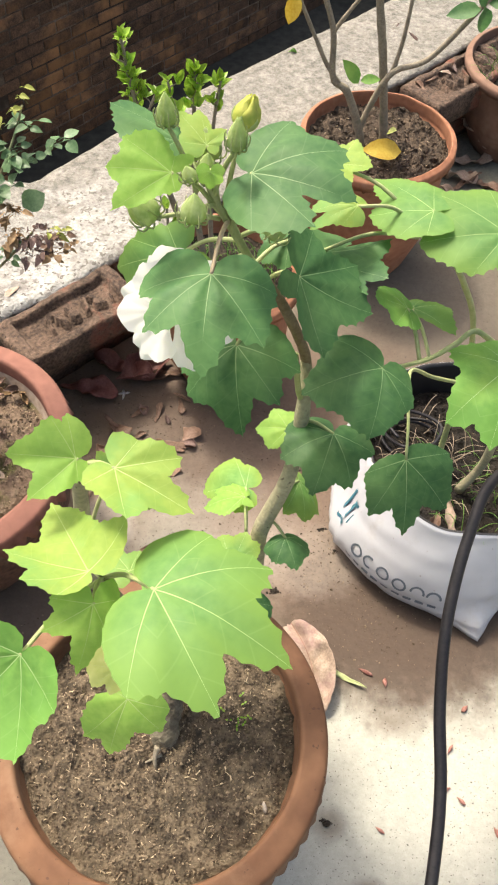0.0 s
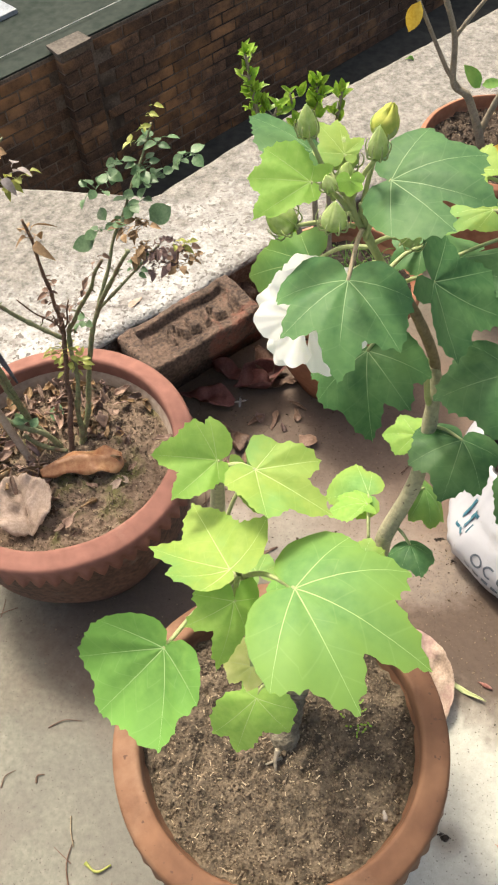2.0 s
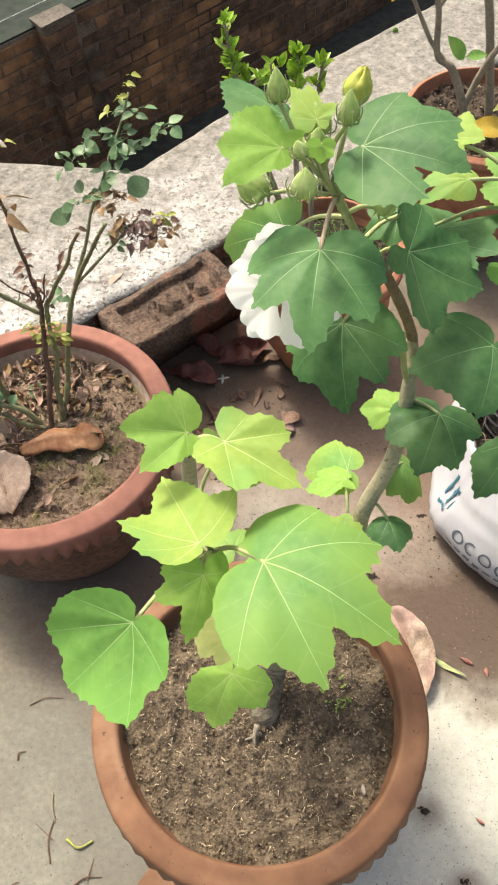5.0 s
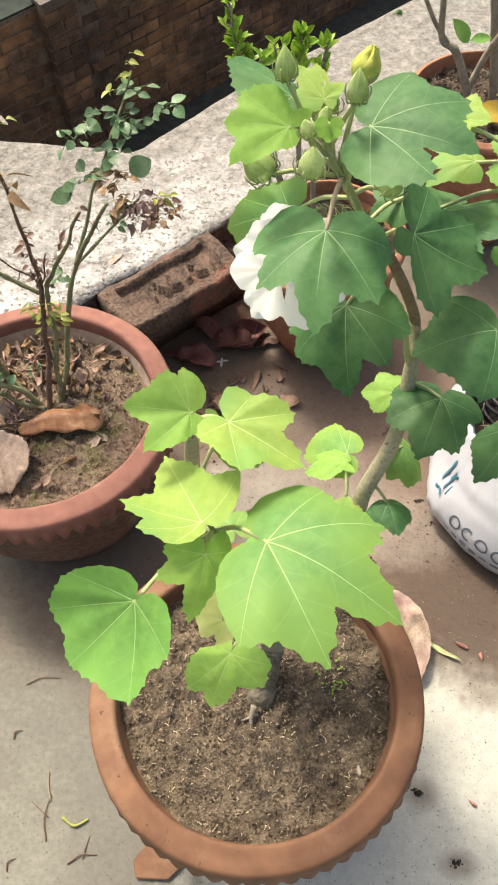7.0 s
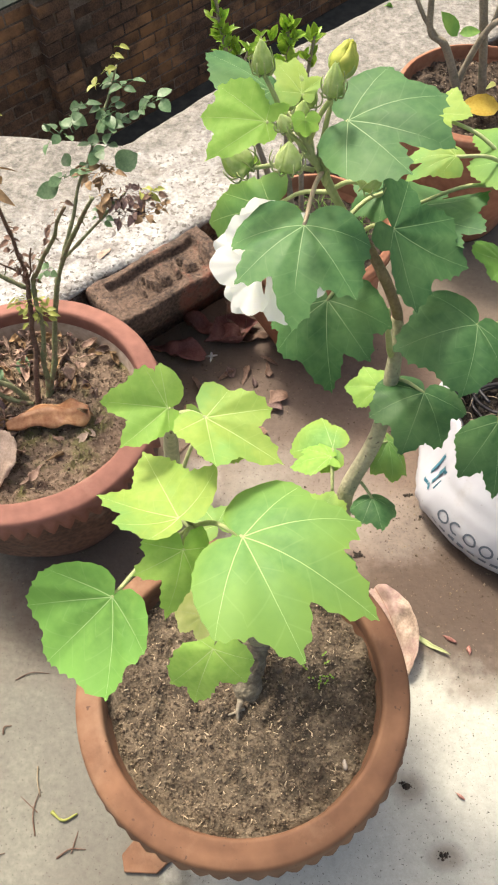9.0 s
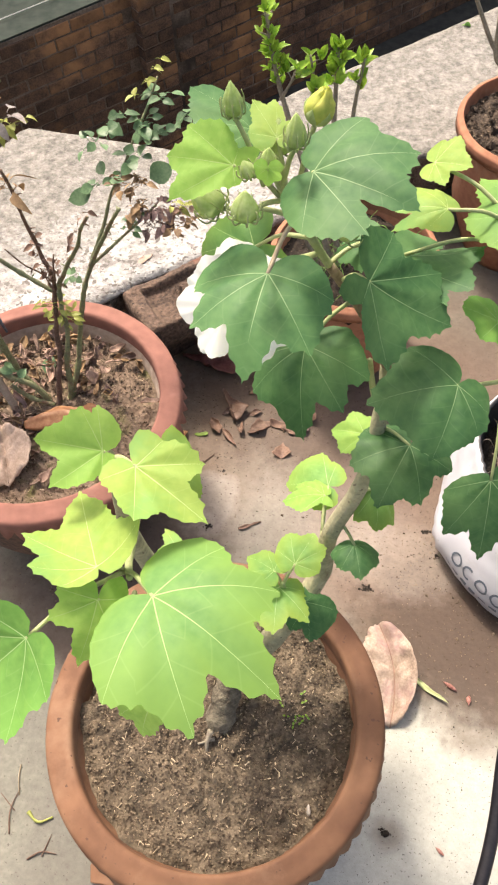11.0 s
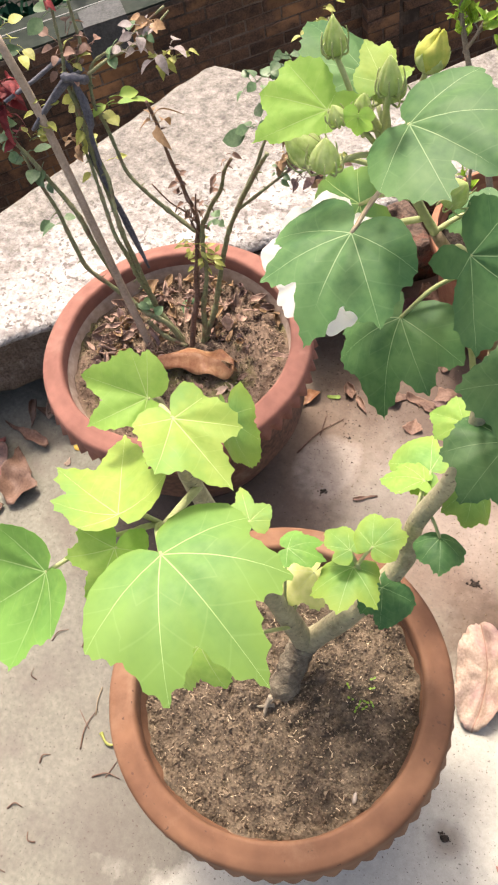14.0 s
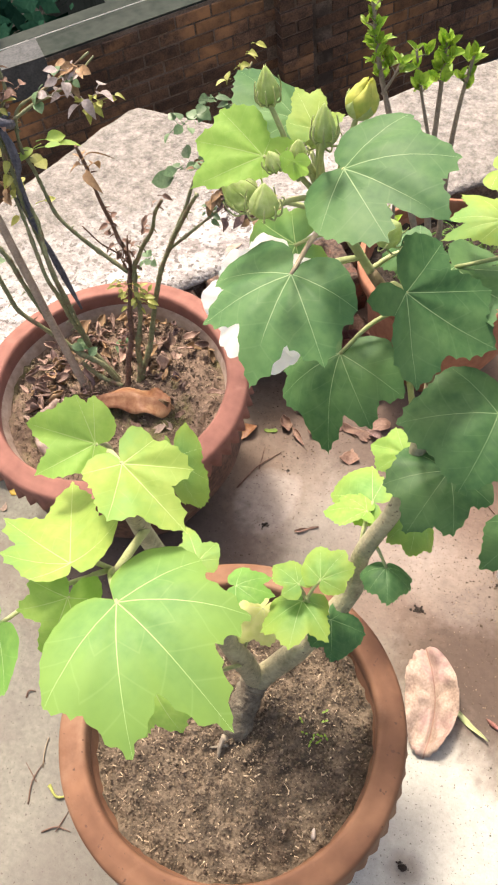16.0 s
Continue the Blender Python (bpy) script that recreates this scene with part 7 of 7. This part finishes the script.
broad_dead_leaf("big crinkled pink-beige dead leaf lying beside the hibiscus pot", (0.190, 0.556, 0.0), 13, 0.150, 0.080, DRY_BLUSH, 0.026, (5, -10), 5, 0.014)
FLOOR_LEAVES = (
    ("dry curled pale leaf on the soil in the bag", (0.412, 0.752, 0.124), 4, 0.066, 0.026, DRY_TAN, 0.7, (6, 0)),
    ("dry brown leaf on the soil in the bag", (0.388, 0.742, 0.124), -20, 0.045, 0.018, DRY_BROWN, 0.6, (6, 0)),
    ("flat dark red dead leaf on the floor", (-0.195, 1.085, 0.0), 80, 0.115, 0.055, DRY_RED, 0.25, (0, 6)),
    ("curled dark red dead leaf in the shade", (-0.135, 1.135, 0.0), 65, 0.125, 0.070, DRY_RED, 0.45, (0, 10)),
    ("dark red dead leaf folded under the loose brick", (-0.095, 1.125, 0.004), 120, 0.115, 0.060, DRY_RED, 0.5, (6, -8)),
    ("crumpled brown dead leaf on the muddy floor", (-0.134, 0.995, 0.0), 35, 0.075, 0.048, DRY_BROWN, 0.55, (4, 8)),
    ("curled brown dead leaf by the half-hidden pot", (-0.06, 1.12, 0.0), 110, 0.08, 0.04, DRY_BROWN, 0.6, (0, 5)),
    ("dark crumpled dead leaf in the shade", (-0.09, 1.17, 0.0), 20, 0.07, 0.05, DRY_BROWN, 0.7, (10, 0)),
    ("brown dead leaf beside the rose pot", (-0.212, 0.905, 0.0), 160, 0.045, 0.024, DRY_ORANGE, 0.3, (10, 25)),
    ("small yellow-green fallen leaf", (-0.175, 0.925, 0.0), 100, 0.022, 0.016, LEAF_LIME, 0.2, (0, 0)),
    ("brown crumpled dead leaf", (-0.155, 0.945, 0.0), 40, 0.04, 0.024, DRY_BROWN, 0.7, (0, 12)),
    ("reddish-brown small round dead leaf", (-0.028, 0.915, 0.0), 10, 0.032, 0.028, DRY_BROWN, 0.22, (0, 0)),
    ("brown crumpled dead leaf", (-0.035, 0.965, 0.0), 70, 0.055, 0.036, DRY_BROWN, 0.45, (0, 0)),
    ("brown crumpled dead leaf", (-0.075, 0.955, 0.0), 120, 0.05, 0.030, DRY_BROWN, 0.40, (0, 0)),
    ("brown crumpled dead leaf", (0.0, 0.985, 0.0), 150, 0.045, 0.030, DRY_BROWN, 0.35, (0, 0)),
    ("narrow dark dead leaf", (-0.055, 0.762, 0.0), -60, 0.040, 0.011, DRY_BROWN, 0.6, (0, 0)),
    ("long green and brown dead leaf blade", (0.252, 0.545, 0.0), 62, 0.075, 0.010, STEM_GREEN, 0.4, (0, 0)),
    ("crumpled copper-brown dead leaf", (-0.622, 0.585, 0.0), 25, 0.115, 0.06, DRY_BROWN, 0.40, (0, 15)),
    ("flat dark red dead leaf", (-0.675, 0.590, 0.0), 15, 0.10, 0.06, DRY_RED, 0.25, (0, 0)),
    ("brown-black crumpled dead leaf", (-0.640, 0.495, 0.0), 150, 0.085, 0.045, DRY_BROWN, 0.42, (0, 0)),
    ("large brown dead leaf under the parapet", (-0.605, 0.735, 0.0), 110, 0.13, 0.075, DRY_BROWN, 0.3, (0, 8)),
    ("dark dead leaf under the parapet", (-0.655, 0.665, 0.0), 80, 0.11, 0.028, DRY_BROWN, 0.4, (0, 0)),
    ("greyish dead leaf under the parapet", (-0.575, 0.70, 0.0), 70, 0.05, 0.022, DRY_TAN, 0.5, (0, 0)),
    ("small bright yellow fallen leaf", (-0.555, 0.675, 0.0), 80, 0.018, 0.010, YELLOW_LEAF, 0.3, (0, 0)),
    ("small tan fallen leaf", (-0.555, 0.645, 0.0), 10, 0.018, 0.012, DRY_TAN, 0.3, (0, 0)),
    ("tan curled dead leaf by the thin-rimmed pot", (0.555, 1.66, 0.0), 40, 0.09, 0.045, DRY_TAN, 0.6, (0, 10)),
    ("large tan dead leaf standing by the brownish pot", (0.655, 1.845, 0.0), 70, 0.145, 0.085, DRY_TAN, 0.4, (30, 0)),
    ("brown curled dead leaf by the thin-rimmed pot", (0.60, 1.72, 0.0), 120, 0.09, 0.04, DRY_BROWN, 0.6, (0, 0)),
    ("pale pinkish dead leaf among others", (0.575, 1.735, 0.0), 60, 0.11, 0.07, DRY_BLUSH, 0.5, (0, 10)),
    ("brown dead leaf among others", (0.60, 1.64, 0.0), 20, 0.07, 0.04, DRY_BROWN, 0.5, (0, 0)),
    ("brown dead leaf among others", (0.66, 1.70, 0.0), 60, 0.08, 0.05, DRY_BROWN, 0.4, (0, 0)),
    ("tan flat dead leaf between the pots", (0.625, 1.790, 0.0), 100, 0.10, 0.06, DRY_TAN, 0.3, (0, 8)),
    ("brown leaf scrap in the hollow of the brick", (0.468, 1.812, 0.182), 40, 0.045, 0.014, DRY_BROWN, 0.6, (0, 0)),
    ("pale leaf scrap in the hollow of the brick", (0.530, 1.868, 0.182), 60, 0.040, 0.010, DRY_TAN, 0.5, (0, 0)),
    ("brown leaf scrap in the hollow of the brick", (0.500, 1.840, 0.182), 110, 0.032, 0.013, DRY_BROWN, 0.7, (0, 0)),
    ("dark leaf scrap in the hollow of the brick", (0.555, 1.893, 0.182), 20, 0.036, 0.014, DRY_PURPLE, 0.6, (0, 0)),
    ("dark dried flower on the parapet", (0.474, 2.003, 0.188), 30, 0.034, 0.012, DRY_PURPLE, 0.9, (0, 0)),
    ("thin dry leaf scrap on the parapet", (0.440, 2.045, 0.188), -40, 0.030, 0.006, DRY_PURPLE, 0.8, (0, 0)),
    ("pale thin dead leaf lying on the parapet", (-0.314, 1.142, 0.188), -40, 0.045, 0.018, DRY_TAN, 0.1, (0, 0)),
    ("small green fallen bud on the parapet", (0.192, 1.92, 0.189), 80, 0.022, 0.010, LEAF_LIME, 0.8, (0, 0)),
)
for k, (label, at, turn, l, w, mt, curl, tilt) in enumerate(FLOOR_LEAVES):
    dry_leaf(label, at, turn, l, w, mt, curl, 0, 100 + k, tilt, mt in (DRY_TAN, DRY_BROWN))


rnd = random.Random(31)
for k in range(10):
    s, d = rnd.uniform(-0.16, 0.16), rnd.uniform(0.86, 0.99)
    p = along(s, d)
    dry_leaf("brown dead leaf in the litter under the parapet", (p.x, p.y, 0.001 * k), rnd.uniform(0, 360), rnd.uniform(0.045, 0.095), rnd.uniform(0.022, 0.045), (DRY_BROWN, DRY_BROWN, DRY_TAN, DRY_PURPLE)[k % 4], rnd.uniform(0.2, 0.7), 0, 300 + k, (rnd.uniform(-8, 8), rnd.uniform(-10, 10)))
for k in range(12):
    x, y = rnd.uniform(-0.16, 0.03), rnd.uniform(0.92, 1.08)
    dry_leaf("small crumpled brown dead leaf on the muddy floor", (x, y, 0), rnd.uniform(0, 360), rnd.uniform(0.018, 0.05), rnd.uniform(0.012, 0.024), (DRY_BROWN, DRY_PURPLE, DRY_BROWN)[k % 3], rnd.uniform(0.4, 0.8), 0, 330 + k, (rnd.uniform(-12, 12), rnd.uniform(-12, 12)))


def bit(name, label, category, at, size, material, seed, flat=0.6, group="", tail=0.0):
    """A small lumpy bit on the floor."""
    bm = bmesh.new()
    bmesh.ops.create_icosphere(bm, subdivisions=2, radius=1)
    rnd = random.Random(seed)
    sx, sy = size * rnd.uniform(0.8, 1.5), size * rnd.uniform(0.5, 0.9)
    for v in bm.verts:
        j = 1 + 0.35 * noise.noise(v.co * 2 + Vector((seed, 0, 0))) + 0.28 * noise.noise(v.co * 5 + Vector((seed, 3, 0)))
        thin = 1 - tail * max(0, v.co.x) ** 0.7
        v.co = Vector((v.co.x * sx * j * (1 + tail), v.co.y * sy * j * thin, v.co.z * size * flat * j * thin))
    low = min(v.co.z for v in bm.verts)
    for v in bm.verts:
        v.co.z -= low
    ob = part(name, bm, material)
    ob.location, ob.rotation_euler = at, (0, 0, rnd.uniform(0, 6.3))
    return tagged(ob, label, category, group)


for k, (x, y, z) in enumerate(((0.285, 0.554, 0), (0.314, 0.537, 0), (0.385, 0.384, 0), (0.407, 0.370, 0), (0.289, 0.331, 0), (0.452, 0.326, 0), (0.294, 0.800, 0), (0.40, 0.44, 0), (0.43, 0.50, 0))):
    bit("fallen_bud", "small dried pink flower bud on the floor", "fallen bud", (x, y, z), 0.0044, PINK_BIT, k, 0.7, "fallen flower buds", 0.85)
for k, (x, y, s) in enumerate(((0.217, 0.339, 0.010), (0.262, 0.255, 0.009), (-0.121, 0.750, 0.008), (-0.120, 0.857, 0.004), (0.147, 0.685, 0.010), (0.23, 0.80, 0.008), (0.25, 0.76, 0.006))):
    rnd = random.Random(20 + k)
    bm = bmesh.new()
    for i in range(26):
        g = s * rnd.uniform(0.07, 0.26) * (1.9 if i == 0 else 1)
        dx, dy = (rnd.gauss(0, 0.42 * s), rnd.gauss(0, 0.30 * s)) if i else (0, 0)
        lump = bmesh.ops.create_icosphere(bm, subdivisions=1, radius=g)["verts"]
        for v in lump:
            v.co = v.co * rnd.uniform(0.45, 1.4)
            v.co.z *= 0.45
        low = min(v.co.z for v in lump)
        for v in lump:
            v.co += Vector((dx, dy, -low))
    ob = part("dirt_crumbs", bm, SOIL_DARK, smooth=False)
    ob.location = (x, y, 0)
    tagged(ob, "small heap of dark dirt crumbs on the floor", "dirt", "dirt crumbs")


def grit(label, clusters, size, material, seed):
    """Loose grains strewn over the floor, thickest in the middle of each patch."""
    rnd = random.Random(seed)
    verts, faces = [], []
    for x0, y0, sx, sy, count in clusters:
        for _ in range(count):
            x, y = rnd.gauss(x0, sx), rnd.gauss(y0, sy)
            g = size * rnd.uniform(0.4, 1.0) * (1.9 if rnd.random() < 0.06 else 1)
            turn, i = rnd.uniform(0, 6.3), len(verts)
            c, d = math.cos(turn) * g, math.sin(turn) * g
            w = rnd.uniform(0.45, 0.9)
            verts += [(x + c, y + d, 0.0004), (x - d * w, y + c * w, 0.0004), (x - c, y - d, 0.0004), (x + d * w, y - c * w, 0.0004), (x + c * 0.2, y, 0.0004 + g * rnd.uniform(0.5, 1.0))]
            faces += [(i, i + 1, i + 4), (i + 1, i + 2, i + 4), (i + 2, i + 3, i + 4), (i + 3, i, i + 4)]
    me = bpy.data.meshes.new("grit")
    me.from_pydata(verts, [], faces)
    me.materials.append(material)
    tagged(new("grit", me), label, "grit", kind="stuff")


grit("brown crumbs of soil strewn over the muddy floor", ((-0.24, 0.60, 0.10, 0.035, 320), (-0.13, 0.66, 0.05, 0.05, 90), (-0.18, 0.93, 0.06, 0.05, 120), (0.29, 0.62, 0.06, 0.06, 260), (0.25, 0.76, 0.06, 0.05, 120), (-0.05, 1.02, 0.10, 0.05, 240), (0.10, 0.82, 0.12, 0.08, 60)), 0.0019, CRUMB, 3)
grit("tiny black specks of grit on the pale floor", ((0.36, 0.30, 0.16, 0.12, 300), (0.05, 0.12, 0.16, 0.05, 260), (-0.33, 0.30, 0.16, 0.16, 70), (0.02, 0.80, 0.14, 0.10, 50)), 0.0010, SOIL_DARK, 4)
bm = bmesh.new()
slab_between(bm, [Vector((-0.128 + 0.036 * r * math.cos(a), 0.222 + 0.024 * r * math.sin(a), 0)) for a, r in ((0.2, 1.0), (1.2, 0.85), (2.1, 1.1), (3.0, 0.95), (3.9, 1.05), (5.3, 0.8))], 0.001, 0.008)
bmesh.ops.bevel(bm, geom=bm.edges[:], offset=0.0012, segments=1, affect="EDGES")
tagged(part("pot_shard", bm, CLAY, smooth=False), "flat broken piece of brown clay pot on the floor", "pot shard")
bit("pebble", "small grey pebble on the hibiscus pot's soil", "pebble", (0.118, 0.300, 0.274), 0.005, OLD_CONCRETE, 42, 0.7)
bm = bmesh.new()
for k in range(5):
    a = k * 1.25
    small_leaf(bm, (-0.395, 0.170, 0.003), (math.cos(a), math.sin(a), 0.1 + 0.3 * (k % 2)), (0, 0.3, 1), 0.010 + 0.002 * (k % 3), 0.006, 0.4, 0.5)
tagged(part("fallen_blossom", bm, PETAL), "tiny white fallen blossom on the floor", "blossom")
bm = bmesh.new()
for k in range(4):
    a = 0.4 + k * 1.4
    small_leaf(bm, (-0.127, 1.077, 0.003), (math.cos(a), math.sin(a), 0.2), (0, 0, 1), 0.012, 0.005, 0.3, 0.3)
tagged(part("fallen_blossom", bm, PETAL), "tiny white fallen blossom by the bricks", "blossom")


def twig(label, points, r):
    bm = bmesh.new()
    tube(bm, points, r, r * 0.5, 6, 5, 0.2, 1)
    tagged(part("twig", bm, DEAD_STEM), label, "twig", "dry twigs")


def floor_twig(x, y, turn, length, r=0.0016, fork=True):
    c, s = math.cos(radians(turn)), math.sin(radians(turn))
    twig("dry brown twig on the floor", [(x, y, r), (x + c * length * 0.5 - s * 0.006, y + s * length * 0.5 + c * 0.006, r + 0.002), (x + c * length, y + s * length, r)], r)
    if fork:
        twig("dry brown twig on the floor", [(x + c * length * 0.5, y + s * length * 0.5, r + 0.002), (x + c * length * 0.7 - s * 0.015, y + s * length * 0.7 + c * 0.015, r), (x + c * length * 0.85 - s * 0.026, y + s * length * 0.85 + c * 0.026, r)], r * 0.7)


floor_twig(-0.19, 0.80, 62, 0.10)
floor_twig(-0.285, 0.24, 95, 0.06, 0.0012)
floor_twig(-0.25, 0.215, 20, 0.04, 0.0014)
floor_twig(-0.41, 0.36, 60, 0.03, 0.001, False)
floor_twig(-0.36, 0.45, 15, 0.05, 0.001, False)
bm = bmesh.new()
tube(bm, [(-0.268, 0.272, 0.002), (-0.250, 0.262, 0.004), (-0.232, 0.272, 0.003)], 0.0022, 0.0014, 6, 5, 0.4, 2)
tagged(part("twig", bm, SHOOT), "short yellow-green stalk on the floor", "twig", "dry twigs")
bm = bmesh.new()
tube(bm, [(-0.300, 0.330, 0.002), (-0.296, 0.310, 0.003), (-0.288, 0.290, 0.002)], 0.0011, 0.0008, 6, 5)
tagged(part("twig", bm, CHAFF), "thin pale straw on the floor", "twig", "dry twigs")
floor_twig(-0.50, 0.60, 40, 0.06, 0.0012)
rnd = random.Random(91)
for x, y in ((-0.40, 0.10), (-0.34, 0.13), (-0.37, 0.06), (-0.31, 0.05), (-0.44, 0.22), (-0.40, 0.30), (-0.47, 0.33), (-0.36, 0.37), (-0.33, 0.20), (-0.28, 0.11), (-0.45, 0.14), (-0.25, 0.04)):
    floor_twig(x, y, rnd.uniform(0, 180), rnd.uniform(0.009, 0.022), rnd.uniform(0.0008, 0.0015), False)
floor_twig(0.17, 0.93, 30, 0.05, 0.0012)
floor_twig(0.22, 0.88, 120, 0.04, 0.0012)

# grit scattered over the floor
rnd = random.Random(77)
verts, faces = [], []
for _ in range(4500):
    x, y = rnd.uniform(-0.8, 0.9), rnd.uniform(-0.05, 1.5)
    g = rnd.uniform(0.0003, 0.0010) * (2.0 if rnd.random() < 0.03 else 1)
    i = len(verts)
    for v in ((1, 0, 0.2), (-0.5, 0.8, 0.2), (-0.5, -0.8, 0.2), (0, 0, 1.2)):
        verts.append((x + g * v[0] * rnd.uniform(0.6, 1.3), y + g * v[1] * rnd.uniform(0.6, 1.3), g * v[2]))
    faces += [(i, i + 1, i + 3), (i + 1, i + 2, i + 3), (i + 2, i, i + 3)]
me = bpy.data.meshes.new("grit")
me.from_pydata(verts, [], faces)
me.materials.append(SOIL_DARK)
tagged(new("grit", me), "dark grit and crumbs scattered over the floor", "grit", kind="stuff")


verts, faces = [], []
for _ in range(3000):
    x, y = (rnd.gauss(0.27, 0.14), rnd.gauss(0.74, 0.13)) if rnd.random() < 0.6 else (rnd.gauss(-0.10, 0.16), rnd.gauss(0.98, 0.12))
    if math.hypot(x, y - 0.372) < 0.125 or math.hypot(x + 0.356, y - 0.783) < 0.14:
        continue
    g = rnd.uniform(0.0006, 0.0014) * (2.0 if rnd.random() < 0.05 else 1)
    i = len(verts)
    for v in ((1, 0, 0.2), (-0.5, 0.8, 0.2), (-0.5, -0.8, 0.2), (0, 0, 1.2)):
        verts.append((x + g * v[0] * rnd.uniform(0.6, 1.3), y + g * v[1] * rnd.uniform(0.6, 1.3), g * v[2]))
    faces += [(i, i + 1, i + 3), (i + 1, i + 2, i + 3), (i + 2, i, i + 3)]
me = bpy.data.meshes.new("mud_crumbs")
me.from_pydata(verts, [], faces)
me.materials.append(CRUMB)
tagged(new("mud_crumbs", me), "crumbs of dried mud round the pots", "mud", kind="stuff")


# ---- cable ----
bm = bmesh.new()
tube(bm, [(1.0, 1.0, 1.6), (0.62, 0.80, 0.80), (0.45, 0.62, 0.52), (0.374, 0.615, 0.462), (0.343, 0.561, 0.418), (0.319, 0.479, 0.369), (0.308, 0.395, 0.334), (0.304, 0.313, 0.309), (0.289, 0.229, 0.289), (0.24, 0.02, 0.24), (0.22, -0.20, 0.03), (0.30, -0.5, 0.011), (0.7, -0.9, 0.011)], 0.0068, 0.0068, 14, 8)
tagged(part("hanging_hose", bm, CABLE), "thick black rubber hose hanging in a loose bend to the floor", "hose")

# ---- beyond the wall ----
bm = bmesh.new()
tube(bm, [yard(-8, WALL_D + 0.15, WALL_TOP + 0.06), yard(0, WALL_D + 0.20, WALL_TOP + 0.03), yard(9, WALL_D + 0.10, WALL_TOP + 0.05)], 0.0028, 0.0028, 6, 8)
tagged(part("wire", bm, WIRE), "thin pale wire strung above the yard wall", "wire")

rnd = random.Random(9)
bm = bmesh.new()
for k in range(7000):
    s, d = rnd.uniform(-8, 1.4), WALL_D + rnd.uniform(0.5, 4.5)
    c = yard(s, d, GROUND + rnd.uniform(0.3, 1.5) * (0.7 + 0.5 * noise.noise((s * 0.7, d, 0))))
    w = Vector((rnd.uniform(-1, 1), rnd.uniform(-1, 1), rnd.uniform(-0.2, 0.9)))
    l = rnd.uniform(0.08, 0.2)
    y = w.normalized()
    x = y.orthogonal().normalized()
    a, b, e, f = (bm.verts.new(c + q) for q in (Vector((0, 0, 0)), y * l * 0.5 + x * l * 0.3, y * l, y * l * 0.5 - x * l * 0.3))
    bm.faces.new((a, b, e, f))
tagged(part("undergrowth", bm, FAR_GREEN, smooth=False), "dark green undergrowth beyond the terrace", "undergrowth", kind="stuff")


# ---- yard wall of bricks ----
bm = bmesh.new()
slab_between(bm, [yard(-14, WALL_D + 0.004), yard(16, WALL_D + 0.004), yard(16, WALL_D + 0.24), yard(-14, WALL_D + 0.24)], GROUND, WALL_TOP)
yard_wall = tagged(part("wall_yard", bm, MORTAR, smooth=False), "old brick yard wall with dark mortar, far below", "wall", kind="structure")

def brick_mesh(lx, ly, lz, seed):
    bm = bmesh.new()
    box(bm, 0, lx, 0, ly, 0, lz)
    bmesh.ops.bevel(bm, geom=bm.edges[:], offset=0.004, segments=1, affect="EDGES")
    for v in bm.verts:
        v.co += Vector([0.004 * noise.noise(v.co * 20 + Vector((seed, k, 0))) for k in range(3)])
    return mesh_of(bm, "brick", BRICK, False)


FACES = [brick_mesh(0.228, 0.10, 0.072, k) for k in range(5)]
TURN_W = math.atan2(WU.y, WU.x)
course, pitch = 0.0845, 0.24
rows = int((WALL_TOP + 0.01 - GROUND) / course)
rest = bmesh.new()
rnd = random.Random(21)
count = 0
for r in range(rows):
    for i in range(-14, 40):
        s = i * pitch + (0.12 if r % 2 else 0)
        z = GROUND + 0.006 + r * course
        off = rnd.uniform(-0.007, 0.001)
        if 2.45 < s + 0.12 < 2.78:
            continue
        if 0.3 < s < 5.6 and z > -2.75 and count < 290:
            b = new("brick", FACES[rnd.randrange(5)])
            b.parent = yard_wall
            b.location, b.rotation_euler = yard(s, WALL_D + off, z), (0, 0, TURN_W)
            count += 1
        elif -3.2 < s < 8.5:
            m = Matrix.Translation(yard(s, WALL_D + off, z)) @ Matrix.Rotation(TURN_W, 4, "Z")
            box(rest, 0, 0.228, 0, 0.10, 0, 0.072, m)
tagged(part("brickwork", rest, BRICK, yard_wall, "further bricks of the yard wall", False), kind="stuff")
pier = tagged(thing("brick_pier", "square brick pier in the yard wall with a cement cap", "pier"), kind="")
HEADERS = [brick_mesh(0.106, 0.10, 0.072, 9 + k) for k in range(3)]
for r in range(rows):
    z = GROUND + 0.006 + r * course
    for s, kinds in (((2.46, FACES),) if r % 2 else ((2.46, HEADERS), (2.582, HEADERS))):
        b = new("brick", kinds[rnd.randrange(3)])
        b.parent = pier
        b.location, b.rotation_euler = yard(s, WALL_D - 0.088 + rnd.uniform(-0.004, 0.004), z), (0, 0, TURN_W)
bm = bmesh.new()
slab_between(bm, [yard(2.464, WALL_D - 0.076), yard(2.684, WALL_D - 0.076), yard(2.684, WALL_D + 0.01), yard(2.464, WALL_D + 0.01)], GROUND, WALL_TOP + 0.03)
part("core", bm, MORTAR, pier, "grey mortar", False)
bm = bmesh.new()
slab_between(bm, [yard(2.44, WALL_D - 0.105), yard(2.695, WALL_D - 0.10), yard(2.690, WALL_D + 0.035), yard(2.45, WALL_D + 0.045)], WALL_TOP + 0.032, WALL_TOP + 0.055)
part("cap", bm, DARK_CEMENT, pier, "cement cap", False)
